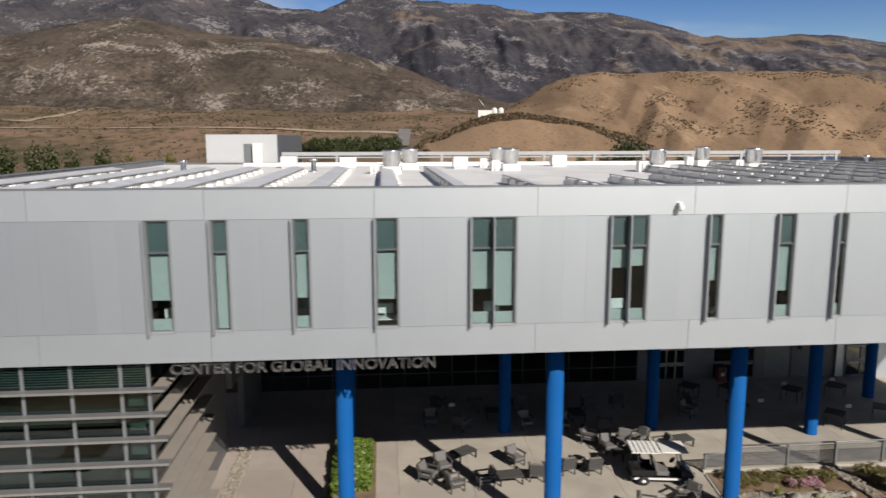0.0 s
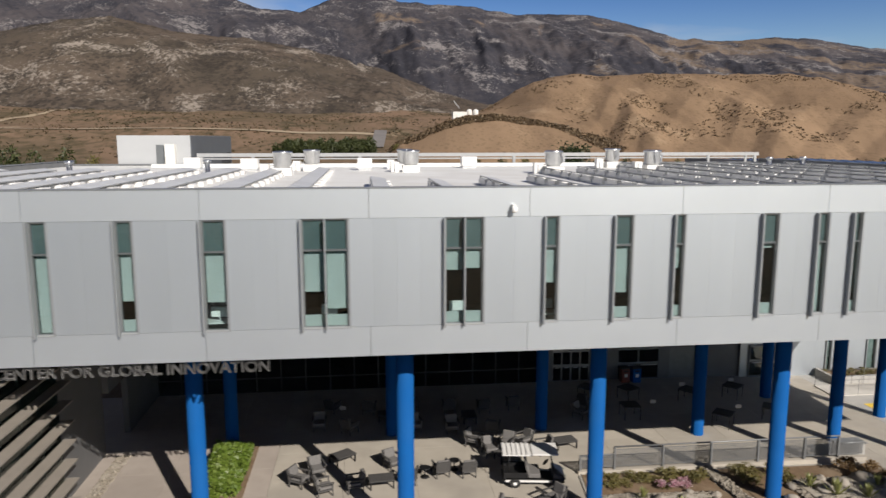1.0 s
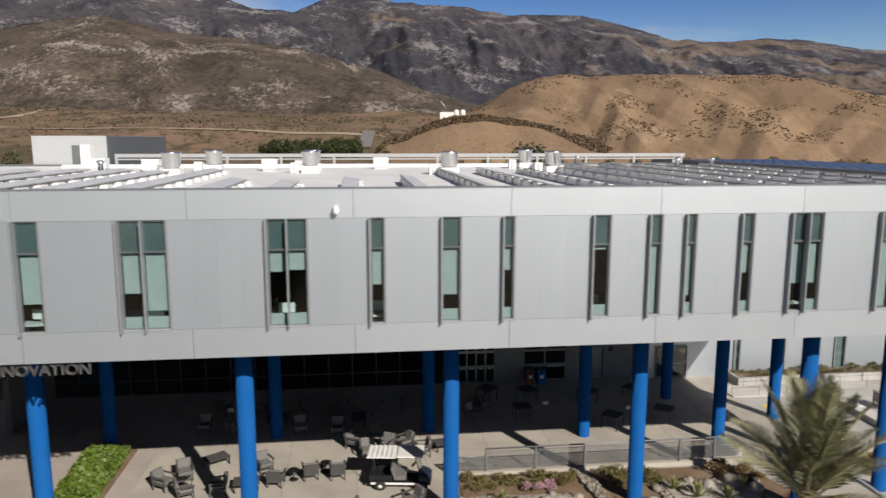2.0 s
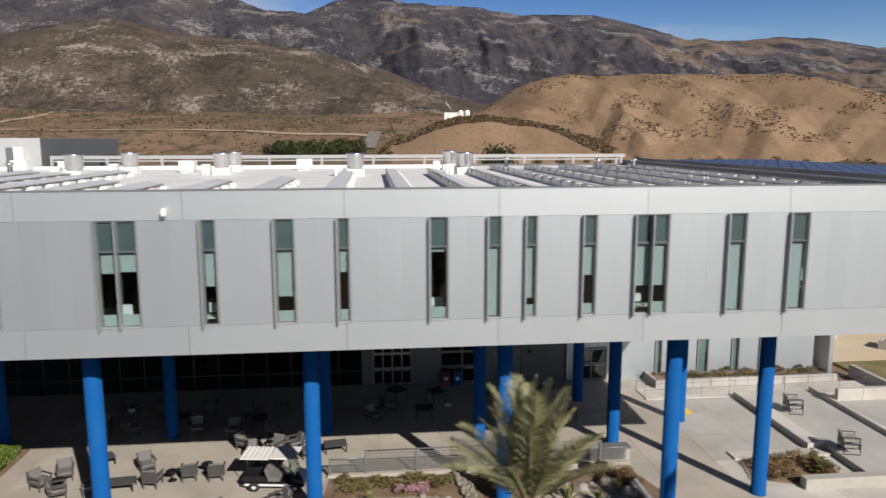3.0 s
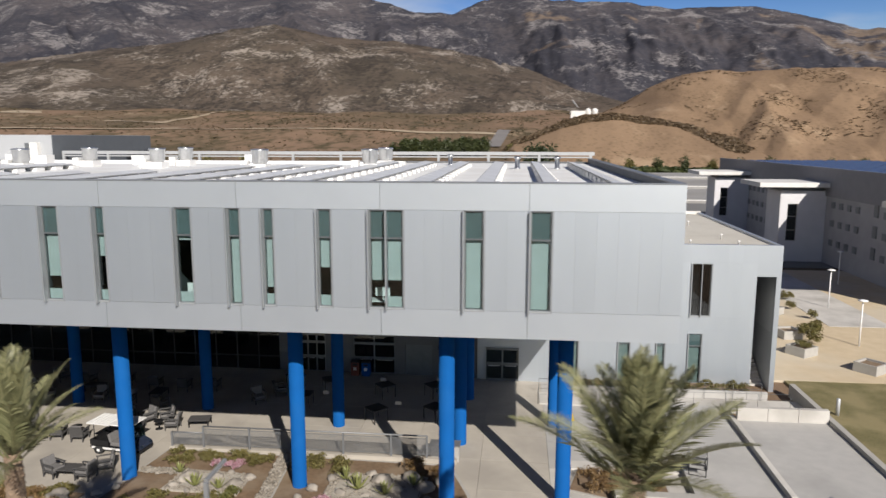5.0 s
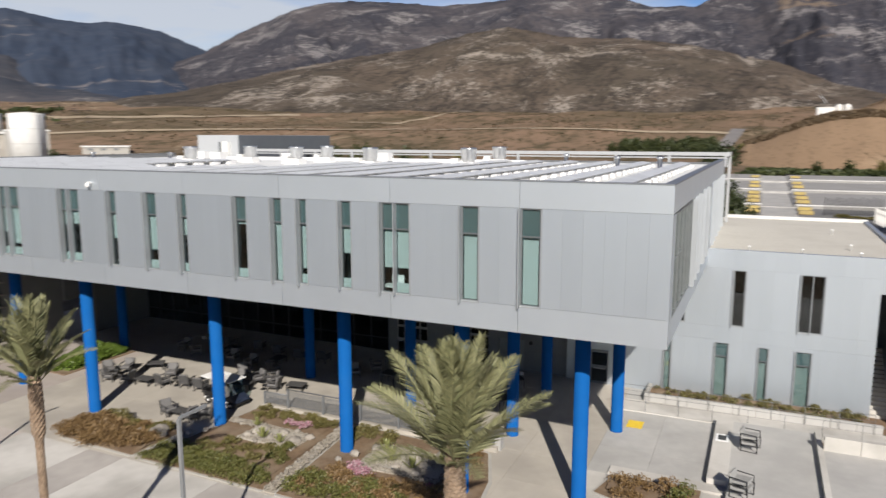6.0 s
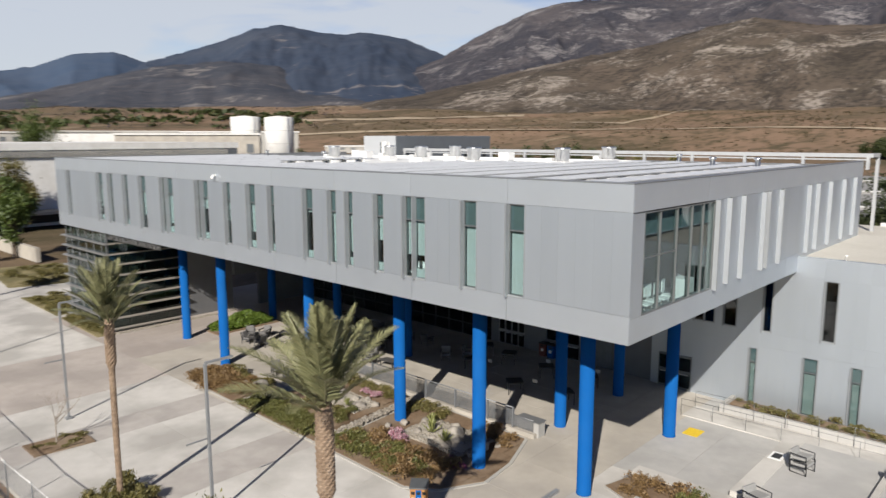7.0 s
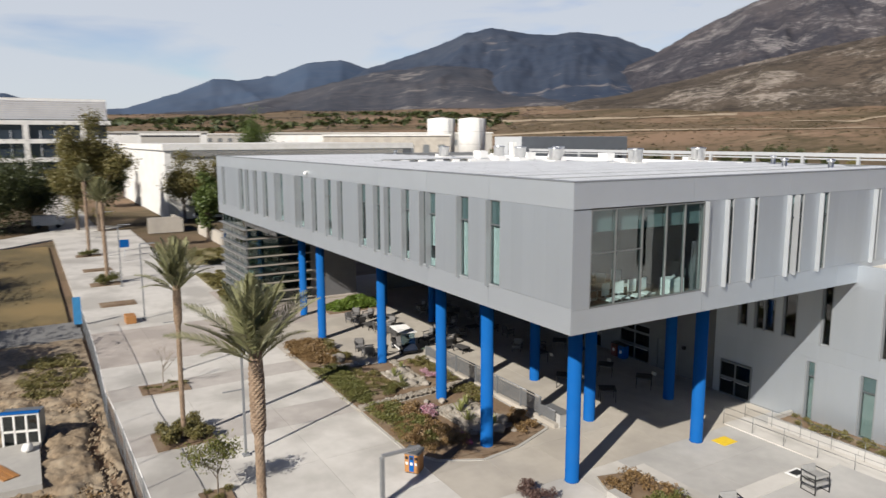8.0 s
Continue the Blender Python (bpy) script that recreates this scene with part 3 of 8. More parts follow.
# x of both outer sides, then the sashes: how far down the blind reaches (0..1 of the lower light), whether the foot is frosted
FRONT = [
    (-49.96, -49.46, ((1.0, 1),)), (-43.95, -43.13, ((0.62, 1),)), (-41.95, -41.35, ((1.0, 1),)), (-39.43, -38.83, ((0.62, 1),)),
    (-36.84, -36.02, ((0.66, 0),)), (-33.75, -32.18, ((0.55, 1), (0.78, 1))), (-29.14, -27.76, ((0.3, 1), (0.28, 1))),
    (-25.8, -25.24, ((0.5, 0),)), (-23.42, -22.68, ((0.66, 1),)), (-21.33, -20.85, ((0.34, 1),)), (-18.21, -17.49, ((0.08, 1),)),
    (-16.2, -15.64, ((1.0, 1),)), (-14.88, -14.39, ((0.76, 1),)), (-12.85, -12.26, ((0.45, 1),)),
    (-10.97, -9.64, ((0.62, 0), (0.62, 1))), (-7.57, -6.78, ((1.0, 1),)), (-5.26, -4.41, ((1.0, 1),)),
]
EAST = [(8.16, 8.76), (9.76, 10.4), (12.32, 13.6), (14.75, 15.55), (19.25, 19.95), (20.85, 21.5), (23.3, 24.0), (26.2, 26.9), (28.8, 29.6)]

building = thing("campus_building", None, "modern silver metal-panelled academic building raised on blue columns", "building")


def ring(side, plane, u0, u1, z0, z1, e, d0, d1):
    """A rectangular frame in one piece, e wide, from depth d0 to d1 outwards."""
    bm = bmesh.new()
    loops = []
    for d in (d0, d1):
        for q in (0.0, e):
            corners = ((u0 + q, z0 + q), (u1 - q, z0 + q), (u1 - q, z1 - q), (u0 + q, z1 - q))
            loops.append([bm.verts.new((u, plane - d, z) if side == "S" else (plane + d, u, z)) for u, z in corners])
    for p, q in ((0, 1), (2, 3), (0, 2), (1, 3)):
        for k in range(4):
            j = (k + 1) % 4
            bm.faces.new((loops[p][k], loops[p][j], loops[q][j], loops[q][k]))
    bmesh.ops.recalc_face_normals(bm, faces=bm.faces[:])
    return bm


def window(side, a, b, sashes, parent, z0=ZB, z1=ZT, plane=0.0, fin=0.18, split=0.285, name="window", label="", transom=True, fin_paint=None, glass=None, blind=None):
    """A tall slot window with one projecting fin. side 'S' looks to -y at y = plane, 'E' to +x at x = plane."""
    def at(u0, u1, d0, d1, w0, w1):                   # u along the wall, d outwards
        if side == "S":
            return (u0, u1, plane - d1, plane - d0, w0, w1)
        return (plane + d0, plane + d1, u0, u1, w0, w1)

    t, e = 0.055, 0.045
    w = part(name, ring(side, plane, a + t, b - t, z0, z1, e, -0.14, -0.05), M_FRAME, parent, label)
    inner0, inner1 = a + t + e, b - t - e
    n, zs = len(sashes), z1 - split * (z1 - z0)
    wide = (inner1 - inner0 - e * (n - 1)) / n
    for k in range(1, n):
        u = inner0 + k * wide + (k - 1) * e
        part("mullion", box(*at(u, u + e, -0.14, max(0.02, fin), z0 - 0.05, z1 - 0.004)), fin_paint or M_BLADE, w)
    if transom:
        for k in range(n):
            u = inner0 + k * (wide + e)
            part("transom", box(*at(u, u + wide, -0.13, -0.03, zs - 0.03, zs + 0.03)), M_TRANSOM, w)
    if fin:                                           # one deep blade on the near side, a flush lining on the other
        part("fin", box(*at(a, a + t, -0.15, fin, z0 - 0.07, z1 - 0.003)), fin_paint or M_BLADE, w)
        part("lining", box(*at(b - t, b, -0.15, 0.004, z0 - 0.04, z1 - 0.003)), fin_paint or M_BLADE, w)
        part("sill", box(*at(a + t, b - t, -0.05, 0.03, z0 - 0.03, z0 + 0.02)), M_EASTFIN, w)
    for k, (drop, frosted) in enumerate(sashes):
        u0 = inner0 + k * (wide + e)
        pane = part("pane", box(*at(u0, u0 + wide, -0.085, -0.075, z0 + e, z1 - e)), glass or M_GLASS, w)
        pane.visible_shadow = False
        if transom:
            part("spandrel_panel", box(*at(u0, u0 + wide, -0.135, -0.12, zs + 0.03, z1 - e)), M_SPANDREL, w)
        if drop:
            part("blind", box(*at(u0 + 0.01, u0 + wide - 0.01, -0.2, -0.185, zs - drop * (zs - z0 - 0.05), zs + 0.02)), blind or M_SHADE, w)
        if frosted and drop < 1:
            part("frosted_panel", box(*at(u0, u0 + wide, -0.135, -0.12, z0 + e, z0 + 0.42)), M_SHADE, w)
    return w


for a, b, sashes in FRONT:
    window("S", a, b, sashes, building)
for a, b in EAST:
    window("E", a, b, ((0.0, 0),) * (2 if b - a > 1.2 else 1), building, fin=0.2, fin_paint=M_EASTFIN)

# corner window looking east: five tall lights
M_SLIM = mat("slim_mullion", (0.231, 0.243, 0.246), rough=0.4, metal=0.6)
MUL = (0.85, 2.06, 3.43, 4.73, 5.77, 6.89)
corner = part("window", ring("E", 0.0, 0.85, 6.93, 8.95, 12.58, 0.045, -0.12, 0.015), M_SLIM, building, "large corner window with slim grey mullions")
for y in MUL[1:-1]:
    part("mullion", box(-0.1, 0.02, y, y + 0.04, 8.995, 12.535), M_SLIM, corner)
for y0, y1 in zip(MUL[:2], MUL[1:]):
    part("transom", box(-0.1, -0.02, y0 + 0.045, y1, 10.95, 10.99), M_SLIM, corner)
for y0, y1 in zip(MUL, MUL[1:]):
    part("pane", box(-0.06, -0.05, y0 + 0.04, y1, 9.0, 12.53), M_CLEAR, corner).visible_shadow = False
# the sky's teal reflection in the upper panes, painted on sheets behind them
M_TEALSHEEN = mat("teal_sheen", (0.13, 0.18, 0.19), (0.11, 0.155, 0.165), 2.0, 0.85)
for y0, y1 in zip(MUL, MUL[1:]):
    part("blind", box(-0.22, -0.205, y0 + 0.05, y1 - 0.01, 11.72, 12.53), M_TEALSHEEN, corner)
part("fin", box(-0.12, 0.2, 6.93, 7.0, 8.9, 12.6), M_EASTFIN, corner)

# walls behind the cladding
walls = []
edges = [X_W] + [v for a, b, _ in FRONT for v in (a, b)] + [0.0]
for x0, x1 in zip(edges[::2], edges[1::2]):
    walls.append((x0 + (0.05 if x0 == X_W else 0.0), x1 - (0.05 if x1 == 0 else 0.0), 0.05, 0.3, ZB, ZT))
walls += [(X_W + 0.05, -0.05, 0.05, 0.3, Z0 + 0.05, ZB), (X_W + 0.05, -0.05, 0.05, 0.3, ZT, Z1 - 0.05)]
e_edges = [0.05, 0.85, 7.0] + [v for a, b in EAST for v in (a, b)] + [Y_N]
for y0, y1 in zip(e_edges[::2], e_edges[1::2]):
    walls.append((-0.3, -0.05, max(y0, 0.3), y1, ZB, ZT))
walls += [(-0.3, -0.05, 0.3, Y_N, Z0 + 0.05, 8.95), (-0.3, -0.05, 0.3, Y_N, ZT, Z1 - 0.05), (-0.3, -0.05, 7.0, Y_N, 8.95, ZB),
          (X_W + 0.05, X_W + 0.3, 0.3, Y_N, Z0 + 0.05, Z1 - 0.05), (X_W + 0.3, -0.3, Y_N - 0.25, Y_N, Z0 + 0.05, 13.3)]
part("wall_core", box(*walls), M_CORE, building)
part("soffit", box(X_W + 0.05, -0.05, 0.05, Y_N - 0.05, Z0 + 0.012, Z0 + 0.3), M_SOFFIT, building, "plaster soffit of the overhang, darkened for shade")
part("roof_deck", box(X_W + 0.3, -0.3, 0.3, Y_N - 0.25, 13.0, 13.2), M_MEMBRANE, building, "white roof membrane")
part("coping", box((X_W, 0, -0.01, 0.34, Z1 - 0.03, Z1 + 0.015), (-0.34, 0.01, 0.34, Y_N, Z1 - 0.03, Z1 + 0.015),
                   (X_W - 0.01, X_W + 0.34, 0.34, Y_N, Z1 - 0.03, Z1 + 0.015), (X_W + 0.34, -0.34, Y_N - 0.3, Y_N + 0.01, 13.3, 13.34)), M_FIN, building)
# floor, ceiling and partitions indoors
# near-black carpet and walls: the rooms' dimness is put into their colours
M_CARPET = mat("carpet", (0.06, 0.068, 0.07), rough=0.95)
M_ROOM = mat("dim_room_paint", (0.045, 0.056, 0.06), (0.036, 0.046, 0.05), rough=0.8)
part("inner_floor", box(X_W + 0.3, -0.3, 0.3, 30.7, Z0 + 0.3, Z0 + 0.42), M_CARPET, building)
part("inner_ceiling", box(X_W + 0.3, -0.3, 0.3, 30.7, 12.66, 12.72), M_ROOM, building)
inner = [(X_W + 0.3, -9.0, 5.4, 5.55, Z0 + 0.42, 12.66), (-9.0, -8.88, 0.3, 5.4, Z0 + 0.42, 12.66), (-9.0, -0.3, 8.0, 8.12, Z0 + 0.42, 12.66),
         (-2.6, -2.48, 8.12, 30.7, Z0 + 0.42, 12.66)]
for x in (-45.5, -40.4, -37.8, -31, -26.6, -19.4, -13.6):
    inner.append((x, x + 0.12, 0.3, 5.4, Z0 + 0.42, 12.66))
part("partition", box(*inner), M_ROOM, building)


def cladding(side, u0, u1, z0, z1, step, plane, material, name="panel", gap=0.004):
    """A row of folded metal sheets with open joints."""
    count = max(1, round((u1 - u0) / step))
    w = (u1 - u0) / count
    g = gap / 2
    b = (g, w - g, 0.0, 0.046, z0 + g, z1 - g) if side == "S" else (-0.046, 0.0, g, w - g, z0 + g, z1 - g)
    me = mesh_of(name, box(*b), material)
    for k in range(count):
        ob = part(name, me, None, building)
        ob.location = (u0 + k * w, plane, 0) if side == "S" else (plane, u0 + k * w, 0)


for x0, x1 in zip(edges[::2], edges[1::2]):
    cladding("S", x0, x1, ZB, ZT, 0.8, 0.0, M_PANEL, gap=0.0022)
cladding("S", X_W, 0, Z0, ZB, 5.24, 0.0, M_FASCIA_LOW, "fascia_panel", 0.014)
cladding("S", X_W, 0, ZT, Z1 - 0.03, 5.24, 0.0, M_FASCIA, "fascia_panel", 0.014)
e2 = [0.046, 0.85, 7.0] + [v for a, b in EAST for v in (a, b)] + [Y_N]
for y0, y1 in zip(e2[::2], e2[1::2]):
    cladding("E", y0, y1, ZB if y0 > 6 else 8.95, ZT - (0.05 if y0 < 6 else 0), 0.8, 0.0, M_PANEL, gap=0.0022)
cladding("E", 0.046, 6.99, Z0, 8.95, 6.944, 0.0, M_FASCIA_LOW, "fascia_panel", 0.014)
cladding("E", 7.0, Y_N, Z0, ZB, 5.0, 0.0, M_FASCIA_LOW, "fascia_panel", 0.014)
cladding("E", 0.046, Y_N, ZT, Z1 - 0.03, 6.27, 0.0, M_FASCIA, "fascia_panel", 0.014)

# blue columns
COLUMNS = [(-3.61, 3.46), (-8.33, 2.07), (-14.85, 3.34), (-22.61, 3.31), (-30.32, 2.02), (-38.09, 3.37), (-3.57, 11.6), (-8.31, 8.75), (-8.3, 14.9),
           (-14.85, 10.15), (-22.7, 11.6), (-30.45, 11.7), (-38.3, 11.1)]
me_col = mesh_of("column", lathe([(0.33, 0.0), (0.33, 0.05), (0.312, 0.06), (0.312, Z0 + 0.01)], 32), M_BLUE)
for x, y in COLUMNS:
    part("column", me_col, None, building, "round column painted bright blue").location = (x, y, 0)

# security camera on the facade
sec = part("camera_dome", lathe([(0.05, 0.0), (0.085, 0.03), (0.095, 0.07), (0.095, 0.17), (0.05, 0.2)], 16, (-26.84, -0.2, 12.76)), M_CARTWHITE, building, "white security camera")
part("bracket", box(-26.9, -26.78, -0.2, 0.0, 12.94, 13.03), M_CARTWHITE, sec)

# ---------------------------------------------------------------- low wing and back wall
M_DARKGLASS = glass_mat("dark_glass", (0.13, 0.17, 0.18), 0.07)
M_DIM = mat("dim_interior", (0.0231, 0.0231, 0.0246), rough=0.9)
wing = thing("low_wing", None, "two-storey silver-clad wing with narrow windows and beige flat roof", "building")
YW, ZW = 18.4, 8.85
# (x0, x1, z0, z1, sashes)
WING = [(-6.5, -5.9, 4.5, 5.9, 1), (-5.45, -4.2, 4.5, 6.3, 2), (-3.75, -2.95, 4.5, 7.0, 1), (-1.6, -1.05, 4.5, 7.72, 1), (1.4, 2.12, 4.5, 7.72, 1),
        (4.8, 6.05, 4.5, 7.72, 2), (-2.2, -1.7, 0.25, 3.45, 1), (0.62, 1.42, 0.25, 3.45, 1), (2.92, 3.52, 0.25, 3.4, 1), (4.8, 5.68, 0.25, 3.4, 1)]
# downstairs the dim blinds are added, standing in for the panes' grey-teal reflection
for a, b, z0, z1, n in WING:
    window("S", a, b, ((0.0 if z0 > 4 else 1.0, 0),) * n, wing, z0, z1, YW, 0.1, 0.25, transom=z0 < 4, glass=M_DARKGLASS if z0 > 4 else None, blind=M_BLIND_DIM)
xs = sorted({-8.0, 8.6} | {v for a, b, *_ in WING for v in (a, b)})
core, skin = [], []
for x0, x1 in zip(xs, xs[1:]):
    gaps = sorted((z0, z1) for a, b, z0, z1, _ in WING if a <= x0 + 1e-6 and b >= x1 - 1e-6)
    z = -0.1
    for g0, g1 in gaps + [(ZW, ZW)]:
        if g0 - z > 0.02:
            core.append((x0, x1, YW + 0.04, YW + 0.3, z, g0))
            skin.append((x0, x1, z, g0))
        z = g1
part("wall_core", box(*core), M_CORE, wing)
for x0, x1, z0, z1 in skin:
    count = max(1, round((x1 - x0) / 1.0))
    w = (x1 - x0) / count
    cuts = [z0] + [c for c in (3.62, 4.42, 7.8) if z0 + 0.05 < c < z1 - 0.05] + [z1]
    for c0, c1 in zip(cuts, cuts[1:]):
        me = mesh_of("panel", box(0.0008, w - 0.0008, 0, 0.036, c0 + 0.002, c1 - 0.002), M_PANEL)
        for k in range(count):
            part("panel", me, None, wing).location = (x0 + k * w, YW, 0)
# added near-black sheet, standing in for the unlit rooms behind the panes
part("dark_backing", box(-8.0, 8.4, YW + 1.0, YW + 1.1, 0, ZW - 0.3), M_DIM, wing)
part("roof_deck", box(-8.0, 9.75, YW + 0.3, 37.6, ZW - 0.3, ZW - 0.12), M_GRAVEL_ROOF, wing, "beige flat roof")
part("parapet", box((-0.25 + 0.26, 10.0, YW - 0.004, YW + 0.3, ZW, ZW + 0.03), (9.75, 10.0, YW + 0.3, 37.6, 3.5, ZW + 0.02)), M_FASCIA, wing)
part("rear_parapet", box(0.0, 9.998, 37.6, 38.02, 3.5, ZW + 0.1), M_WHITE, wing, "white rear parapet")
# stair slot at the end of the wing
part("stair_wall", box((9.72, 10.0, YW - 0.002, YW + 0.3, -0.6, ZW), (9.75, 10.0, YW + 0.3, 38, -0.6, 3.5), (8.6, 9.72, YW, YW + 0.3, 7.0, ZW)), M_PANEL, wing)
part("stair_lining", box((8.42, 8.6, YW + 0.3, 30, -0.6, ZW - 0.3), (8.6, 9.75, 26, 26.2, -0.6, ZW - 0.3)), M_CONC_GREY, wing)
for k in range(18):
    part("stair_step", box(8.62, 9.7, YW + 0.4 + 0.29 * k, YW + 0.4 + 0.29 * (k + 1) + 0.02, -0.5, -0.5 + 0.175 * (k + 1)), M_CONC, wing)
for x, y in ((7.0, 29.2), (2.1, 19.2), (4.8, 19.1), (7.4, 22.0), (7.6, 19.0)):
    part("roof_vent", lathe([(0.05, -0.15), (0.05, 0.14), (0.085, 0.16), (0.085, 0.21), (0.02, 0.23)], 12, (x, y, ZW)), M_CARTWHITE, wing)

back = thing("back_wall", None, "shaded ground-floor wall under the overhang with glass doors", "wall", kind="structure")
YB = 18.6
# the wall's own grey, lowered so its colour deepens the overhang's shade
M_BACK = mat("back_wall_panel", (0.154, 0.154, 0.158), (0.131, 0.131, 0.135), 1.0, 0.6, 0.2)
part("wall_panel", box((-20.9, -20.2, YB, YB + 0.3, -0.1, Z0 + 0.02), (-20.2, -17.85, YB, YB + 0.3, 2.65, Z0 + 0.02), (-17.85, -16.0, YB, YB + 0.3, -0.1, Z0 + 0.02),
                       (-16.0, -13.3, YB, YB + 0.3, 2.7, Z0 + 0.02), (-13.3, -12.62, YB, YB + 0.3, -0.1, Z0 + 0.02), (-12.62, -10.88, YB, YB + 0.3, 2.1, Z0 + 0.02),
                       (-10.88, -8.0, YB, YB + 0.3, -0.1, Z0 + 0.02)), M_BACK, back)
part("grey_door", box(-12.6, -10.9, YB + 0.08, YB + 0.16, 0.0, 2.08), M_FRAME, back, "plain grey steel double door")
part("wall_lamp", box(-10.5, -10.3, YB - 0.14, YB, 1.9, 2.12), M_BLACK, back)


def doors(x0, x1, z1, leaves, parent, y, glass, metal):
    e, w = 0.09, (x1 - x0) / leaves
    bars = [(x0, x1, y, y + 0.12, z1 - 0.12, z1)]
    for k in range(leaves + 1):
        u = x0 + k * w
        bars.append((max(x0, u - e / 2), min(x1, u + e / 2), y, y + 0.12, 0.0, z1 - 0.12))
    for k in range(leaves):
        bars += [(x0 + k * w + e / 2, x0 + (k + 1) * w - e / 2, y + 0.02, y + 0.1, z, z + 0.16) for z in (0.02, 1.05, 2.0) if z < z1 - 0.3]
    f = part("glass_door", box(*bars), metal, parent)
    for k in range(leaves):
        part("pane", box(x0 + k * w + e / 2, x0 + (k + 1) * w - e / 2, y + 0.055, y + 0.065, 0.02, z1 - 0.12), glass, f)
        part("push_bar", box(x0 + k * w + 0.15, x0 + (k + 1) * w - 0.15, y - 0.05, y - 0.015, 1.0, 1.04), M_STEEL, f)
    return f


doors(-20.2, -17.85, 2.65, 4, back, YB + 0.02, M_DARKGLASS, M_ALU)
doors(-16.0, -13.3, 2.7, 2, back, YB + 0.02, M_DARKGLASS, M_FRAME)
doors(-7.45, -5.4, 2.15, 2, wing, YW - 0.13, M_DARKGLASS, M_FRAME)
# curtain wall further west
bars = []
for k in range(17):
    x = -44.0 + k * (23.1 / 16)
    bars.append((x - 0.04, x + 0.04, YB + 0.02, YB + 0.16, 0.0, Z0 + 0.02))
for z in (0.0, 1.0, 2.7, 4.4, 6.2):
    for k in range(16):
        x = -44.0 + k * (23.1 / 16)
        bars.append((x + 0.04, x + 23.1 / 16 - 0.04, YB + 0.03, YB + 0.14, z, z + 0.07))
cw = part("curtain_wall", box(*bars), mat("black_mullion", (0.0385, 0.0385, 0.04), rough=0.5), back, "dark glazed curtain wall")
for k in range(16):
    x = -44.0 + k * (23.1 / 16)
    part("pane", box(x + 0.04, x + 23.1 / 16 - 0.04, YB + 0.08, YB + 0.09, 0.02, Z0), M_DARKGLASS, cw)
part("inner_wall", box((-44, -8, 26, 26.2, -0.1, Z0 + 0.02), (-44, -8, YB + 0.3, 26, -0.1, -0.02), (-8.2, -8.0, YB + 0.3, 26, 0, Z0)), M_CORE, back)
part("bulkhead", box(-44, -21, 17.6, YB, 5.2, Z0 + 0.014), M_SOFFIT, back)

# ---------------------------------------------------------------- glazed stair hall at the west end
# side fins' beige carries the warm sunlight on them in its colour
M_SIDEFIN = mat("sunlit_side_fin", (0.29, 0.26, 0.228), (0.25, 0.224, 0.196), 2.0, 0.6)
hall = thing("glazed_hall", None, "glass-walled entrance hall with horizontal aluminium sun fins", "building")
XH0, XH1, YH0, YH1 = -52.3, -44.18, 0.3, 6.3
FINS = [0.42, 1.26, 2.1, 2.94, 3.78, 4.62, 5.46, 6.3, 7.13]
HALL_X = (XH0, -51.1, -49.6, -48.1, -46.6, -45.05, XH1)
posts = []
for x in HALL_X:
    posts.append((x - 0.03, x + 0.03, YH0 + 0.02, YH0 + 0.14, 0, Z0 + 0.01))
for y in (1.8, 3.3, 4.8, 6.25):
    posts.append((XH1 - 0.14, XH1 - 0.02, y - 0.05, y + 0.05, 0, Z0 + 0.01))
for y in (1.8, 3.3, 4.8, 6.25):
    posts.append((XH0, XH0 + 0.14, y - 0.05, y + 0.05, 0, Z0 + 0.01))
for p in posts:
    part("mullion", box(*p), M_MULLION, hall)
M_HALLGLASS = glass_mat("hall_glass", (0.3, 0.42, 0.4), 0.06)
for b in ((XH0, XH1, YH0, YH0 + 0.01, 0.1, Z0), (XH1 - 0.012, XH1 - 0.002, YH0 + 0.02, YH1, 0.1, Z0), (XH0 + 0.002, XH0 + 0.012, YH0 + 0.02, YH1, 0.1, Z0)):
    part("pane", box(*b), M_HALLGLASS, hall)
# wide glazing bars and the rails between two fins
for x in HALL_X:
    part("glazing_bar", box(x - 0.055, x + 0.055, YH0 - 0.004, YH0 + 0.014, 0.14, 8.0), M_FIN, hall)
for z in FINS:
    for b in ((XH0 - 0.25, XH1 + 0.58, YH0 - 0.33, YH0, z - 0.042, z + 0.042), (XH0 - 0.25, XH0, YH0, YH1, z - 0.042, z + 0.042)):
        part("sun_fin", box(*b), M_ALU, hall)
    part("side_fin", box(XH1 + 0.1, XH1 + 0.58, YH0 + 0.004, YH1, z - 0.03, z + 0.03), M_SIDEFIN, hall)
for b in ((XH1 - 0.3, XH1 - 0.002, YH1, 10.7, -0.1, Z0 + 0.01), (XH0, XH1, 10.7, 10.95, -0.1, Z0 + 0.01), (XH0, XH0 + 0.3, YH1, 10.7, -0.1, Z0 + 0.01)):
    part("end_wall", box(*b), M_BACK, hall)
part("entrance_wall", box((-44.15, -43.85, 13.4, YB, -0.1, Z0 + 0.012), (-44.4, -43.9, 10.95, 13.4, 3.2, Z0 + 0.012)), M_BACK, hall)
for z in (2.7, 5.4):
    part("landing", box(XH0 + 0.2, XH1 - 0.2, YH0 + 1.6, 10.7, z - 0.15, z), M_CORE, hall)
stairs = []
for k in range(15):
    stairs.append((-51 + 0.3 * k, -50.65 + 0.3 * k, 2.2, 3.6, 0.18 * k, 0.18 * k + 0.06))
part("stair", box(*stairs), M_ALU, hall)
part("hall_floor", box(XH0 + 0.1, XH1 - 0.1, YH0 + 0.16, 10.7, 0.0, 0.23), M_CARPET, hall)
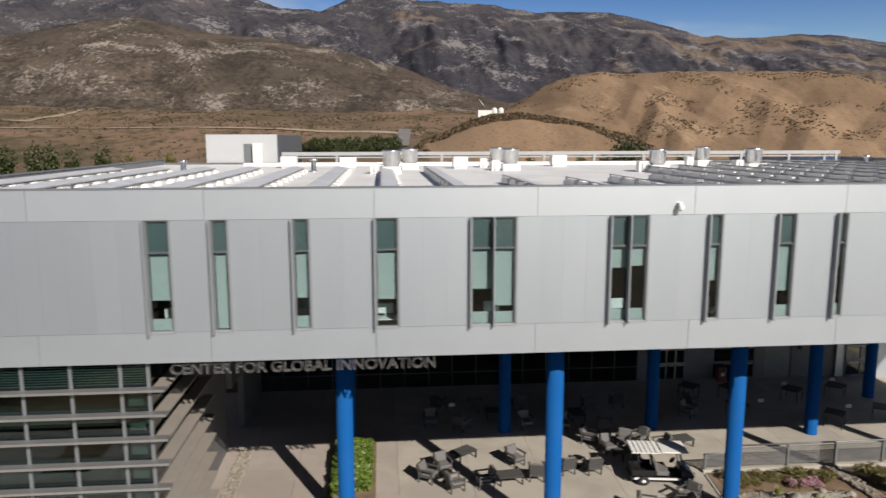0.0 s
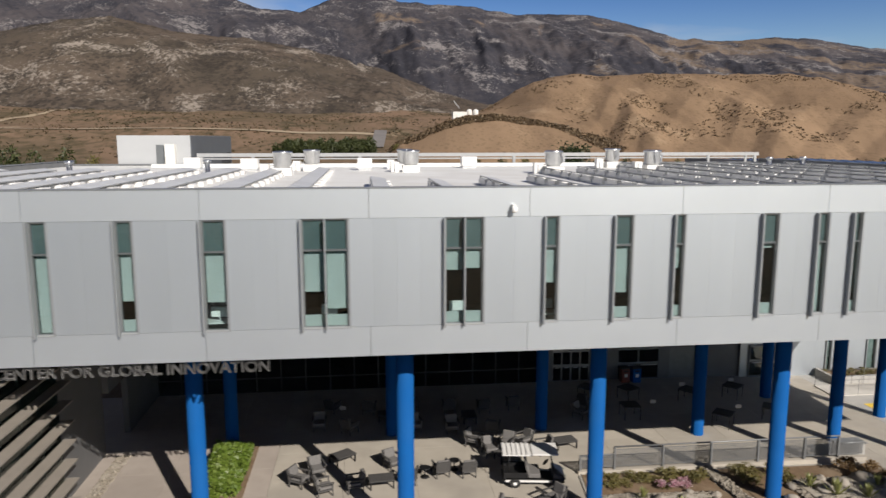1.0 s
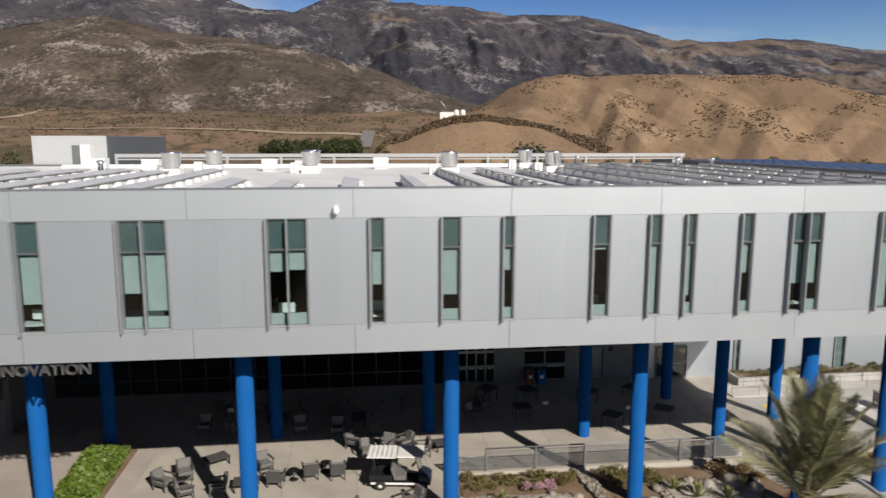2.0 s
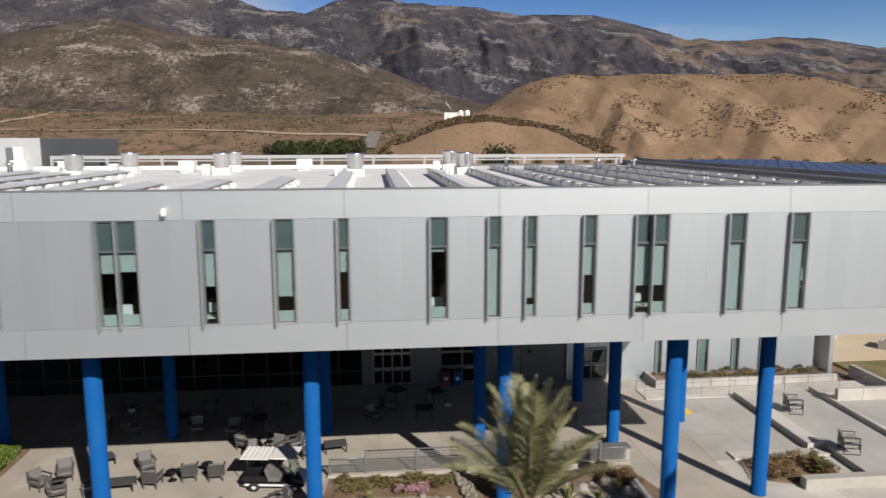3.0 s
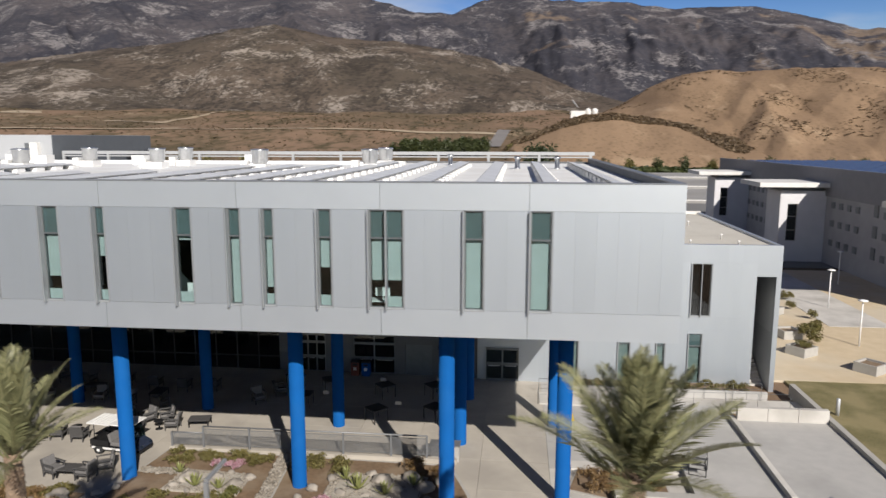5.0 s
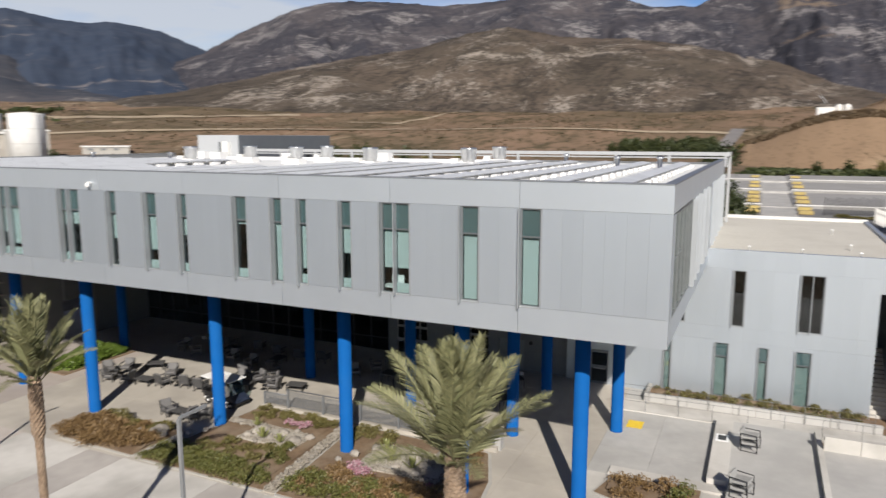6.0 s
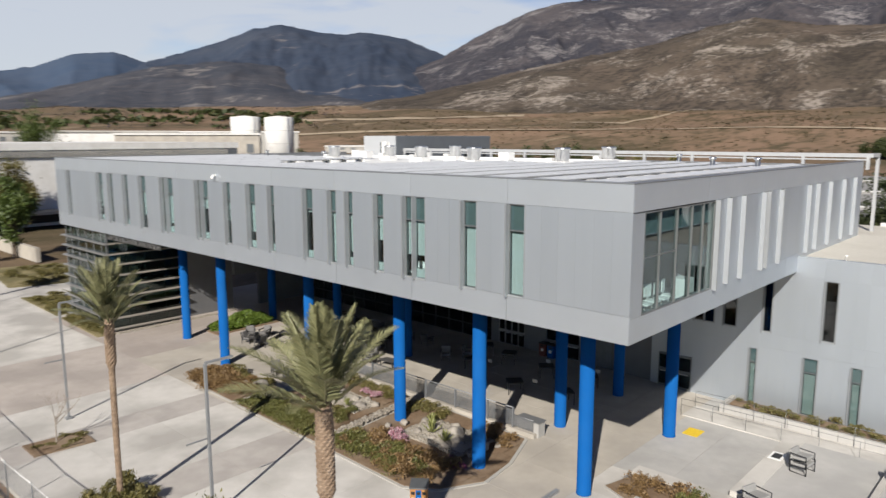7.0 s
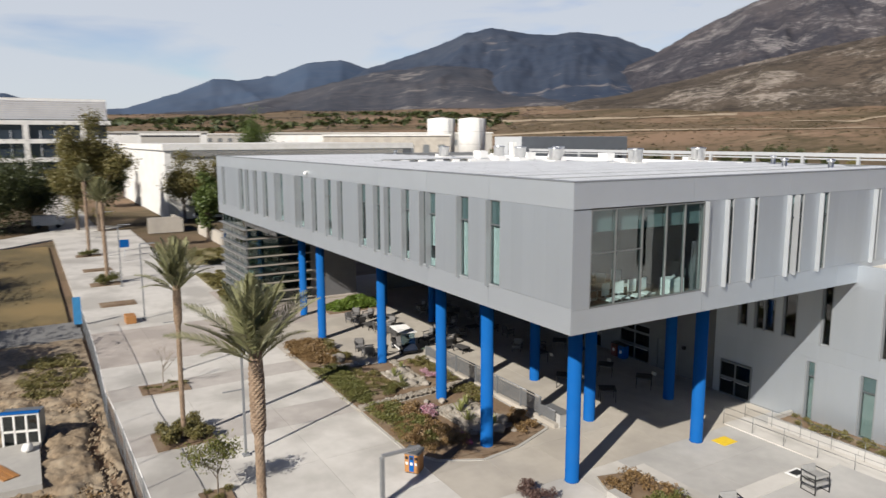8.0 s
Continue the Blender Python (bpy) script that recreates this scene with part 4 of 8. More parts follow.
for k in range(9):
    part("louvre", box(XH0 + 0.1, XH1 - 0.1, YH0 + 0.09, YH0 + 0.14, 7.24 + 0.085 * k, 7.26 + 0.085 * k), M_STEEL, hall)
part("base_kerb", box((XH0, XH1 + 0.02, YH0 - 0.05, YH0 + 0.14, 0, 0.14), (XH1 - 0.15, XH1 + 0.02, YH0 + 0.14, YH1, 0, 0.14)), M_KERB, hall)

# sash rails half way between the fins, and pale blinds at the corner bay
for z0, z1 in zip(FINS, FINS[1:]):
    for x0, x1 in zip(HALL_X, HALL_X[1:]):
        part("sash_rail", box(x0 + 0.06, x1 - 0.06, YH0 + 0.03, YH0 + 0.07, z0 + 0.1, z0 + 0.15), M_MULLION, hall)
    part("blind", box(HALL_X[-2] + 0.12, HALL_X[-1] - 0.25, YH0 + 0.2, YH0 + 0.215, z0 + 0.16, z1 - 0.06), M_BLIND_DIM, hall)

# lettering over the entrance
sign_data = bpy.data.curves.new("sign_letters", "FONT")
sign_data.body, sign_data.size, sign_data.extrude, sign_data.align_x = "CENTER FOR GLOBAL INNOVATION", 0.52, 0.03, "LEFT"
sign_data.fill_mode, sign_data.bevel_depth = "NONE", 0.011
sign = tagged(new("sign_letters", sign_data), "brushed metal letters reading center for global innovation", "sign")
sign.matrix_world = pose(-43.45, 0.2, 7.6, 90, 0, 0)
sign_data.materials.append(mat("letter_metal", (0.162, 0.158, 0.154), (0.123, 0.123, 0.123), 6.0, 0.5, 0.5))
part("mounting_rail", box(0.0, 8.9, 0.4, 0.43, -0.03, 0.0), M_BLACK, sign)

# ---------------------------------------------------------------- roof
fr = thing("steel_frame", None, "pale grey steel screen frame behind the roof", "frame")
for b in ((-44, 0.3, 32.0, 32.2, 13.8, 14.06), (-44, 0.1, 32.04, 32.18, 13.6, 13.7)):
    part("rail", box(*b), M_WHITESTEEL, fr)
for k in range(12):
    x = -44 + k * 43.9 / 11
    part("post", box(x, x + 0.2, 32.0 - 0.002, 32.2 + 0.002, 13.0 if k == 11 else 10.0, 13.81), M_WHITESTEEL, fr)
part("side_rail", box(0.1, 0.3, 32.2, 34, 13.82, 14.06), M_WHITESTEEL, fr)
part("corner_post", box(0.1, 0.3, 33.8, 34, ZW - 0.2, 13.82), M_WHITESTEEL, fr)

tower = thing("stair_tower", None, "white stair tower with grey side rising behind the roof", "building")
part("tower_wall", box((-49.3, -44.2, 31.05, 47, 0, 15.38)), mat("tower_panel", (0.477, 0.485, 0.493), (0.447, 0.454, 0.462), 1.0, 0.5, 0.3), tower)
part("side_cladding", box(-44.2, -44.14, 31.06, 47, 0, 15.36), mat("grey_side_cladding", (0.123, 0.135, 0.146), (0.108, 0.115, 0.127), 1.0, 0.6), tower, "blue-grey side cladding")
for k in range(4):
    part("side_window", box(-44.138, -44.12, 42.2 + 1.1 * k, 42.9 + 1.1 * k, 12.6, 13.9), M_BLACK, tower)
part("tower_door", box(-46.6, -45.9, 30.99, 31.05, 13.3, 14.7), M_FRAME, tower)
part("tower_pier", box(-45.9, -45.2, 30.6, 31.05, 13.2, 14.75), M_WHITE, tower)

ROWS = [(-50.8 + 2.42 * k, 0.9, 18.0) for k in range(8)] + [(-31.1, 0.9, 8.6), (-28.8, 0.9, 7.0), (-26.4, 0.9, 8.2), (-23.9, 0.9, 9.5)] + \
       [(-21.4 + 2.42 * k, 0.9, 18.0 if k < 3 else 25.0) for k in range(9)]
me_pv = mesh_of("solar_panel", box(-0.32, 0.32, 0.004, 1.666, -0.035, 0.0), M_PV_FRAME)
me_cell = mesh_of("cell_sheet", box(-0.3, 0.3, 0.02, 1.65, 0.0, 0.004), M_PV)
me_stand = mesh_of("stand", box((-0.3, -0.24, -0.03, 0.03, 0.0, 0.35), (0.24, 0.29, -0.03, 0.03, 0.0, 0.26), (-0.24, 0.24, -0.02, 0.02, 0.1, 0.14)), M_CARTWHITE)
me_ballast = mesh_of("ballast_block", box(-0.3, 0.5, -0.34, 0.34, 0.0, 0.2, bevel=0.015), M_CARTWHITE)
me_wind = mesh_of("wind_plate", box(-0.335, -0.318, 0.2, 1.35, 0.03, 0.31), M_CARTWHITE)
me_kick = mesh_of("end_plate", box(-0.3, 0.3, -0.02, 0.0, 0.02, 0.24), M_CARTWHITE)
for x, y0, y1 in ROWS:
    row = thing("solar_row", pose(x, 0, 13.2), "row of tilted grey solar panels on white roof stands", "solar panels", "rooftop solar rows")
    n = int((y1 - y0) / 1.67)
    for k in range(n):
        p = part("solar_panel", me_pv, None, row)
        p.matrix_local = pose(0, y0 + 1.67 * k, 0.33, 0, 9, 0)
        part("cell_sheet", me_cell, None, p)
        part("wind_plate", me_wind, None, row).location = (0, y0 + 1.67 * k, 0)
    for k in range(n + 1):
        part("stand", me_stand, None, row).location = (0, y0 + 1.67 * k, 0)
        part("ballast_block", me_ballast, None, row).location = (0, y0 + 1.67 * k, 0)
    part("end_plate", me_kick, None, row).location = (0, y0 - 0.1, 0)

fan_thing = thing("roof_fan", pose(-36.0, 16.2, 13.2), "galvanised round exhaust fan on the roof", "exhaust fan", "roof exhaust fans")
part("curb", box(-0.5, 0.5, -0.5, 0.5, 0, 0.4), M_CARTWHITE, fan_thing)
part("duct_box", box(-1.15, -0.7, -0.25, 0.25, 0, 0.6, bevel=0.02), M_CARTWHITE, fan_thing)
part("conduit", tube(((-0.7, 0.1, 0.5), (-0.4, 0.1, 0.5), 0.03), ((-0.95, -0.29, 0.0), (-0.95, -0.29, 0.5), 0.03)), M_STEEL, fan_thing)
part("drum", lathe([(0.4, 0.4), (0.4, 0.5), (0.47, 0.52), (0.47, 1.16), (0.53, 1.18), (0.53, 1.26), (0.38, 1.29)], 24), M_DRUM, fan_thing)
for x, y in ((-34.8, 21.4), (-28.9, 19.4), (-29.0, 23.6), (-21.0, 16.6), (-14.6, 18.0), (-14.8, 24.3)):
    copy_thing(fan_thing, pose(x, y, 13.2))
unit = thing("roof_unit", pose(-38.6, 22, 13.2), "white box air handling unit on the roof", "air handler", "roof units")
part("casing", box(-0.5, 0.5, -0.45, 0.45, 0.12, 0.75, bevel=0.02), M_CARTWHITE, unit)
part("plinth", box(-0.45, 0.45, -0.4, 0.4, 0, 0.12), M_STEEL, unit)
for x, y in ((-31.6, 22.3), (-24.6, 25.0), (-42.5, 24.4)):
    copy_thing(unit, pose(x, y, 13.2, 0, 0, 90 * (int(x) % 2)))
flue = thing("roof_flue", pose(-5.7, 20.5, 13.2), "slim galvanised flue pipe on the roof", "flue pipe", "roof flues")
part("pipe", lathe([(0.2, 0.0), (0.2, 0.08), (0.14, 0.1), (0.14, 0.62)], 16), M_DRUM, flue)
part("cowl", lathe([(0.14, 0.62), (0.22, 0.65), (0.22, 0.75), (0.05, 0.8)], 16), M_DRUM, flue)
for x, y in ((-3.2, 20.8), (-47.2, 17.0), (-10.5, 26.5), (-40.4, 18.5)):
    copy_thing(flue, pose(x, y, 13.2))
part("curb_wall", box(-46, -14, 27.5, 28.2, 13.2, 13.42), M_MEMBRANE, building)

# ---------------------------------------------------------------- paving
def gz(x):
    """The paving rises a little towards the west."""
    return 0.2 * (1 - math.exp(-max(0.0, -4 - x) / 10))


def paving(name, x0, x1, y0, y1, sx, sy, material, label, top=0.0, thick=0.25, skip=()):
    """Concrete cast in bays, each a slab of its own, with open joints."""
    home = thing(name, None, label, "paving", kind="structure")
    nx, ny = max(1, round((x1 - x0) / sx)), max(1, round((y1 - y0) / sy))
    dx, dy, g = (x1 - x0) / nx, (y1 - y0) / ny, 0.006
    me = mesh_of("slab", box(g - dx / 2, dx / 2 - g, g, dy - g, top - thick, top), material)
    for i in range(nx):
        a, b = gz(x0 + i * dx), gz(x0 + (i + 1) * dx)
        for j in range(ny):
            cx, cy = x0 + (i + 0.5) * dx, y0 + (j + 0.5) * dy
            if any(p < cx < q and r < cy < t for p, q, r, t in skip):
                continue
            part("slab", me, None, home).matrix_local = pose(cx, y0 + j * dy, (a + b) / 2, 0, math.degrees(math.atan2(a - b, dx)), 0)
    return home


paving("promenade", -40.9, -31.1, -13.2, -1.6, 4.9, 3.87, M_CONC_TINT, "pinkish tinted concrete bays of the promenade")
for x0, x1, n in ((-31.1, -26.4, 1), (-24.1, -18.4, 2), (-15.8, 12, 6)):
    paving("promenade", x0, x1, -13.2, -1.6, (x1 - x0) / n, 3.87, M_CONC, "pale cast concrete promenade with sawn joints")
for x0, x1 in ((-26.4, -24.1), (-18.4, -15.8)):
    paving("promenade", x0, x1, -13.2, -1.6, x1 - x0, 3.87, M_CONC_BAND, "brownish tinted band across the promenade beside a tree pit")
paving("promenade", -110, -40.9, -13.2, -1.6, 4.9, 3.87, M_CONC, "pale cast concrete walkway")
paving("plaza", -36, -4, -1.6, 18.6, 3.2, 2.9, M_CONC_PLAZA, "beige concrete terrace under and before the building")
paving("forecourt", -52, -36, -1.6, 18.6, 2.4, 2.4, M_CONC_PINK, "pinkish paved entrance forecourt")
paving("east_path", -4, 12, -1.6, 6.6, 4, 2.7, M_CONC, "pale concrete path round the corner of the building")
paving("east_court", -4, 1.15, 6.6, 18.4, 2.58, 2.95, M_CONC_GREY, "grey concrete court beside the wing", 0.004)
paving("cross_walk", -75, -52, -1.6, 8, 4.6, 4.8, M_CONC, "pale concrete cross walk")
M_EDGE = M_KERB
terr = thing("court_terrace", None, "stepped grey concrete court with pale kerbs", "terrace", kind="structure")
part("terrace_slab", box((2.0, 5.75, 3.9, 14.6, -0.1, 0.3)), M_CONC_GREY, terr)
part("terrace_slab", box((6.0, 10.6, 3.9, 12.1, -0.1, 0.5)), M_CONC_GREY, terr)
part("kerb", box(1.15, 2.0, 7.3, 14.6, -0.1, 0.34), M_CONC, terr)
part("kerb", box(5.75, 6.0, 3.9, 14.4, -0.1, 0.56), M_CONC, terr)
part("kerb", box((-1.4, 10.9, 3.45, 3.9, -0.1, 0.5)), M_EDGE, terr)
part("kerb", box((-3.0, 2.0, 6.55, 7.3, -0.1, 0.1)), M_CONC, terr)
for k in range(3):
    part("wall_panel", box(6.0 + 1.533 * k + 0.008, 6.0 + 1.533 * (k + 1) - 0.008, 12.1, 12.4, -0.1, 1.2, bevel=0.012), M_CONC, terr)
part("kerb", box((10.6, 10.9, 3.9, 17.6, -0.1, 0.72)), M_EDGE, terr)
part("ramp", box((-4.2, 10.6, 14.6, 16.4, -0.1, 0.06)), M_CONC, terr)
part("drain_cover", box((1.25, 1.85, 11.6, 12.5, 0.34, 0.36)), M_CARTWHITE, terr)
part("drain_grate", box((1.36, 1.74, 11.75, 12.35, 0.36, 0.366)), M_BLACK, terr)
wp = thing("wall_planter", None, "long low planter of dry soil and grass tufts against the wing", "planter")
for k in range(10):
    part("planter_block", box(-2.9 + 1.19 * k + 0.008, -2.9 + 1.19 * (k + 1) - 0.008, 16.4, 16.62, 0, 0.52, bevel=0.012), M_CONC_GREY, wp)
part("planter_end", box(-2.9, -2.7, 16.63, 18.3, 0, 0.5), M_EDGE, wp)
part("soil", box((-2.7, 8.5, 16.62, 18.36, 0, 0.3)), M_SOIL, wp)
pad = part("tactile_pad", box(-3.2, -2.4, 12.3, 13.3, 0.004, 0.016), M_YELLOW)
tagged(pad, "yellow tactile paving pad on grey concrete", "tactile paving")
setting("lawn", box((11.3, 24, 6, 34, -0.1, 0.03)), M_LAWN, "patchy green and straw lawn", "lawn")
setting("sand_area", box((11, 60, 34, 60, -0.11, 0.0)), M_SAND, "bare sandy yard between buildings", "ground")
setting("sand_area", box((10.1, 25, 20.2, 33.9, -0.11, 0.045)), M_SAND, "sandy strip beside the lawn", "ground")
setting("parking_lot", box((-60, 90, 62, 148, -0.1, 0.02)), M_ASPHALT, "asphalt car park behind the buildings", "car park")

# ---------------------------------------------------------------- planting
def leaf_cloud(rng, count, size, shape, name, material, stems=0, leaf=(0.5, 1.0), flat=0.0):
    """Leaves on many short twigs filling an uneven dome (shape: radius x, radius y, height)."""
    verts, faces = [], []
    rx, ry, h = shape
    lobes = [(rng.uniform(-0.55, 0.55), rng.uniform(-0.55, 0.55), rng.uniform(0.35, 0.8), rng.uniform(0.35, 0.6)) for _ in range(9)]
    for _ in range(count):
        lx, ly, lz, lr = lobes[rng.randrange(9)]
        a, e, d = rng.uniform(0, 2 * math.pi), rng.uniform(-0.5, 1.5), lr * (rng.random() ** 0.35)
        p = Vector(((lx + d * math.cos(a) * math.cos(e)) * rx, (ly + d * math.sin(a) * math.cos(e)) * ry, max(0.03, (lz + d * 0.7 * math.sin(e)) * h)))
        q = Euler((rng.uniform(-1, 1) * (1 - flat), rng.uniform(-1, 1) * (1 - flat), rng.uniform(0, 6.3))).to_matrix()
        s = size * rng.uniform(*leaf)
        i = len(verts)
        for u, v, w in ((-0.25, 0, 0), (0, -0.5, 0.05), (0.25, 0, 0), (0, 0.6, -0.06)):
            verts.append(p + q @ Vector((u * s * 1.3, v * s * 1.6, w * s)))
        faces.append((i, i + 1, i + 2, i + 3))
    me = bpy.data.meshes.new(name)
    me.from_pydata(verts, [], faces)
    me.materials.append(material)
    return me


rng = random.Random(11)


def plants(kind, material, label, spots, count, size, shape, group, name="shrub", category="shrub"):
    """Shrubs at the given spots, each a thing of its own, sharing four meshes."""
    kinds = [leaf_cloud(rng, count, size, shape, name, material) for _ in range(4)]
    for x, y, z in spots:
        ob = tagged(new(name, kinds[rng.randrange(4)]), label, category, group)
        s = rng.uniform(0.75, 1.25)
        ob.matrix_world = pose(x, y, z, 0, 0, rng.uniform(0, 360)) @ Matrix.Diagonal((s * rng.uniform(0.85, 1.2), s, s * rng.uniform(0.8, 1.15), 1))


def scatter(x0, x1, y0, y1, count, lift=0.06, least=0.0):
    out = []
    for _ in range(count * 30):
        if len(out) == count:
            break
        x, y = rng.uniform(x0, x1), rng.uniform(y0, y1)
        if all(math.hypot(x - a, y - b) > least for a, b, _ in out) and all(math.hypot(x - a, y - b) > 0.55 for a, b in COLUMNS):
            out.append((x, y, gz(x) + lift))
    return out


def bed(name, outline, material, label, kerb=0.0, lift=0.07, grid=0.45):
    """A mounded bed of earth inside a convex outline."""
    xs, ys = [p[0] for p in outline], [p[1] for p in outline]

    def inside(x, y):
        n = len(outline)
        return all((outline[(i + 1) % n][0] - outline[i][0]) * (y - outline[i][1]) - (outline[(i + 1) % n][1] - outline[i][1]) * (x - outline[i][0]) > 0
                   for i in range(n))
    bm = bmesh.new()
    base = [bm.verts.new((x, y, gz(x) + 0.005)) for x, y in outline]
    bm.faces.new(base)
    out = bmesh.ops.extrude_face_region(bm, geom=bm.faces[:])
    for v in out["geom"]:
        if isinstance(v, bmesh.types.BMVert):
            v.co.z += lift
    nx, ny = int((max(xs) - min(xs)) / grid) + 1, int((max(ys) - min(ys)) / grid) + 1
    rows = {}
    for i in range(nx + 1):
        for j in range(ny + 1):
            x, y = min(xs) + i * grid, min(ys) + j * grid
            if inside(x, y):
                rows[i, j] = bm.verts.new((x, y, gz(x) + lift + 0.01 + 0.07 * (noise.noise((x * 1.3, y * 1.3, 0)) + 0.6)))
    for (i, j), v in rows.items():
        if (i + 1, j) in rows and (i, j + 1) in rows and (i + 1, j + 1) in rows:
            bm.faces.new((v, rows[i + 1, j], rows[i + 1, j + 1], rows[i, j + 1])).smooth = True
    thing_ = thing(name, None, label, "planting bed", "garden beds", kind="structure")
    part("soil", bm, material, thing_)
    if kerb:
        n = len(outline)
        for i in range(n):
            a, b = Vector((*outline[i], 0)), Vector((*outline[(i + 1) % n], 0))
            d = (b - a).normalized()
            side = Vector((d.y, -d.x, 0)) * kerb
            kb = bmesh.new()
            lo = [Vector((p.x, p.y, gz(p.x) + 0.003)) for p in (a, b, b + side, a + side)]
            vs = [kb.verts.new(p) for p in lo] + [kb.verts.new(p + Vector((0, 0, 0.045))) for p in lo]
            for f in ((3, 2, 1, 0), (4, 5, 6, 7), (0, 1, 5, 4), (1, 2, 6, 5), (2, 3, 7, 6), (3, 0, 4, 7)):
                kb.faces.new([vs[k] for k in f])
            part("kerb", kb, M_KERB, thing_)
    return thing_


bed("garden_bed", [(-30.2, 0.9), (-28.7, -1.2), (-23.9, -1.3), (-23.7, 1.7), (-26.5, 1.9)], M_SOIL, "raised bed of brown soil with dry shrubs", 0.12)
bed("garden_bed", [(-23.3, -1.35), (-16.1, -1.4), (-16.7, 6.1), (-22.2, 6.2), (-22.6, 3.0)], M_SOIL, "planted bed of bark and soil along the promenade", 0.12)
bed("garden_bed", [(-15.4, -1.4), (-9.6, -1.5), (-8.3, -0.7), (-7.3, 1.2), (-7.6, 3.4), (-8.6, 6.0), (-16.0, 6.1)], M_SOIL, "planted bed with a rounded end beside the columns", 0.16)
bed("gravel_path", [(-16.05, -1.45), (-15.5, -1.45), (-16.1, 6.2), (-16.65, 6.2)], M_GRAVEL, "narrow pale gravel path between the beds", 0, 0.05, 0.3)
bed("gravel_patch", [(-20.6, 2.2), (-17.2, 2.1), (-17.2, 3.9), (-20.3, 4.1)], M_GRAVEL, "patch of pale gravel among the planting", 0, 0.2, 0.4)
bed("gravel_patch", [(-13.6, 1.9), (-9.6, 2.2), (-9.4, 4.6), (-13.3, 4.4)], M_GRAVEL, "patch of pale gravel with succulents", 0, 0.2, 0.4)
bed("garden_bed", [(-3.2, 4.6), (-1.5, 3.95), (1.0, 3.95), (1.0, 6.5), (-2.7, 6.5)], M_SOIL, "small bed of soil and dry weeds by the court", 0.1)
bed("grass_strip", [(-51.5, -0.9), (-43.3, -1.2), (-43.2, 0.15), (-51.5, 0.2)], M_LAWN, "narrow strip of grass before the glazed hall")
bed("dry_lawn", [(-62.5, -0.7), (-52.7, -0.9), (-52.7, 2.4), (-61.0, 2.6)], M_LAWN, "patch of half-dry grass beside the walkway")
bed("dry_lawn", [(-82.0, 1.6), (-68.5, 0.0), (-66.0, 8.0), (-80.0, 9.2)], M_LAWN, "patch of half-dry grass by the garden wall", 0, 0.07, 0.9)
bed("tree_planter", [(-26.1, -11.5), (-24.4, -11.5), (-24.1, -8.8), (-25.9, -8.8)], M_SOIL, "square tree pit with low plants in the paving")
bed("tree_planter", [(-18.2, -12.0), (-15.9, -12.0), (-15.9, -9.2), (-18.2, -9.2)], M_SOIL, "square palm pit with grasses in the paving")
bed("tree_planter", [(-10.7, -11.2), (-9.6, -11.2), (-9.6, -9.9), (-10.7, -9.9)], M_SOIL, "square tree pit in the paving")
bed("tree_planter", [(-4.3, -12.0), (-1.9, -12.0), (-1.9, -9.2), (-4.3, -9.2)], M_SOIL, "square palm pit in the paving")
for x in (-51.0, -61.5, -71, -83):
    bed("tree_planter", [(x - 1, -11.4), (x + 1, -11.4), (x + 1, -8.4), (x - 1, -8.4)], M_SOIL, "square tree pit in the far walkway")

plants("dry", L_DRY, "dry red-brown ornamental shrub in the garden bed", scatter(-29.4, -24.4, -1.0, 0.7, 34, 0.05, 0.45), 900, 0.085, (0.7, 0.7, 0.5), "dry shrubs")
plants("olive", L_OLIVE, "olive green low shrub along the terrace edge", scatter(-28.6, -24.4, 0.8, 1.5, 14, 0.05, 0.4), 600, 0.085, (0.55, 0.55, 0.45), "olive shrubs")
plants("cover", L_SHRUB, "dark green spreading ground cover in the garden bed", scatter(-23.0, -16.9, -1.0, 0.1, 26, 0.05, 0.4), 760, 0.075, (0.7, 0.7, 0.26), "ground cover")
plants("olive", L_OLIVE, "yellowish olive shrub on bark mulch", scatter(-22.2, -17.0, 0.7, 1.7, 9, 0.05, 0.7), 560, 0.08, (0.5, 0.5, 0.36), "olive shrubs")
plants("olive", L_OLIVE, "olive shrub beside the low railing", scatter(-21.8, -17.0, 4.7, 5.7, 13, 0.05, 0.55), 600, 0.08, (0.5, 0.5, 0.38), "railing shrubs")
plants("green", L_SHRUB, "rounded green shrub beside gravel", scatter(-17.8, -16.9, 1.0, 2.2, 4, 0.05, 0.5), 620, 0.08, (0.5, 0.5, 0.5), "olive shrubs")
plants("mix", L_SHRUB, "dense green and rust shrub by the promenade", scatter(-14.8, -9.3, -1.1, 0.2, 13, 0.05, 0.6), 900, 0.085, (0.68, 0.68, 0.5), "front shrubs")
plants("mix", L_DRY, "rust tinted shrub by the promenade", scatter(-14.9, -8.9, -1.0, 0.9, 24, 0.05, 0.5), 800, 0.085, (0.6, 0.6, 0.55), "front shrubs")
plants("olive", L_OLIVE, "olive shrub near the blue column", scatter(-15.3, -13.4, 4.6, 5.7, 6, 0.05, 0.5), 620, 0.08, (0.55, 0.55, 0.42), "railing shrubs")
plants("olive", L_DRY, "brown shrub near the blue column", scatter(-10.2, -8.8, 4.4, 5.4, 5, 0.05, 0.5), 620, 0.08, (0.5, 0.5, 0.5), "railing shrubs")
plants("flower", L_PINK, "pink flowering plant by the railing", scatter(-19.4, -17.9, 4.3, 4.8, 6, 0.2, 0.3), 260, 0.07, (0.3, 0.3, 0.2), "pink flowers", "flowering_plant", "flowers")
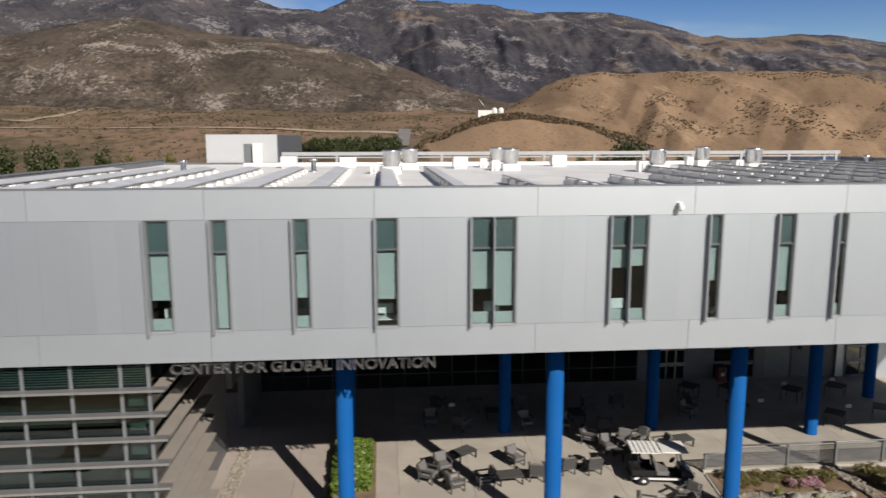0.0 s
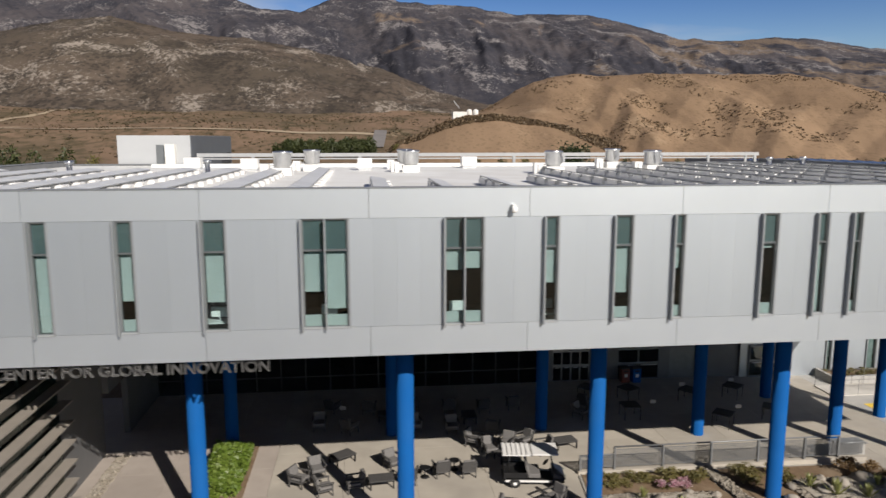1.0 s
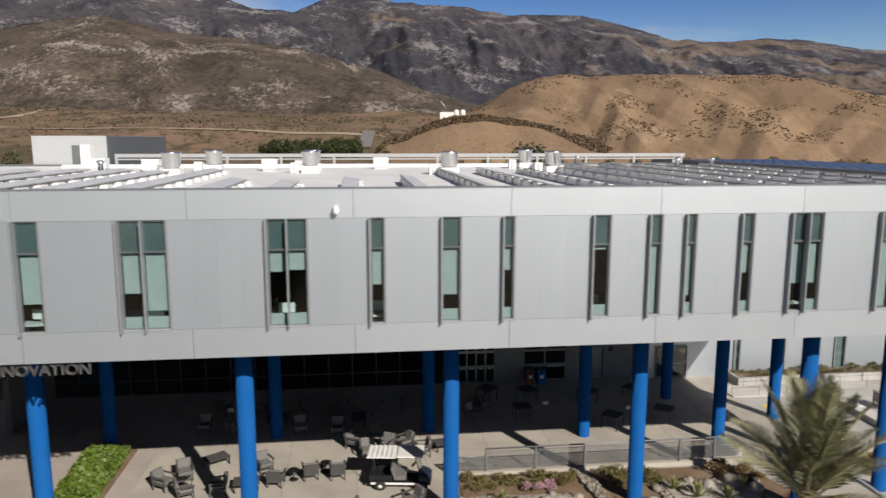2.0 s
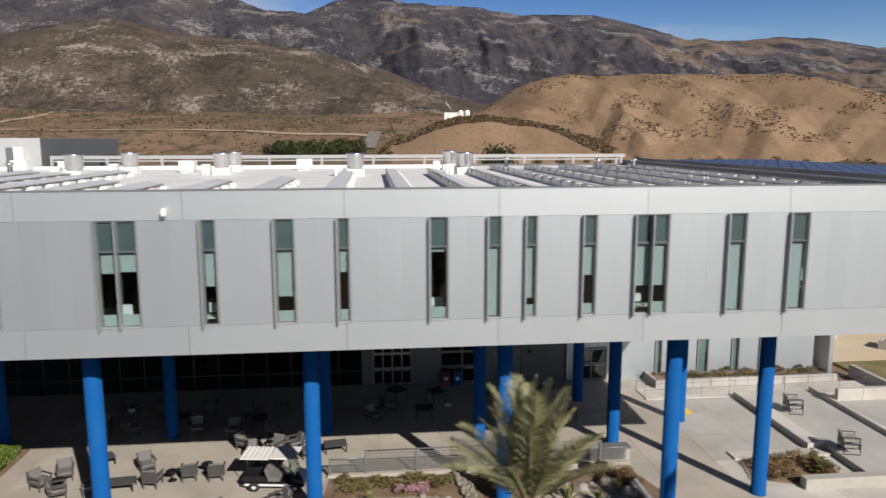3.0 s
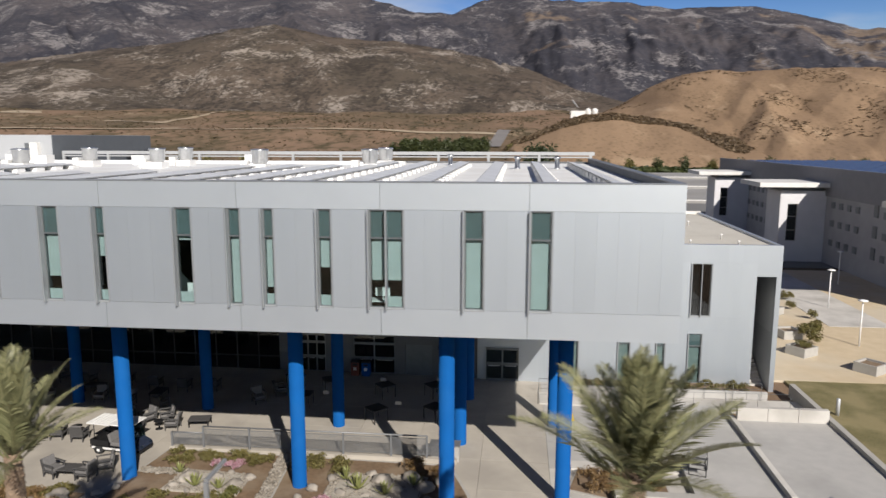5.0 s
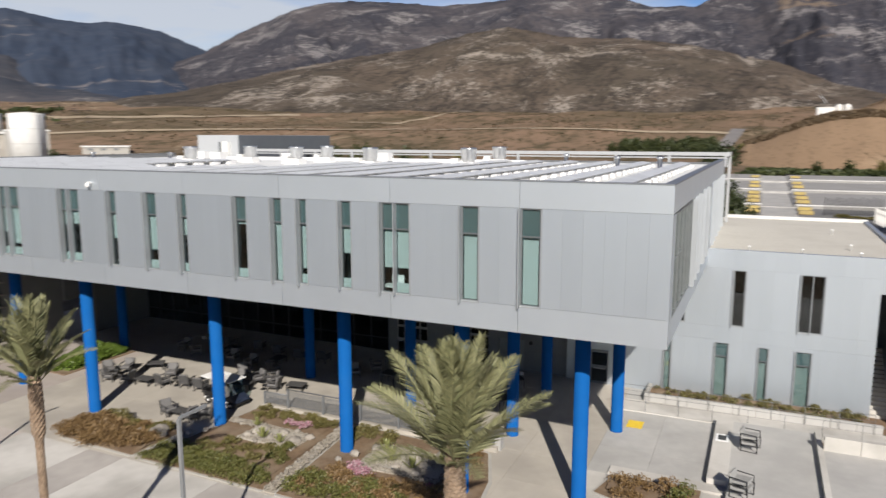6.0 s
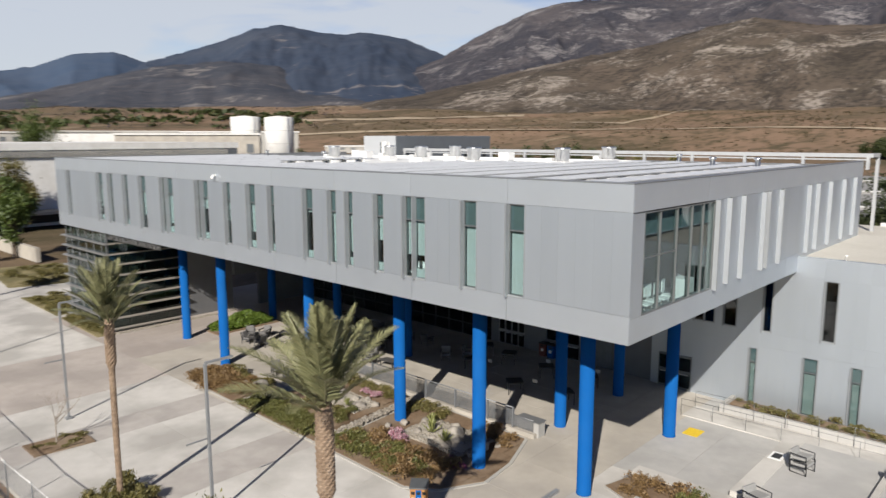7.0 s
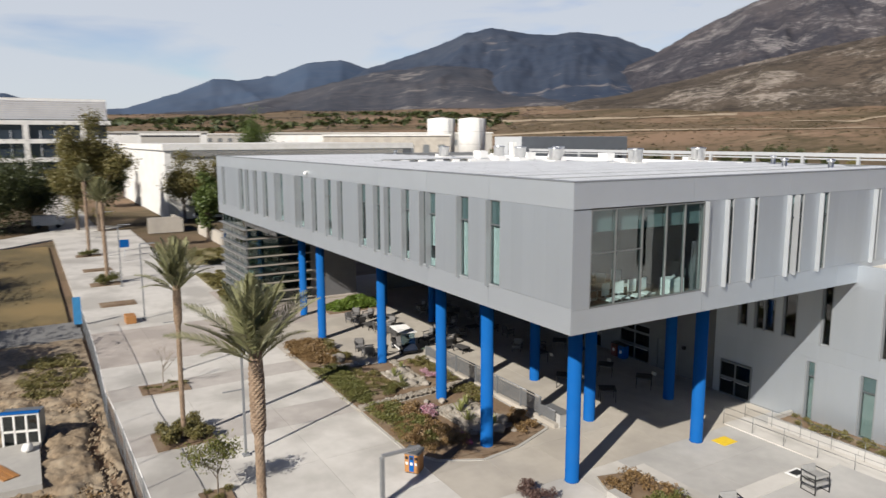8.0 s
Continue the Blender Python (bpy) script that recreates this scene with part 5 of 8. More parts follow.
plants("flower", L_PINK, "pink and white flowering plant on gravel", scatter(-13.8, -12.4, 1.2, 1.8, 5, 0.2, 0.3), 260, 0.075, (0.3, 0.3, 0.22), "pink flowers", "flowering_plant", "flowers")
plants("flower", L_PURPLE, "purple flowering plant by the blue column", scatter(-9.4, -8.6, 0.9, 1.5, 3, 0.15, 0.35), 420, 0.07, (0.33, 0.33, 0.35), "purple flowers", "flowering_plant", "flowers")
plants("dry", L_DRY, "dry straw-coloured weed by the court", scatter(-2.6, 0.6, 4.4, 5.9, 12, 0.05, 0.45), 260, 0.1, (0.5, 0.5, 0.55), "court weeds")
plants("dusky", L_PURPLE_DRY, "dusky purple-brown bush at the bed's edge", scatter(-3.9, -2.6, 0.4, 1.5, 6, 0.02, 0.35), 700, 0.075, (0.45, 0.45, 0.7), "court bushes")
plants("green", L_SHRUB, "green weed by the court", scatter(-0.2, 0.7, 4.5, 5.8, 4, 0.05, 0.45), 260, 0.1, (0.45, 0.45, 0.6), "court weeds")
plants("grass", L_OLIVE, "tuft of dry grass in the planter of the wing", scatter(-2.4, 8.2, 16.8, 18.1, 48, 0.28, 0.3), 200, 0.08, (0.28, 0.28, 0.3), "planter grasses", "grass_tuft", "grass")
plants("green", L_OLIVE, "bushy green grass round the palm trunk", scatter(-18.0, -16.1, -11.7, -9.5, 13, 0.05, 0.4), 620, 0.1, (0.5, 0.5, 0.62), "palm pit plants")
plants("green", L_OLIVE, "low plant in the tree pit", scatter(-25.8, -24.4, -11.2, -9.0, 6, 0.05, 0.5), 300, 0.08, (0.36, 0.36, 0.16), "tree pit plants")
plants("green", L_OLIVE, "low plant in the tree pit", scatter(-10.6, -9.7, -11.1, -10.0, 3, 0.05, 0.3), 220, 0.08, (0.35, 0.35, 0.2), "tree pit plants")
plants("green", L_OLIVE, "low grassy plant before the glazed hall", scatter(-50.5, -43.6, -0.9, -0.1, 26, 0.05, 0.4), 260, 0.12, (0.5, 0.4, 0.4), "hall plants")
plants("green", L_SHRUB, "green bush in the far tree pit", [s for x in (-61.5, -83) for s in scatter(x - 0.8, x + 0.8, -11, -8.8, 8, 0.05, 0.4)], 300, 0.14, (0.6, 0.6, 0.8), "palm pit plants")

plants("lawn", L_OLIVE, "low olive shrub on the half-dry grass", scatter(-61, -53.2, -0.4, 2.1, 16, 0.05, 0.7) + scatter(-79, -68, 2.0, 7.8, 26, 0.05, 0.9), 420, 0.14, (0.8, 0.8, 0.45), "lawn shrubs")

# clipped hedge of broad leaves in the forecourt
hedge = thing("hedge", None, "bright green broad-leaved hedge by the forecourt", "hedge")
verts, faces = [], []
for _ in range(7600):
    x, y = rng.uniform(-39.0, -37.1), rng.uniform(5.4, 10.7)
    if math.hypot(x + 38.0, y - 10.6) < 0.4:
        continue
    off = max(abs(x + 38.05) / 0.95, abs(y - 8.05) / 2.65)
    if off > 0.86 + 0.2 * noise.noise((x * 1.7, y * 1.7, 9)):
        continue
    top = (0.78 + 0.4 * noise.noise((x * 0.9, y * 0.9, 4))) * math.sqrt(max(0.04, 1.05 - off ** 3))
    edge = rng.random() < 0.35
    p = Vector((x, y, gz(x) + (top * rng.uniform(0.85, 1.08) if not edge else top * rng.uniform(0.05, 1.0))))
    q, s, i = Euler((rng.uniform(-0.9, 0.9), rng.uniform(-0.9, 0.9), rng.uniform(0, 6.3))).to_matrix(), rng.uniform(0.11, 0.2), len(verts)
    for u, v, w in ((-0.4, 0, 0), (0, -0.5, 0.1), (0.4, 0, 0), (0, 0.6, -0.1)):
        verts.append(p + q @ Vector((u * s * 1.4, v * s * 1.6, w * s)))
    faces.append((i, i + 1, i + 2, i + 3))
me = bpy.data.meshes.new("foliage")
me.from_pydata(verts, [], faces)
me.materials.append(L_HEDGE)
part("foliage", me, None, hedge)
part("soil", box(-39.05, -37.0, 5.3, 10.8, gz(-38) - 0.02, gz(-38) + 0.08), M_SOIL, hedge)


def boulder(seed, r):
    bm = bmesh.new()
    bmesh.ops.create_icosphere(bm, subdivisions=3, radius=r)
    for v in bm.verts:
        d = 1 + 0.28 * noise.fractal(tuple(v.co * (1.4 / r) + Vector((seed, 0, 0))), 1.0, 2.0, 3)
        v.co = Vector((v.co.x * d, v.co.y * d * 0.8, v.co.z * d * 0.62))
    for f in bm.faces:
        f.smooth = True
    return mesh_of("boulder", bm, M_STONE)


rocks = [boulder(k * 7.3, 0.5) for k in range(4)]
for x, y, s in ((-25.2, 0.4, 1.0), (-24.4, 0.9, 1.3), (-24.9, -0.3, 0.8), (-19.8, 3.2, 1.1), (-18.6, 3.4, 0.8), (-18.9, 2.7, 0.6), (-17.6, 2.9, 0.9), (-20.2, 2.6, 0.6),
                (-12.4, 3.5, 1.0), (-11.3, 3.9, 1.2), (-10.6, 3.2, 0.8), (-10.1, 4.2, 1.3), (-9.4, 3.5, 1.0), (-14.6, 2.2, 0.5), (-14.2, 3.0, 0.7), (-13.6, 4.0, 0.6), (-11.9, 4.5, 0.7), (-10.7, 2.4, 0.6), (-8.9, 4.3, 0.6), (-19.4, 2.2, 0.45), (-17.2, 3.6, 0.6), (-18.2, 4.0, 0.5),
                (-23.1, 1.6, 0.6), (-22.6, 2.2, 0.5), (-12.9, 2.7, 0.7), (-9.2, 2.6, 0.6), (-11.8, 2.6, 0.6)):
    ob = tagged(new("boulder", rocks[rng.randrange(4)]), "rounded beige boulder among garden plants", "boulder", "garden boulders")
    ob.matrix_world = pose(x, y, gz(x) + 0.14 + 0.12 * s, 0, 0, rng.uniform(0, 360)) @ Matrix.Diagonal((s * 0.8, s * 0.8, s * 0.75, 1))


def pebbles(label, count, x0, x1, y0, y1, skew=0.0, seed=1):
    """Loose stones on a gravel surface, joined."""
    r = random.Random(seed)
    bm = bmesh.new()
    for _ in range(count):
        v = r.random()
        x, y = r.uniform(x0, x1) + skew * v, y0 + (y1 - y0) * v
        q = r.uniform(0.02, 0.06) * (1.9 if r.random() < 0.06 else 1.0)
        m = Matrix.Translation((x, y, gz(x) + (0.2 if x > -40 else 0.02) + q * 0.2)) @ Euler((r.uniform(-0.4, 0.4), r.uniform(-0.4, 0.4), r.uniform(0, 6.3))).to_matrix().to_4x4()
        top = bm.verts.new(m @ Vector((0, 0, q * 0.6)))
        rim = [bm.verts.new(m @ Vector((q * r.uniform(0.7, 1.15) * math.cos(a), q * r.uniform(0.7, 1.15) * math.sin(a), q * 0.1))) for a in (0, 1.05, 2.1, 3.15, 4.2, 5.25)]
        low = [bm.verts.new(p.co - Vector((0, 0, q * 0.9))) for p in rim]
        for k in range(6):
            bm.faces.new((rim[k], rim[(k + 1) % 6], top)).smooth = True
            bm.faces.new((low[k], low[(k + 1) % 6], rim[(k + 1) % 6], rim[k]))
    return tagged(part("pebbles", bm, M_PEBBLE), label, "pebbles", kind="stuff")


M_PEBBLE = mat("pebble_stone", (0.295, 0.258, 0.205), (0.164, 0.139, 0.111), 9.0, 0.85, bump=0.4, c=(0.344, 0.316, 0.271), c_scale=3.0, spread=0.3)
pebbles("pale loose pebbles on the gravel patch", 1900, -20.5, -17.2, 2.2, 4.0, seed=2)
pebbles("pale loose pebbles round the succulents", 2700, -13.6, -9.5, 2.0, 4.6, seed=3)
pebbles("pale loose pebbles along the narrow path", 1300, -16.05, -15.5, -1.4, 6.2, -0.6, seed=4)
pebbles("pale loose pebbles behind the low shrubs", 500, -22.4, -20.2, 3.6, 4.1, seed=5)
pebbles("beige pebble strip beside the glazed hall", 1500, -43.55, -42.95, 0.3, 10.6, seed=6)


def agave():
    t = thing("agave", None, "yellow-green spiky agave on gravel", "succulent", "agaves")
    blade = bmesh.new()
    pts = [(0.0, 0.0, 0.035), (0.16, 0.14, 0.05), (0.3, 0.32, 0.035), (0.38, 0.46, 0.004)]
    prev = None
    for d, z, w in pts:
        row = [blade.verts.new((d, -w, z + 0.015)), blade.verts.new((d, 0, z)), blade.verts.new((d, w, z + 0.015))]
        if prev:
            blade.faces.new((prev[0], prev[1], row[1], row[0]))
            blade.faces.new((prev[1], prev[2], row[2], row[1]))
        prev = row
    me = mesh_of("leaf", blade, L_AGAVE)
    for k in range(18):
        part("leaf", me, None, t).matrix_local = pose(0, 0, 0, 0, -35 + 70 * (k % 3) / 2 - 20, k * 137.5)
    return t


first = agave()
first.matrix_world = pose(-19.2, 2.5, gz(-19) + 0.28)
for x, y, s in ((-18.1, 2.4, 0.8), (-12.2, 3.0, 1.2), (-11.0, 2.7, 1.0), (-12.9, 3.8, 1.0), (-9.9, 3.6, 0.9), (-20.4, 3.6, 0.8)):
    copy_thing(first, pose(x, y, gz(x) + 0.28, 0, 0, 40 * x) @ Matrix.Diagonal((s, s, s, 1)))

# ---------------------------------------------------------------- low railing between terrace and garden
M_RAIL = mat("railing_grey", (0.231, 0.235, 0.239), (0.193, 0.196, 0.2), 12.0, 0.5, 0.4)
rail = thing("terrace_railing", None, "low steel railing with mesh panels on a concrete kerb", "railing")
RX = [-22.2, -20.6, -18.3, -16.0, -13.7, -11.4, -9.7]
part("kerb", box(-22.3, -8.3, 6.35, 6.6, -0.05, 0.3), M_CONC_PLAZA, rail)
part("top_rail", tube(((-20.6, 6.48, 1.36), (-9.7, 6.48, 1.36), 0.04), ((-22.2, 6.48, 1.02), (-20.6, 6.48, 1.02), 0.03), ((-9.7, 6.48, 0.98), (-8.4, 6.48, 0.98), 0.03)), M_RAIL, rail)
for x0, x1 in zip(RX, RX[1:] + [-8.4]):
    part("post", box(x0 - 0.04, x0 + 0.04, 6.42, 6.54, 0.3, 1.36 if x0 > -22 else 1.02), M_RAIL, rail)
    top = 1.0 if x0 < -22 or x1 > -9 else 1.24
    w = round(x1 - x0, 2)
    wires = [(0.05, w - 0.05, -0.015, 0.015, top - 0.03, top), (0.05, w - 0.05, -0.015, 0.015, 0.42, 0.45)]
    wires += [(0.05 + k * (w - 0.1) / 36 - 0.009, 0.05 + k * (w - 0.1) / 36 + 0.009, -0.006, 0.006, 0.45, top - 0.03) for k in range(37)]
    wires += [(0.05, w - 0.05, -0.004, 0.004, 0.5 + 0.07 * k, 0.51 + 0.07 * k) for k in range(int((top - 0.55) / 0.07) + 1)]
    part("mesh_panel", box(*wires), M_RAIL, rail).location = (x0, 6.48, 0)
part("end_box", box(-9.55, -8.2, 6.62, 7.2, 0.0, 0.84, bevel=0.015), M_CONC_GREY, rail)
part("box_cap", box(-9.6, -8.15, 6.57, 7.25, 0.84, 0.88), M_RAIL, rail)


# ---------------------------------------------------------------- furniture
def lounge_chair():
    t = thing("lounge_chair", None, "grey woven lounge chair with pale cushions on the terrace", "chair", "terrace lounge chairs")
    for x in (-0.31, 0.27):
        for y in (-0.33, 0.3):
            part("leg", box(x, x + 0.05, y, y + 0.05, 0, 0.58 if y < 0 else 0.6), M_WICKER, t)
    part("seat_frame", box(-0.31, 0.32, -0.33, 0.35, 0.26, 0.33, bevel=0.01), M_WICKER, t)
    for x in (-0.37, 0.29):
        part("armrest", box(x, x + 0.09, -0.36, 0.36, 0.58, 0.63, bevel=0.012), M_WICKER, t)
    bk = bmesh.new()
    add_box(bk, -0.32, 0.33, 0, 0.06, 0, 0.5)
    b = part("backrest", bk, M_WICKER, t)
    b.matrix_local = pose(0, 0.28, 0.33, -14, 0, 0)
    part("seat_cushion", box(-0.27, 0.28, -0.34, 0.24, 0.335, 0.45, bevel=0.03), M_CUSHION, t)
    c = part("back_cushion", box(-0.27, 0.28, -0.11, -0.005, 0.1, 0.52, bevel=0.03), M_CUSHION, t)
    c.matrix_local = pose(0, 0.28, 0.33, -14, 0, 0)
    return t


def low_table(name="coffee_table", w=0.55, d=0.38, h=0.42, label="dark slatted coffee table between lounge chairs", group="terrace tables"):
    t = thing(name, None, label, "table", group)
    for x in (-w + 0.03, w - 0.09):
        for y in (-d + 0.03, d - 0.09):
            part("leg", box(x, x + 0.06, y, y + 0.06, 0, h - 0.05), M_BLACK, t)
    part("apron", box(-w + 0.02, w - 0.02, -d + 0.02, d - 0.02, h - 0.09, h - 0.05), M_BLACK, t)
    n = 6
    for k in range(n):
        y = -d + k * 2 * d / n
        part("slat", box(-w, w, y + 0.008, y + 2 * d / n - 0.008, h - 0.05, h - 0.02), M_WICKER, t)
    return t


chair = lounge_chair()
CHAIRS = [(-34.7, 6.7, 60), (-34.0, 7.5, 20), (-33.6, 5.8, 110), (-32.3, 6.0, -80), (-29.9, 6.5, 170), (-28.45, 7.0, 190), (-27.25, 6.9, 185), (-30.6, 7.9, 30),
          (-26.1, 3.2, 70), (-24.55, 3.1, -95), (-25.9, 8.8, 10), (-25.0, 9.3, -30), (-24.1, 9.6, -60), (-26.5, 9.9, 60), (-23.3, 8.7, -80), (-24.1, 3.9, -60),
          (-34.2, 12.7, 0), (-32.6, 12.1, 140), (-29.3, 12.0, 10), (-27.4, 11.6, 0), (-25.3, 11.3, 160), (-27.2, 14.4, 180), (-25.3, 14.2, 180), (-29.2, 14.8, 190),
          (-31.6, 14.6, 170), (-20.2, 12.8, 40), (-23.6, 14.5, 180), (-33.6, 15.0, 150), (-19.4, 14.2, 120)]
for k, (x, y, a) in enumerate(CHAIRS):
    if k:
        copy_thing(chair, pose(x, y, gz(x), 0, 0, a))
chair.matrix_world = pose(CHAIRS[0][0], CHAIRS[0][1], gz(CHAIRS[0][0]), 0, 0, CHAIRS[0][2])
table = low_table()
TABLES = [(-31.15, 6.3, 5), (-32.9, 8.8, 35), (-25.35, 3.3, 0), (-25.2, 8.2, 20), (-22.1, 9.3, 10), (-30.6, 13.6, 0), (-26.3, 13.0, 90)]
for x, y, a in TABLES[1:]:
    copy_thing(table, pose(x, y, gz(x), 0, 0, a))
table.matrix_world = pose(TABLES[0][0], TABLES[0][1], gz(TABLES[0][0]), 0, 0, TABLES[0][2])
side = thing("side_table", None, "small round black side table", "table", "terrace side tables")
part("top", lathe([(0.25, 0.43), (0.26, 0.44), (0.26, 0.46), (0.25, 0.465)], 20), M_BLACK, side)
part("stem", lathe([(0.03, 0.02), (0.03, 0.43)], 10), M_BLACK, side)
part("foot", lathe([(0.2, 0.0), (0.2, 0.015), (0.04, 0.03)], 20), M_BLACK, side)
for x, y in ((-29.2, 6.9), (-27.8, 7.5), (-33.9, 6.6)):
    copy_thing(side, pose(x, y, gz(x)))
side.matrix_world = pose(-24.0, 8.6, gz(-24))


def picnic_table():
    t = thing("cafe_table", None, "square dark metal table on four slim legs", "table", "shaded cafe tables")
    part("tabletop", box(-0.48, 0.48, -0.48, 0.48, 0.71, 0.745, bevel=0.01), M_TABLE, t)
    part("apron", box(-0.42, 0.42, -0.42, 0.42, 0.66, 0.71), M_BLACK, t)
    for x in (-0.45, 0.41):
        for y in (-0.45, 0.41):
            part("leg", box(x, x + 0.04, y, y + 0.04, 0.0, 0.71), M_BLACK, t)
    return t


M_TABLE = mat("dark_table_metal", (0.05, 0.048, 0.047), (0.04, 0.038, 0.037), 6.0, 0.6, 0.2)
pic = picnic_table()
for x, y in ((-13.0, 11.0), (-9.9, 11.6), (-10.3, 15.0), (-13.2, 14.6), (-16.6, 15.2), (-18.9, 15.6)):
    copy_thing(pic, pose(x, y, gz(x), 0, 0, 31 * x))
pic.matrix_world = pose(-17.5, 12.6, gz(-17.5))
SIGNS = [(-33.0, 13.4), (-16.2, 12.6), (-13.4, 15.1), (-10.1, 15.6), (-11.9, 11.5)]
for x, y in SIGNS:
    b = tagged(part("table_card", box(x - 0.16, x + 0.16, y - 0.015, y + 0.015, gz(x) + 0.748, gz(x) + 0.94), M_KERB), "white notice card standing on a table", "card", "notice cards")


def service_cart():
    """An open utility cart with a white roof."""
    t = thing("utility_cart", None, "white electric utility cart with a flat roof parked on the terrace", "golf cart")
    part("chassis", box(-1.25, 1.25, -0.5, 0.5, 0.24, 0.36, bevel=0.03), M_BLACK, t)
    for y in (-0.56, 0.51):
        part("side_sill", box(-1.25, 0.75, y, y + 0.05, 0.3, 0.4), M_CARTWHITE, t)
    fr = bmesh.new()
    add_box(fr, 0.75, 1.3, -0.54, 0.54, 0.4, 0.86)
    for v in fr.verts:
        if v.co.z > 0.8 and v.co.x > 1.2:
            v.co.z, v.co.x = 0.62, 1.24
    bmesh.ops.bevel(fr, geom=fr.edges[:], offset=0.05, segments=3, affect="EDGES")
    cowl = part("front_cowl", fr, mat("cart_navy", (0.0231, 0.0308, 0.0539), rough=0.35), t, "dark navy front cowl")
    for y in (-0.4, 0.26):
        part("headlight", box(1.285, 1.31, y, y + 0.14, 0.55, 0.63), M_CLEAR, cowl)
    part("cargo_bed", box((-1.32, -0.35, -0.56, 0.56, 0.52, 0.57), (-1.32, -1.28, -0.56, 0.56, 0.57, 0.82), (-1.28, -0.35, -0.56, -0.52, 0.57, 0.82), (-1.28, -0.35, 0.52, 0.56, 0.57, 0.82)),
         M_BLACK, t)
    part("seat", box(-0.3, 0.22, -0.5, 0.5, 0.5, 0.74, bevel=0.05), M_CUSHION, t)
    bs = part("seat_back", box(-0.06, 0.06, -0.5, 0.5, 0.0, 0.48, bevel=0.04), M_CUSHION, t)
    bs.matrix_local = pose(-0.27, 0, 0.72, 0, -12, 0)
    for x, dx in ((-1.1, 0.0), (0.86, -0.24)):
        for y in (-0.5, 0.5):
            part("roof_post", tube(((x, y, 0.6), (x + dx, y, 1.83), 0.02)), M_BLACK, t)
    roof = part("roof", box(-0.15, 0.95, -0.62, 0.62, 1.83, 1.9, bevel=0.03), M_CARTWHITE, t)
    part("rear_roof", box(-1.4, -0.19, -0.62, 0.62, 1.8, 1.84), M_CARTWHITE, t)
    for k in range(6):
        part("roof_rib", box(-1.38 + 0.2 * k, -1.31 + 0.2 * k, -0.62, 0.62, 1.84, 1.88), M_CARTWHITE, t)
    ws = part("windscreen", box(-0.005, 0.005, -0.5, 0.5, 0.0, 0.95), M_CLEAR, t)
    ws.matrix_local = pose(0.88, 0, 0.86, 0, -13, 0)
    part("steering_wheel", lathe([(0.15, 0), (0.18, 0.012), (0.15, 0.025)], 18), M_BLACK, t).matrix_local = pose(0.52, 0.25, 0.98, 0, -50, 0)
    part("bumper", box(-1.38, -1.32, -0.5, 0.5, 0.3, 0.42, bevel=0.02), M_BLACK, t)
    for x in (-0.85, 0.9):
        for y in (-0.56, 0.56):
            w = part("wheel", lathe([(0.12, -0.08), (0.2, -0.1), (0.24, -0.06), (0.24, 0.06), (0.2, 0.1), (0.12, 0.08)], 22), M_RUBBER, t)
            w.matrix_local = pose(x, y, 0.24, 90, 0, 0)
            part("rim", lathe([(0.03, -0.09), (0.12, -0.075), (0.12, 0.075), (0.03, 0.09)], 18), M_CARTWHITE, w)
    return t


cart = service_cart()
cart.matrix_world = pose(-24.45, 5.95, gz(-24.7), 0, 0, -8) @ Matrix.Diagonal((1.03, 1.0, 0.82, 1))


def stacked_chairs():
    """Two low lounge chairs, one upon the other."""
    t = thing("stacked_chairs", None, "stack of low tubular lounge chairs with pale slung seats", "chairs", "stacked chairs")
    for z in (0.0, 0.3):
        d = 0.12 * z
        for x in (-0.4, 0.4):
            part("side_frame", tube(((x, -0.36 + d, z), (x, -0.36 + d, z + 0.56), 0.022), ((x, 0.36 + d, z), (x, 0.36 + d, z + 0.56), 0.022),
                                    ((x, -0.37 + d, z + 0.56), (x, 0.37 + d, z + 0.56), 0.024), ((x, -0.36 + d, z + 0.02), (x, 0.36 + d, z + 0.02), 0.02)), M_BLACK, t)
        part("cross_bar", tube(((-0.4, -0.3 + d, z + 0.33), (0.4, -0.3 + d, z + 0.33), 0.02), ((-0.4, 0.3 + d, z + 0.27), (0.4, 0.3 + d, z + 0.27), 0.02)), M_BLACK, t)
        sling = part("seat_sling", box(-0.37, 0.37, -0.36, 0.3, 0.0, 0.12, bevel=0.03), M_SLING, t, "pale grey slung seat")
        sling.matrix_local = pose(0, d, z + 0.335, -5, 0, 0)
        back_sling = part("back_sling", box(-0.37, 0.37, -0.06, 0.05, 0.02, 0.4, bevel=0.03), M_SLING, t, "pale grey slung back")
        back_sling.matrix_local = pose(0, 0.3 + d, z + 0.3, -16, 0, 0)
    return t


M_SLING = mat("sling_fabric", (0.3, 0.295, 0.28), (0.24, 0.235, 0.225), 9.0, 0.85)
st = stacked_chairs()
copy_thing(st, pose(2.6, 6.3, 0.3, 0, 0, 72))
st.matrix_world = pose(2.85, 11.3, 0.3, 0, 0, 80)

# hand rails of the ramp
hr = thing("ramp_handrail", None, "thin steel double handrail along the ramp", "handrail")
for y, x0, x1, zb in ((14.65, -4.3, 9.6, 0.2), (16.3, -4.2, 8.6, 0.2)):
    part("rail", tube(((x0, y, 0.95), (x1, y, 1.1), 0.012), ((x0, y, 0.6), (x1, y, 0.75), 0.009)), M_MULLION, hr)
    for k in range(9):
        x = x0 + (x1 - x0) * k / 8
        part("post", tube(((x, y, 0.0), (x, y, 0.95 + 0.15 * k / 8), 0.012)), M_MULLION, hr)

# chairs and desks seen in the corner room
M_CHAIRW = mat("white_plastic", (0.75, 0.76, 0.76), rough=0.4)


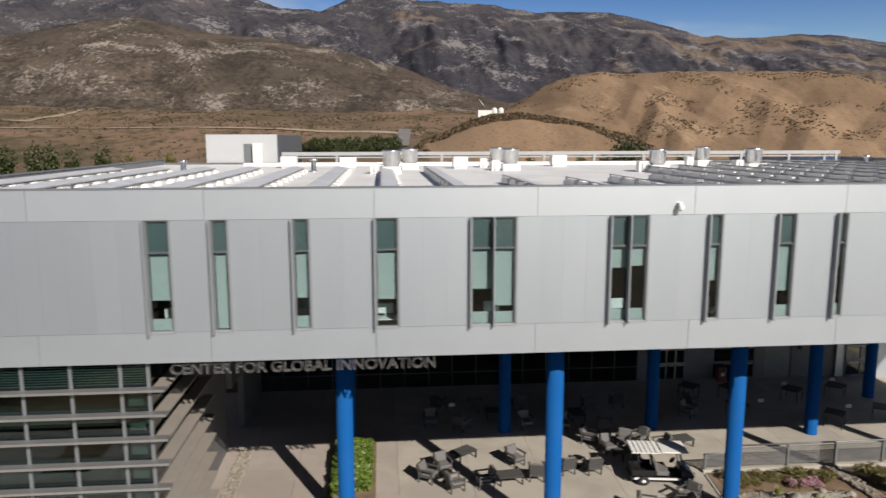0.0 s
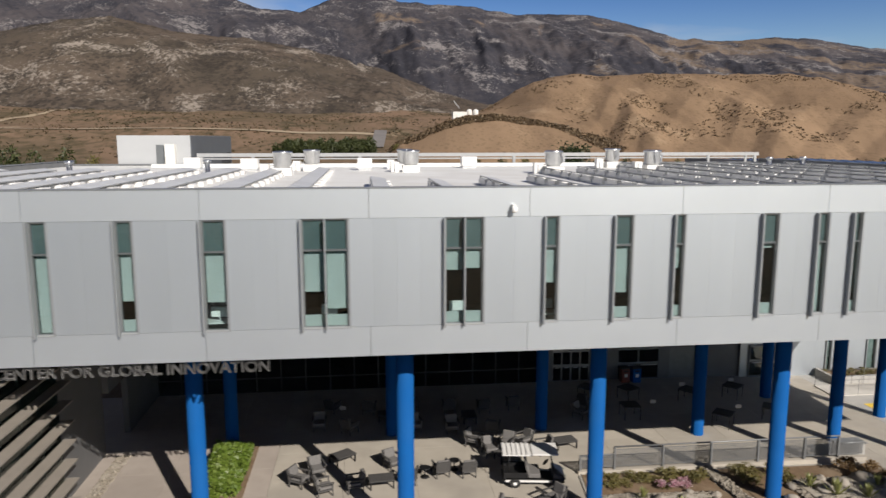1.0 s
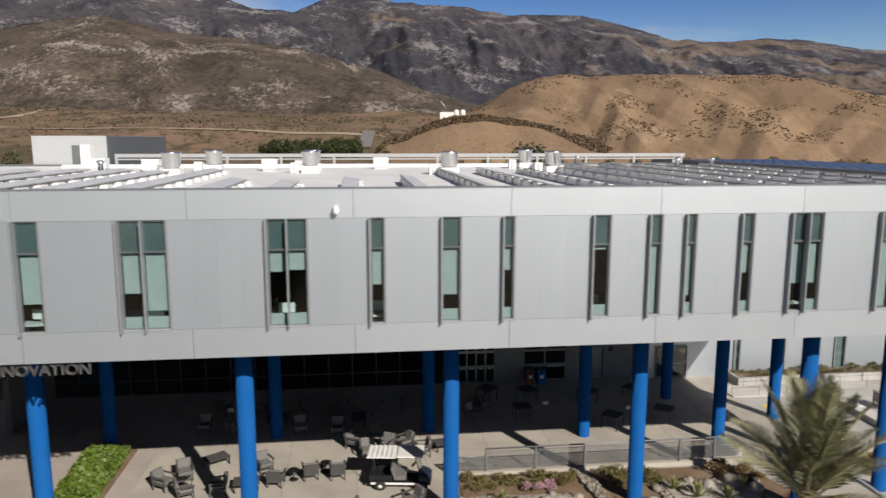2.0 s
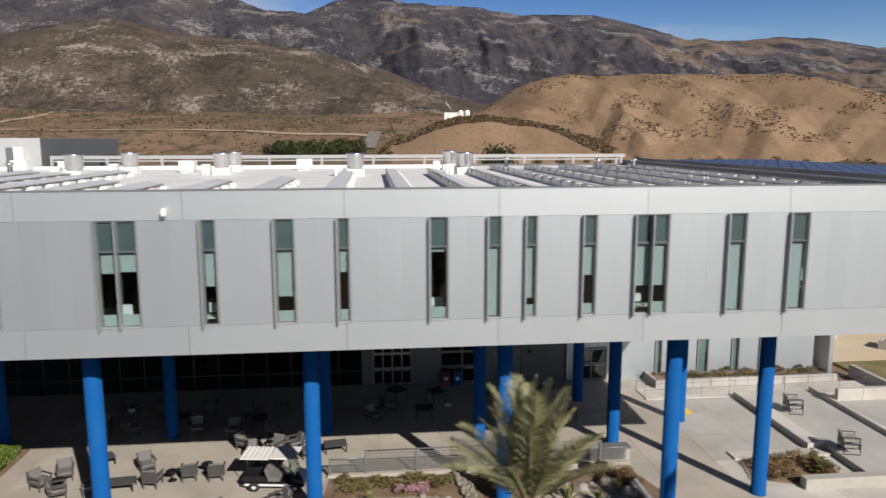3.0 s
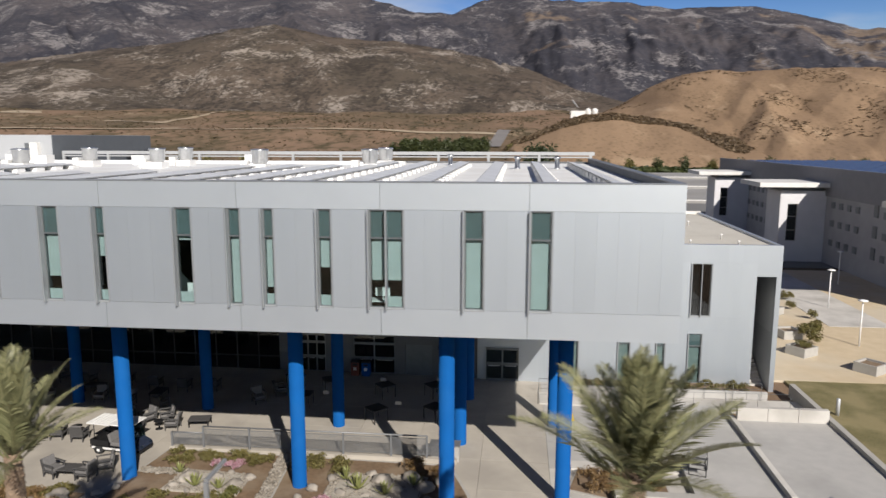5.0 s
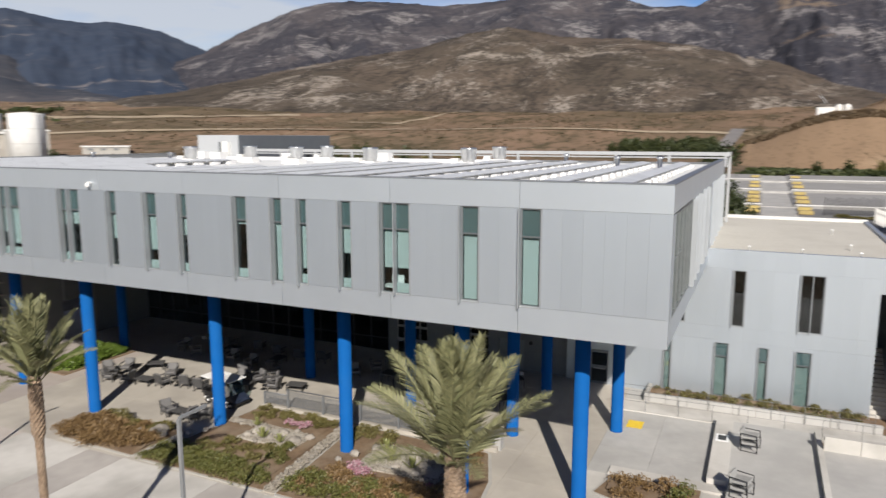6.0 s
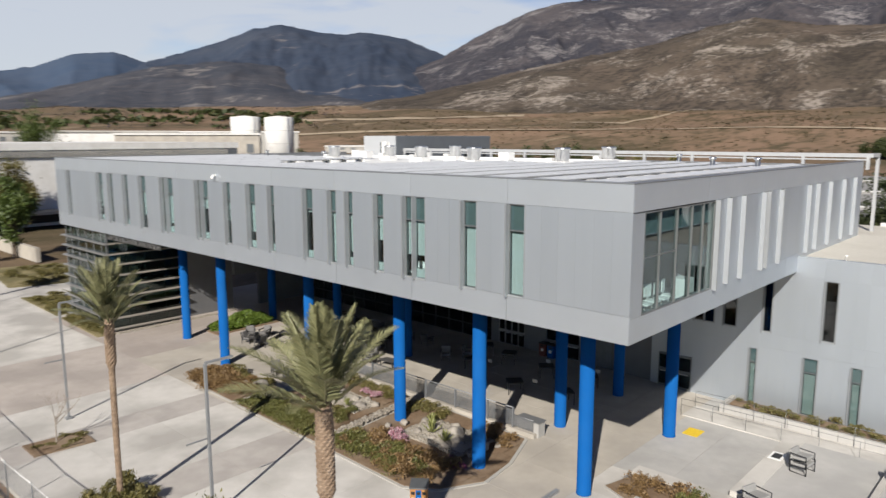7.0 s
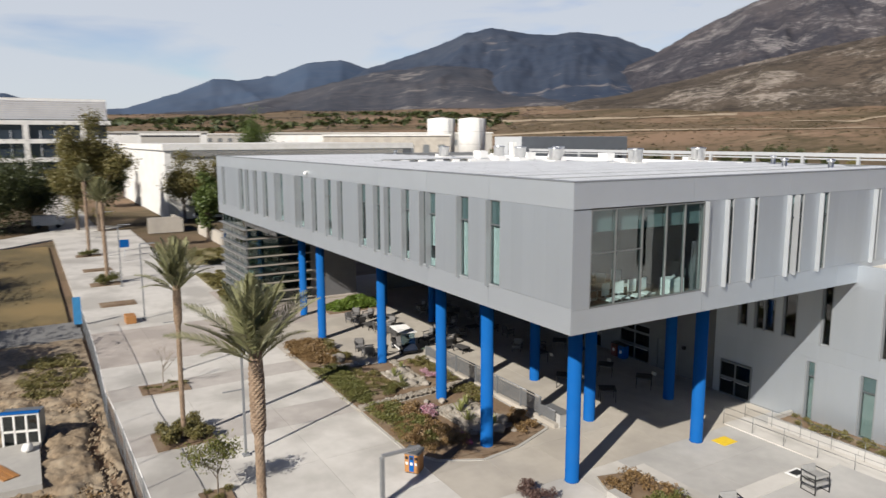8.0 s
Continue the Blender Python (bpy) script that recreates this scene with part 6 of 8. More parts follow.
def office_chair():
    t = thing("office_chair", None, "white swivel chair in the corner office", "chair", "corner office chairs")
    part("seat", box(-0.24, 0.24, -0.24, 0.24, 0.45, 0.52, bevel=0.03), M_CHAIRW, t)
    part("backrest", box(-0.22, 0.22, 0.2, 0.26, 0.6, 1.1, bevel=0.03), M_CHAIRW, t)
    part("stem", lathe([(0.03, 0.08), (0.03, 0.45)], 8), M_STEEL, t)
    part("back_stem", box(-0.03, 0.03, 0.2, 0.24, 0.5, 0.62), M_STEEL, t)
    for k in range(5):
        a = k * 2 * math.pi / 5
        part("foot", tube(((0, 0, 0.1), (0.3 * math.cos(a), 0.3 * math.sin(a), 0.03), 0.02)), M_STEEL, t)
    return t


oc = office_chair()
FZ = Z0 + 0.42
for x, y, a in ((-0.75, 2.6, 95), (-0.8, 3.3, 80), (-0.75, 4.0, 90), (-2.6, 2.2, 200), (-2.5, 3.6, 20), (-0.8, 4.7, 100), (-2.7, 4.9, 60), (-3.6, 3.0, 10), (-4.2, 4.4, 40)):
    copy_thing(oc, pose(x, y, FZ, 0, 0, a))
oc.matrix_world = pose(-1.2, 1.9, FZ, 0, 0, 190)
desk = thing("desk", pose(-1.9, 3.2, FZ), "white meeting table in the corner office", "table")
part("tabletop", box(-0.5, 0.5, -1.3, 1.3, 0.71, 0.745, bevel=0.008), M_CHAIRW, desk)
for x in (-0.42, 0.38):
    for y in (-1.2, 1.16):
        part("leg", box(x, x + 0.04, y, y + 0.04, 0, 0.71), M_STEEL, desk)
scr = thing("display_screen", pose(-1.4, 6.9, FZ), "dark display screen on a stand in the corner office", "screen")
part("panel", box(-0.45, 0.45, -0.03, 0.03, 0.95, 1.5, bevel=0.01), M_BLACK, scr)
part("stand", box((-0.03, 0.03, -0.02, 0.02, 0.0, 0.95), (-0.25, 0.25, -0.2, 0.2, 0, 0.03)), M_STEEL, scr)
cab = thing("cabinet", pose(-0.9, 6.2, FZ), "white low cabinet by the corner window", "cabinet")
part("carcass", box(-0.3, 0.3, -0.4, 0.4, 0.05, 0.95), M_CHAIRW, cab)
part("door", box(0.3, 0.315, -0.39, -0.005, 0.07, 0.93), M_CHAIRW, cab)
part("door", box(0.3, 0.315, 0.005, 0.39, 0.07, 0.93), M_CHAIRW, cab)


# desks and monitors behind the front windows
def window_desk():
    t = thing("desk", None, "white desk with a monitor behind a front window", "desk", "window desks")
    part("tabletop", box(-0.6, 0.6, -0.3, 0.35, 0.71, 0.745, bevel=0.006), M_CHAIRW, t)
    for x in (-0.56, 0.52):
        part("leg", box(x, x + 0.04, -0.28, 0.33, 0, 0.71), M_STEEL, t)
    mon = part("monitor", box(-0.27, 0.27, 0.06, 0.1, 0.86, 1.2, bevel=0.008), M_CHAIRW, t, "white-backed computer monitor")
    part("monitor_stand", box((-0.03, 0.03, 0.08, 0.11, 0.75, 0.9), (-0.12, 0.12, 0.0, 0.18, 0.745, 0.76)), M_STEEL, mon)
    part("paper_stack", box(0.33, 0.52, -0.2, 0.05, 0.745, 0.8), M_WHITE, t)
    return t


wd = window_desk()
for x in (-43.4, -36.5, -32.9, -28.6, -25.5, -17.9, -10.6):
    copy_thing(wd, pose(x, 0.72, FZ))
wd.matrix_world = pose(-49.7, 0.72, FZ)


# two litter bins by the doors under the overhang
def litter_bin(paint, label):
    t = thing("litter_bin", None, label, "bin", "door litter bins")
    part("body", box(-0.26, 0.26, -0.26, 0.26, 0.04, 0.9, bevel=0.03), paint, t)
    part("lid", box(-0.28, 0.28, -0.28, 0.28, 0.9, 1.0, bevel=0.03), M_BLACK, t)
    part("opening", box(-0.15, 0.15, -0.272, -0.262, 0.72, 0.84), M_BLACK, t)
    part("notice", box(-0.1, 0.1, -0.27, -0.262, 0.4, 0.6), M_WHITE, t)
    return t


litter_bin(mat("red_brown_paint", (0.169, 0.0385, 0.0231), rough=0.5), "red-brown litter bin beside the glass doors").matrix_world = pose(-15.75, 18.05, gz(-15.7))
litter_bin(M_BLUE, "blue recycling bin beside the glass doors").matrix_world = pose(-15.05, 18.0, gz(-15))


# ---------------------------------------------------------------- palms
def frond_mesh(length, droop, seed):
    """A feather leaf: a curved midrib with two rows of narrow leaflets."""
    r = random.Random(seed)
    verts, faces = [], []
    n = 96

    def rib(u):
        return Vector((length * (u - 0.16 * u * u), 0, length * (0.1 * u - droop * u ** 2.2)))

    for k in range(12):                               # midrib
        a, b = rib(k / 12), rib((k + 1) / 12)
        w0, w1 = 0.035 * (1 - k / 13), 0.035 * (1 - (k + 1) / 13)
        i = len(verts)
        verts += [a + Vector((0, -w0, 0)), a + Vector((0, w0, 0)), b + Vector((0, w1, 0)), b + Vector((0, -w1, 0)), a + Vector((0, 0, -w0)), b + Vector((0, 0, -w1))]
        faces += [(i, i + 1, i + 2, i + 3), (i, i + 3, i + 5, i + 4), (i + 1, i + 4, i + 5, i + 2)]
    for k in range(n):
        u = 0.13 + 0.86 * k / n
        p, t = rib(u), (rib(u + 0.01) - rib(u - 0.01)).normalized()
        size = length * (0.165 * math.sin(math.pi * min(1, 0.18 + 0.8 * u)) + 0.03) * r.uniform(0.85, 1.1)
        for s in (-1, 1):
            out = (t * r.uniform(0.75, 1.0) + Vector((0, s * r.uniform(0.75, 0.95), r.uniform(0.2, 0.45)))).normalized()
            tip = p + out * size + Vector((0, 0, -0.18 * size))
            mid = p + out * size * 0.5
            wv = t * 0.0085 * length / 2.4
            i = len(verts)
            verts += [p - wv * 0.7, p + wv * 0.7, mid + wv, tip, mid - wv]
            faces.append((i, i + 1, i + 2, i + 3, i + 4))
    me = bpy.data.meshes.new("frond")
    me.from_pydata(verts, [], faces)
    me.materials.append(L_PALM)
    return me


def palm(x, y, top, length, r_low, r_high, neck, seed, label, fronds=32):
    """A date palm: ringed trunk, thicker neck of old leaf bases, feather crown."""
    t = thing("palm_tree", pose(x, y, gz(x)), label, "palm tree", "date palms")
    r = random.Random(seed)
    bm, rings = bmesh.new(), []
    sides, levels, scar = 18, int(top / 0.045), 0.18
    lean = (r.uniform(-0.1, 0.1), r.uniform(-0.1, 0.1))
    for k in range(levels + 1):
        z = top * k / levels
        f = max(0.0, min(1.0, (z - (top - neck)) / 0.3))
        rad = r_low * (1.12 - 0.12 * min(1, z)) * (1 - f) + r_high * f
        if f >= 1:
            rad *= 1 - 0.22 * max(0, (z - (top - neck * 0.35)) / (neck * 0.35))
        ring = []
        for j in range(sides):                        # old leaf bases overlap like scales, each standing out at its top
            a = 2 * math.pi * j / sides
            lift = ((z / scar + 0.5 * (j % 2)) % 1.0 - 0.5) * (0.055 if f > 0.5 else 0.028) + 0.014 * noise.noise((j * 0.8, k * 0.35, seed))
            ring.append(bm.verts.new(((rad + lift) * math.cos(a) + lean[0] * (z / top) ** 2, (rad + lift) * math.sin(a) + lean[1] * (z / top) ** 2, z)))
        rings.append(ring)
    for lo, hi in zip(rings, rings[1:]):
        for j in range(sides):
            bm.faces.new((lo[j], lo[(j + 1) % sides], hi[(j + 1) % sides], hi[j]))
    bm.faces.new(rings[-1])
    part("trunk", bm, M_BARK, t)
    kinds = [frond_mesh(length * r.uniform(0.9, 1.1), d, seed + k) for k, d in enumerate((0.04, 0.09, 0.16, 0.28, 0.13, 0.22))]
    for k in range(fronds):
        u = k / fronds
        pitch = 88 - 58 * u ** 1.1 + r.uniform(-8, 8)
        d = kinds[(0 if u < 0.3 else 1 if u < 0.5 else 2 if u < 0.75 else 3) if k % 2 else (4 if u < 0.6 else 5)]
        f = part("frond", d, None, t)
        f.matrix_local = pose(lean[0], lean[1], top - 0.15 - 0.4 * u, 0, 0, k * 137.5 + r.uniform(-10, 10)) @ pose(0.06, 0, 0, r.uniform(-25, 25), -pitch, 0)
    return t


palm(-3.15, -10.55, 8.45, 3.2, 0.155, 0.245, 3.0, 3, "date palm with grey-green fronds and rough brown trunk by the promenade")
palm(-16.95, -10.57, 8.15, 2.6, 0.12, 0.2, 2.3, 8, "slim date palm with ringed trunk in a paved pit")
palm(-61.7, -9.7, 9.0, 2.6, 0.2, 0.27, 1.8, 15, "distant date palm in the walkway", 40)
palm(-83.0, -9.8, 10.0, 2.6, 0.2, 0.27, 1.8, 21, "distant date palm at the end of the walkway", 40)


# ---------------------------------------------------------------- other trees
def tree(name, height, crown, material, label, seed, leaves=2600, leaf=0.22, trunk=0.16, group="", low=0.25, narrow=1.0, bark=None):
    """A tree: tapered trunk, forking limbs, a crown of leaves set in uneven clumps along the limbs."""
    t = thing(name, None, label, "tree", group)
    r = random.Random(seed)
    bm, tips = bmesh.new(), []

    def limb(p, d, length, rad, depth):
        q = p + d * length
        add_tube(bm, p, q, rad, rad * 0.62, 7 if depth < 2 else 5, cap=False)
        if depth >= 2:
            tips.append((p + q) / 2)
        if depth == 3:
            tips.append(q)
            return
        for _ in range(3 if depth else 5):
            a, e = r.uniform(0, 2 * math.pi), r.uniform(0.35, 1.0)
            nd = (d * math.cos(e) + Vector((math.cos(a) * narrow, math.sin(a) * narrow, 0.25)) * math.sin(e)).normalized()
            limb(p + d * length * r.uniform(0.65, 1.0), nd, length * r.uniform(0.5, 0.8), rad * 0.55, depth + 1)

    limb(Vector((0, 0, 0)), Vector((r.uniform(-0.04, 0.04), r.uniform(-0.04, 0.04), 1)).normalized(), height * (low + 0.18), trunk, 0)
    part("trunk", bm, bark or M_BARK2, t)
    verts, faces = [], []
    box_h = height * (1 - low)
    extra = [Vector((r.gauss(0, 0.42) * crown * narrow, r.gauss(0, 0.42) * crown * narrow, height * low + box_h * r.random() ** 0.8)) for _ in range(26)]
    extra = [p for p in extra if (math.hypot(p.x, p.y) / (crown * narrow + 0.01)) ** 2 + ((p.z - height * low - box_h * 0.5) / (box_h * 0.55)) ** 2 < 1.1]
    centres = [p for p in tips if p.z < height] + extra
    for _ in range(leaves):
        c = centres[r.randrange(len(centres))]
        s = crown * 0.23
        p = c + Vector((r.gauss(0, s), r.gauss(0, s), r.gauss(0, s * 0.8)))
        m = Euler((r.uniform(-1.2, 1.2), r.uniform(-1.2, 1.2), r.uniform(0, 6.3))).to_matrix()
        k, i = leaf * r.uniform(0.6, 1.2), len(verts)
        for u, v, w in ((-0.3, 0, 0), (0, -0.55, 0.08), (0.3, 0, 0), (0, 0.6, -0.1)):
            verts.append(p + m @ Vector((u * k * 1.2, v * k * 1.4, w * k)))
        faces.append((i, i + 1, i + 2, i + 3))
    if leaves:
        me = bpy.data.meshes.new("crown")
        me.from_pydata(verts, [], faces)
        me.materials.append(material)
        part("crown", me, None, t)
    return t


tr = tree("young_tree", 2.9, 0.85, L_SHRUB, "young olive-green tree in a paved pit", 5, 1700, 0.11, 0.045, low=0.3)
tr.matrix_world = pose(-10.1, -10.5, gz(-10)) @ Matrix.Scale(0.9, 4)
tr = tree("bare_tree", 3.0, 0.8, L_DRY, "leafless young tree with thin pale twigs", 6, 0, 0.1, 0.04, low=0.3, bark=mat("pale_bark", (0.308, 0.269, 0.231), (0.231, 0.193, 0.154), 9, 0.9))
tr.matrix_world = pose(-25.3, -10.2, gz(-25))
W_TREES = [(-90.5, 7.0, 10.6, 1.95, L_CONIFER, 0.6, "dense narrow green tree beyond the glazed hall"), (-112, -6, 19, 3.6, L_OLIVE, 0.62, "tall eucalyptus with thin olive foliage"),
           (-124, -4.5, 14.5, 3.2, L_DARK, 0.8, "dark tree near the white block"), (-117, -21, 12, 7.0, L_DARK, 1.0, "broad dark tree beyond the lawn"),
           (-119, -28, 14, 7.5, L_OLIVE, 1.0, "broad olive tree beyond the lawn"), (-128, -15.5, 11, 7.0, L_DARK, 1.0, "dark shade tree beyond the lawn"),
           (-118.5, 9.0, 13, 3.0, L_OLIVE, 0.8, "thin tree before the white wall"), (-118, 12.4, 12.5, 3.0, L_OLIVE, 0.8, "half-bare tree before the white wall"),
           (-115, -9, 15, 3.2, L_OLIVE, 0.7, "tall eucalyptus with thin olive foliage"), (-131, -22, 14, 7.5, L_DARK, 1.0, "brown shade tree beyond the lawn"),
           # the next five are unseen, added for the dappled shade they throw
           (-32, -31.5, 12, 5.0, L_OLIVE, 1.0, "broad olive tree beside the dug-up ground"), (-40, -32, 10.5, 4.8, L_OLIVE, 1.0, "olive tree south of the service road"), (-54, -33, 10, 4.5, L_OLIVE, 1.0, "olive tree on the dry lawn"),
           (-62, -35, 11, 4.5, L_OLIVE, 1.0, "olive tree on the dry lawn"), (-73, -35, 11, 4.8, L_DARK, 1.0, "dark tree on the dry lawn"),
           (-227, 54, 26, 6.0, L_CONIFER, 0.6, "tall dark pine behind the white block"),
           (-62, -29, 7, 3.5, L_OLIVE, 1.0, "olive tree on the lawn"), (-118.5, 16, 11.5, 2.6, L_OLIVE, 0.8, "thin tree before the white wall")]
for k, (x, y, h, c, m, nar, lab) in enumerate(W_TREES):
    tree("tree", h, c, m, lab, 40 + k, 9000 if "wall" in lab else 22000 if "lawn" in lab or "eucalyptus" in lab else 13000, 0.3, 0.2 + 0.01 * h, "campus trees", 0.16, nar).matrix_world = pose(x, y, -0.1)


def at(yaw, r, lift=0.0):
    x, y = HUB.x - r * math.sin(radians(yaw)), HUB.y + r * math.cos(radians(yaw))
    return x, y, ground_height(x, y) + lift


far_tree = tree("field_tree", 7.5, 2.9, L_DARK, "small dark round tree on the plain", 70, 1500, 0.75, 0.22, "field trees", 0.1)
far_tree_b = tree("field_tree", 6.5, 2.4, L_OLIVE, "small olive tree on the plain", 71, 1400, 0.7, 0.2, "field trees", 0.1)
spots = []
r7 = random.Random(5)
for k in range(150):                                  # a grove
    spots.append((r7.uniform(1.7, 8.6), r7.uniform(430, 475), r7.uniform(0.75, 1.25)))
for w in (28.9, 26.4, 24.2, 22.1, 20.2, 25.2, 31.5, 34, 36.5, 39, 19, 16, 13):
    spots.append((w + 4.5, r7.uniform(210, 235), r7.uniform(0.55, 0.9)))
for w in np.linspace(-6, -38, 17):
    spots.append((w, r7.uniform(335, 350), r7.uniform(0.75, 1.1)))
for w in (47, 49.5, 53, 58, 61, 63.5, 66, 71, 74, 76, 80, 84):
    spots.append((w, r7.uniform(170, 330), r7.uniform(0.7, 1.5)))
for k in range(46):                                   # trees among the sheds to the west
    spots.append((r7.uniform(52, 94), r7.uniform(270, 560), r7.uniform(0.6, 1.3)))
spots += [(69.5, 240, 1.9), (43.6, 190, 1.3), (44.4, 196, 1.1), (39, 330, 1.0), (38.3, 335, 1.2), (37.4, 330, 1.1), (-9.5, 78, 0.9), (-7, 74, 1.0), (-4, 80, 0.8), (73, 120, 1.4), (82.5, 150, 1.6)]
for k, (w, d, s) in enumerate(spots):
    src = far_tree if k % 3 or k < 150 else far_tree_b
    copy_thing(src, pose(*at(w, d, -0.1), 0, 0, 53 * k) @ Matrix.Diagonal((s, s, s * (0.85 + 0.3 * ((k * 7) % 5) / 5), 1)))
for w in (18.9, 20.6, 22.7, 24.1, 25.0, 26.6, 28.3, 16.2, 31.0):
    x, y = -36.5 - 290 * math.sin(radians(w)), -22 + 290 * math.cos(radians(w))
    s = r7.uniform(1.2, 1.6)
    copy_thing(far_tree if w > 20 else far_tree_b, pose(x, y, ground_height(x, y) - 0.1, 0, 0, 70 * w) @ Matrix.Diagonal((s * 0.7, s * 0.7, s, 1)))
far_tree.matrix_world = pose(*at(9.2, 452, -0.1))
far_tree_b.matrix_world = pose(*at(-0.2, 455, -0.1))

# brush scattered over the plain and the lower slopes
def brush_cover(name, label, material, count, yaw0, yaw1, r0, r1, size, seed, on=None):
    r = random.Random(seed)
    verts, faces = [], []
    for _ in range(count):
        w, d = r.uniform(yaw0, yaw1), r0 + (r1 - r0) * math.sqrt(r.random())
        x, y, z = at(w, d)
        if noise.noise((x * 0.012, y * 0.012, seed)) < -0.1:
            continue
        s = size * r.uniform(0.5, 1.4)
        for _ in range(7):
            p = Vector((x + r.gauss(0, s * 0.4), y + r.gauss(0, s * 0.4), z + s * r.uniform(0.05, 0.55)))
            m = Euler((r.uniform(-1, 1), r.uniform(-1, 1), r.uniform(0, 6.3))).to_matrix()
            i = len(verts)
            for u, v in ((-0.5, 0), (0, -0.5), (0.5, 0), (0, 0.5)):
                verts.append(p + m @ Vector((u * s * 0.9, v * s * 0.9, 0)))
            faces.append((i, i + 1, i + 2, i + 3))
    me = bpy.data.meshes.new(name)
    me.from_pydata(verts, [], faces)
    me.materials.append(material)
    return tagged(new(name, me), label, "brush", kind="stuff")


brush_cover("sagebrush", "grey-brown sagebrush scattered over the plain", L_BRUSH, 5200, -40, 58, 330, 900, 1.1, 3)
brush_cover("dry_scrub", "dry brown scrub scattered over the plain", L_SCRUB, 4200, -40, 58, 300, 850, 1.0, 4)


def slope_brush(name, label, material, hill_object, rows, count, size, seed, low, edge, patch):
    """Clumps growing on a hillside, thick from the height `low` (0 foot, 1 crest) upwards, in patches elsewhere."""
    r = random.Random(seed)
    co = [v.co for v in hill_object.data.vertices]
    m = rows + 4
    columns = len(co) // m
    verts, faces, left = [], [], count
    for _ in range(count * 12):
        i, j = r.randrange(columns - 1), r.randrange(m - 5)
        a, b, c = co[i * m + j], co[i * m + j + 1], co[(i + 1) * m + j]
        p0 = a + (b - a) * r.random() + (c - a) * r.random()
        u = j / rows + edge * noise.noise((p0.x * 0.03, p0.y * 0.03, seed))
        q = noise.fractal((p0.x * 0.02, p0.y * 0.02, seed + 4), 0.9, 2.1, 4)
        if u < low and q < patch:
            continue
        s = size * r.uniform(0.45, 1.35)
        for _ in range(7):
            p = p0 + Vector((r.gauss(0, s * 0.42), r.gauss(0, s * 0.42), s * r.uniform(0.0, 0.55)))
            e = Euler((r.uniform(-1, 1), r.uniform(-1, 1), r.uniform(0, 6.3))).to_matrix()
            k = len(verts)
            for x, y in ((-0.5, 0), (0, -0.5), (0.5, 0), (0, 0.5)):
                verts.append(p + e @ Vector((x * s * 0.9, y * s * 0.9, 0)))
            faces.append((k, k + 1, k + 2, k + 3))
        left -= 1
        if not left:
            break
    me = bpy.data.meshes.new(name)
    me.from_pydata(verts, [], faces)
    me.materials.append(material)
    return tagged(new(name, me), label, "brush", kind="stuff")


slope_brush("knoll_brush", "dark brown brush capping the golden knoll", L_HILLBRUSH, golden_knoll, 40, 4200, 1.3, 31, 0.76, 0.4, 0.6)
slope_brush("hillside_brush", "dark brush in patches on the golden hill", L_HILLBRUSH, golden_hill, 64, 3200, 0.95, 32, 0.9, 0.45, 0.23)
brush_cover("dark_scrub", "dark purple-brown scrub and orchards on the plain to the west", L_HEATH, 5000, 50, 104, 520, 1250, 1.4, 12)


# ---------------------------------------------------------------- lamps, bin, fence
M_LAMPGREY = mat("lamp_grey_paint", (0.26, 0.265, 0.27), (0.22, 0.225, 0.23), 6.0, 0.5, 0.3)


def street_lamp():
    t = thing("street_lamp", None, "slim grey promenade lamp with a flat arm head", "street lamp", "promenade lamps")
    part("pole", box(-0.055, 0.055, -0.055, 0.055, 0.1, 6.35, bevel=0.008), M_LAMPGREY, t)
    part("base", box(-0.16, 0.16, -0.16, 0.16, 0, 0.1, bevel=0.01), M_LAMPGREY, t)
    arm = part("arm", box(-0.05, 0.05, 0.0, 1.2, 6.35, 6.43, bevel=0.008), M_LAMPGREY, t)
    part("lamp_lens", box(-0.04, 0.04, 0.6, 1.15, 6.335, 6.35), M_CARTWHITE, arm)
    part("banner_arm", box(-0.025, 0.025, -0.95, -0.055, 3.3, 3.35), M_LAMPGREY, t)
    return t


lamp = street_lamp()
for x in (2.1, -28.2, -44.0, -59.5, -75):
    copy_thing(lamp, pose(x, -8.6, gz(x)))
lamp.matrix_world = pose(-13.45, -8.4, gz(-13))

bin_ = thing("recycling_bin", pose(-7.95, -2.2, gz(-8), 0, 0, 38) @ Matrix.Scale(0.82, 4), "orange wood and blue recycling bin with a sloped dark grey lid", "bin")
part("body", box(-0.42, 0.42, -0.36, 0.36, 0.06, 1.12), M_WOODORANGE, bin_)
lid = bmesh.new()
add_box(lid, -0.46, 0.46, -0.4, 0.4, 1.12, 1.2)
for v in lid.verts:
    if v.co.y > 0 and v.co.z > 1.15:
        v.co.z += 0.12
part("lid", lid, M_MULLION, bin_)
part("blue_panel", box(-0.14, 0.14, -0.375, -0.361, 0.12, 1.06), M_BLUE, bin_, "blue recycling panel")
for x in (-0.28, 0.0, 0.28):
    part("opening", box(x - 0.09, x + 0.09, -0.385, -0.376, 0.82, 0.98), M_BLACK, bin_)
for x in (-0.28, 0.0, 0.28):
    part("notice", box(x - 0.07, x + 0.07, -0.384, -0.376, 0.5, 0.66), M_WHITE, bin_)
part("plinth", box(-0.38, 0.38, -0.32, 0.32, 0, 0.06), M_BLACK, bin_)

fence = thing("chain_link_fence", None, "temporary chain-link fence round the dug-up ground", "fence")
FX = np.linspace(-42, -4, 15)


def fence_y(x):
    """The fence wanders a little."""
    return float(np.interp(x, (-42, -31, -26.2, -22.2, -19, -17.3, -13, -9, -4), (-13.4, -13.45, -13.55, -13.7, -13.74, -13.56, -13.52, -13.45, -13.4)))


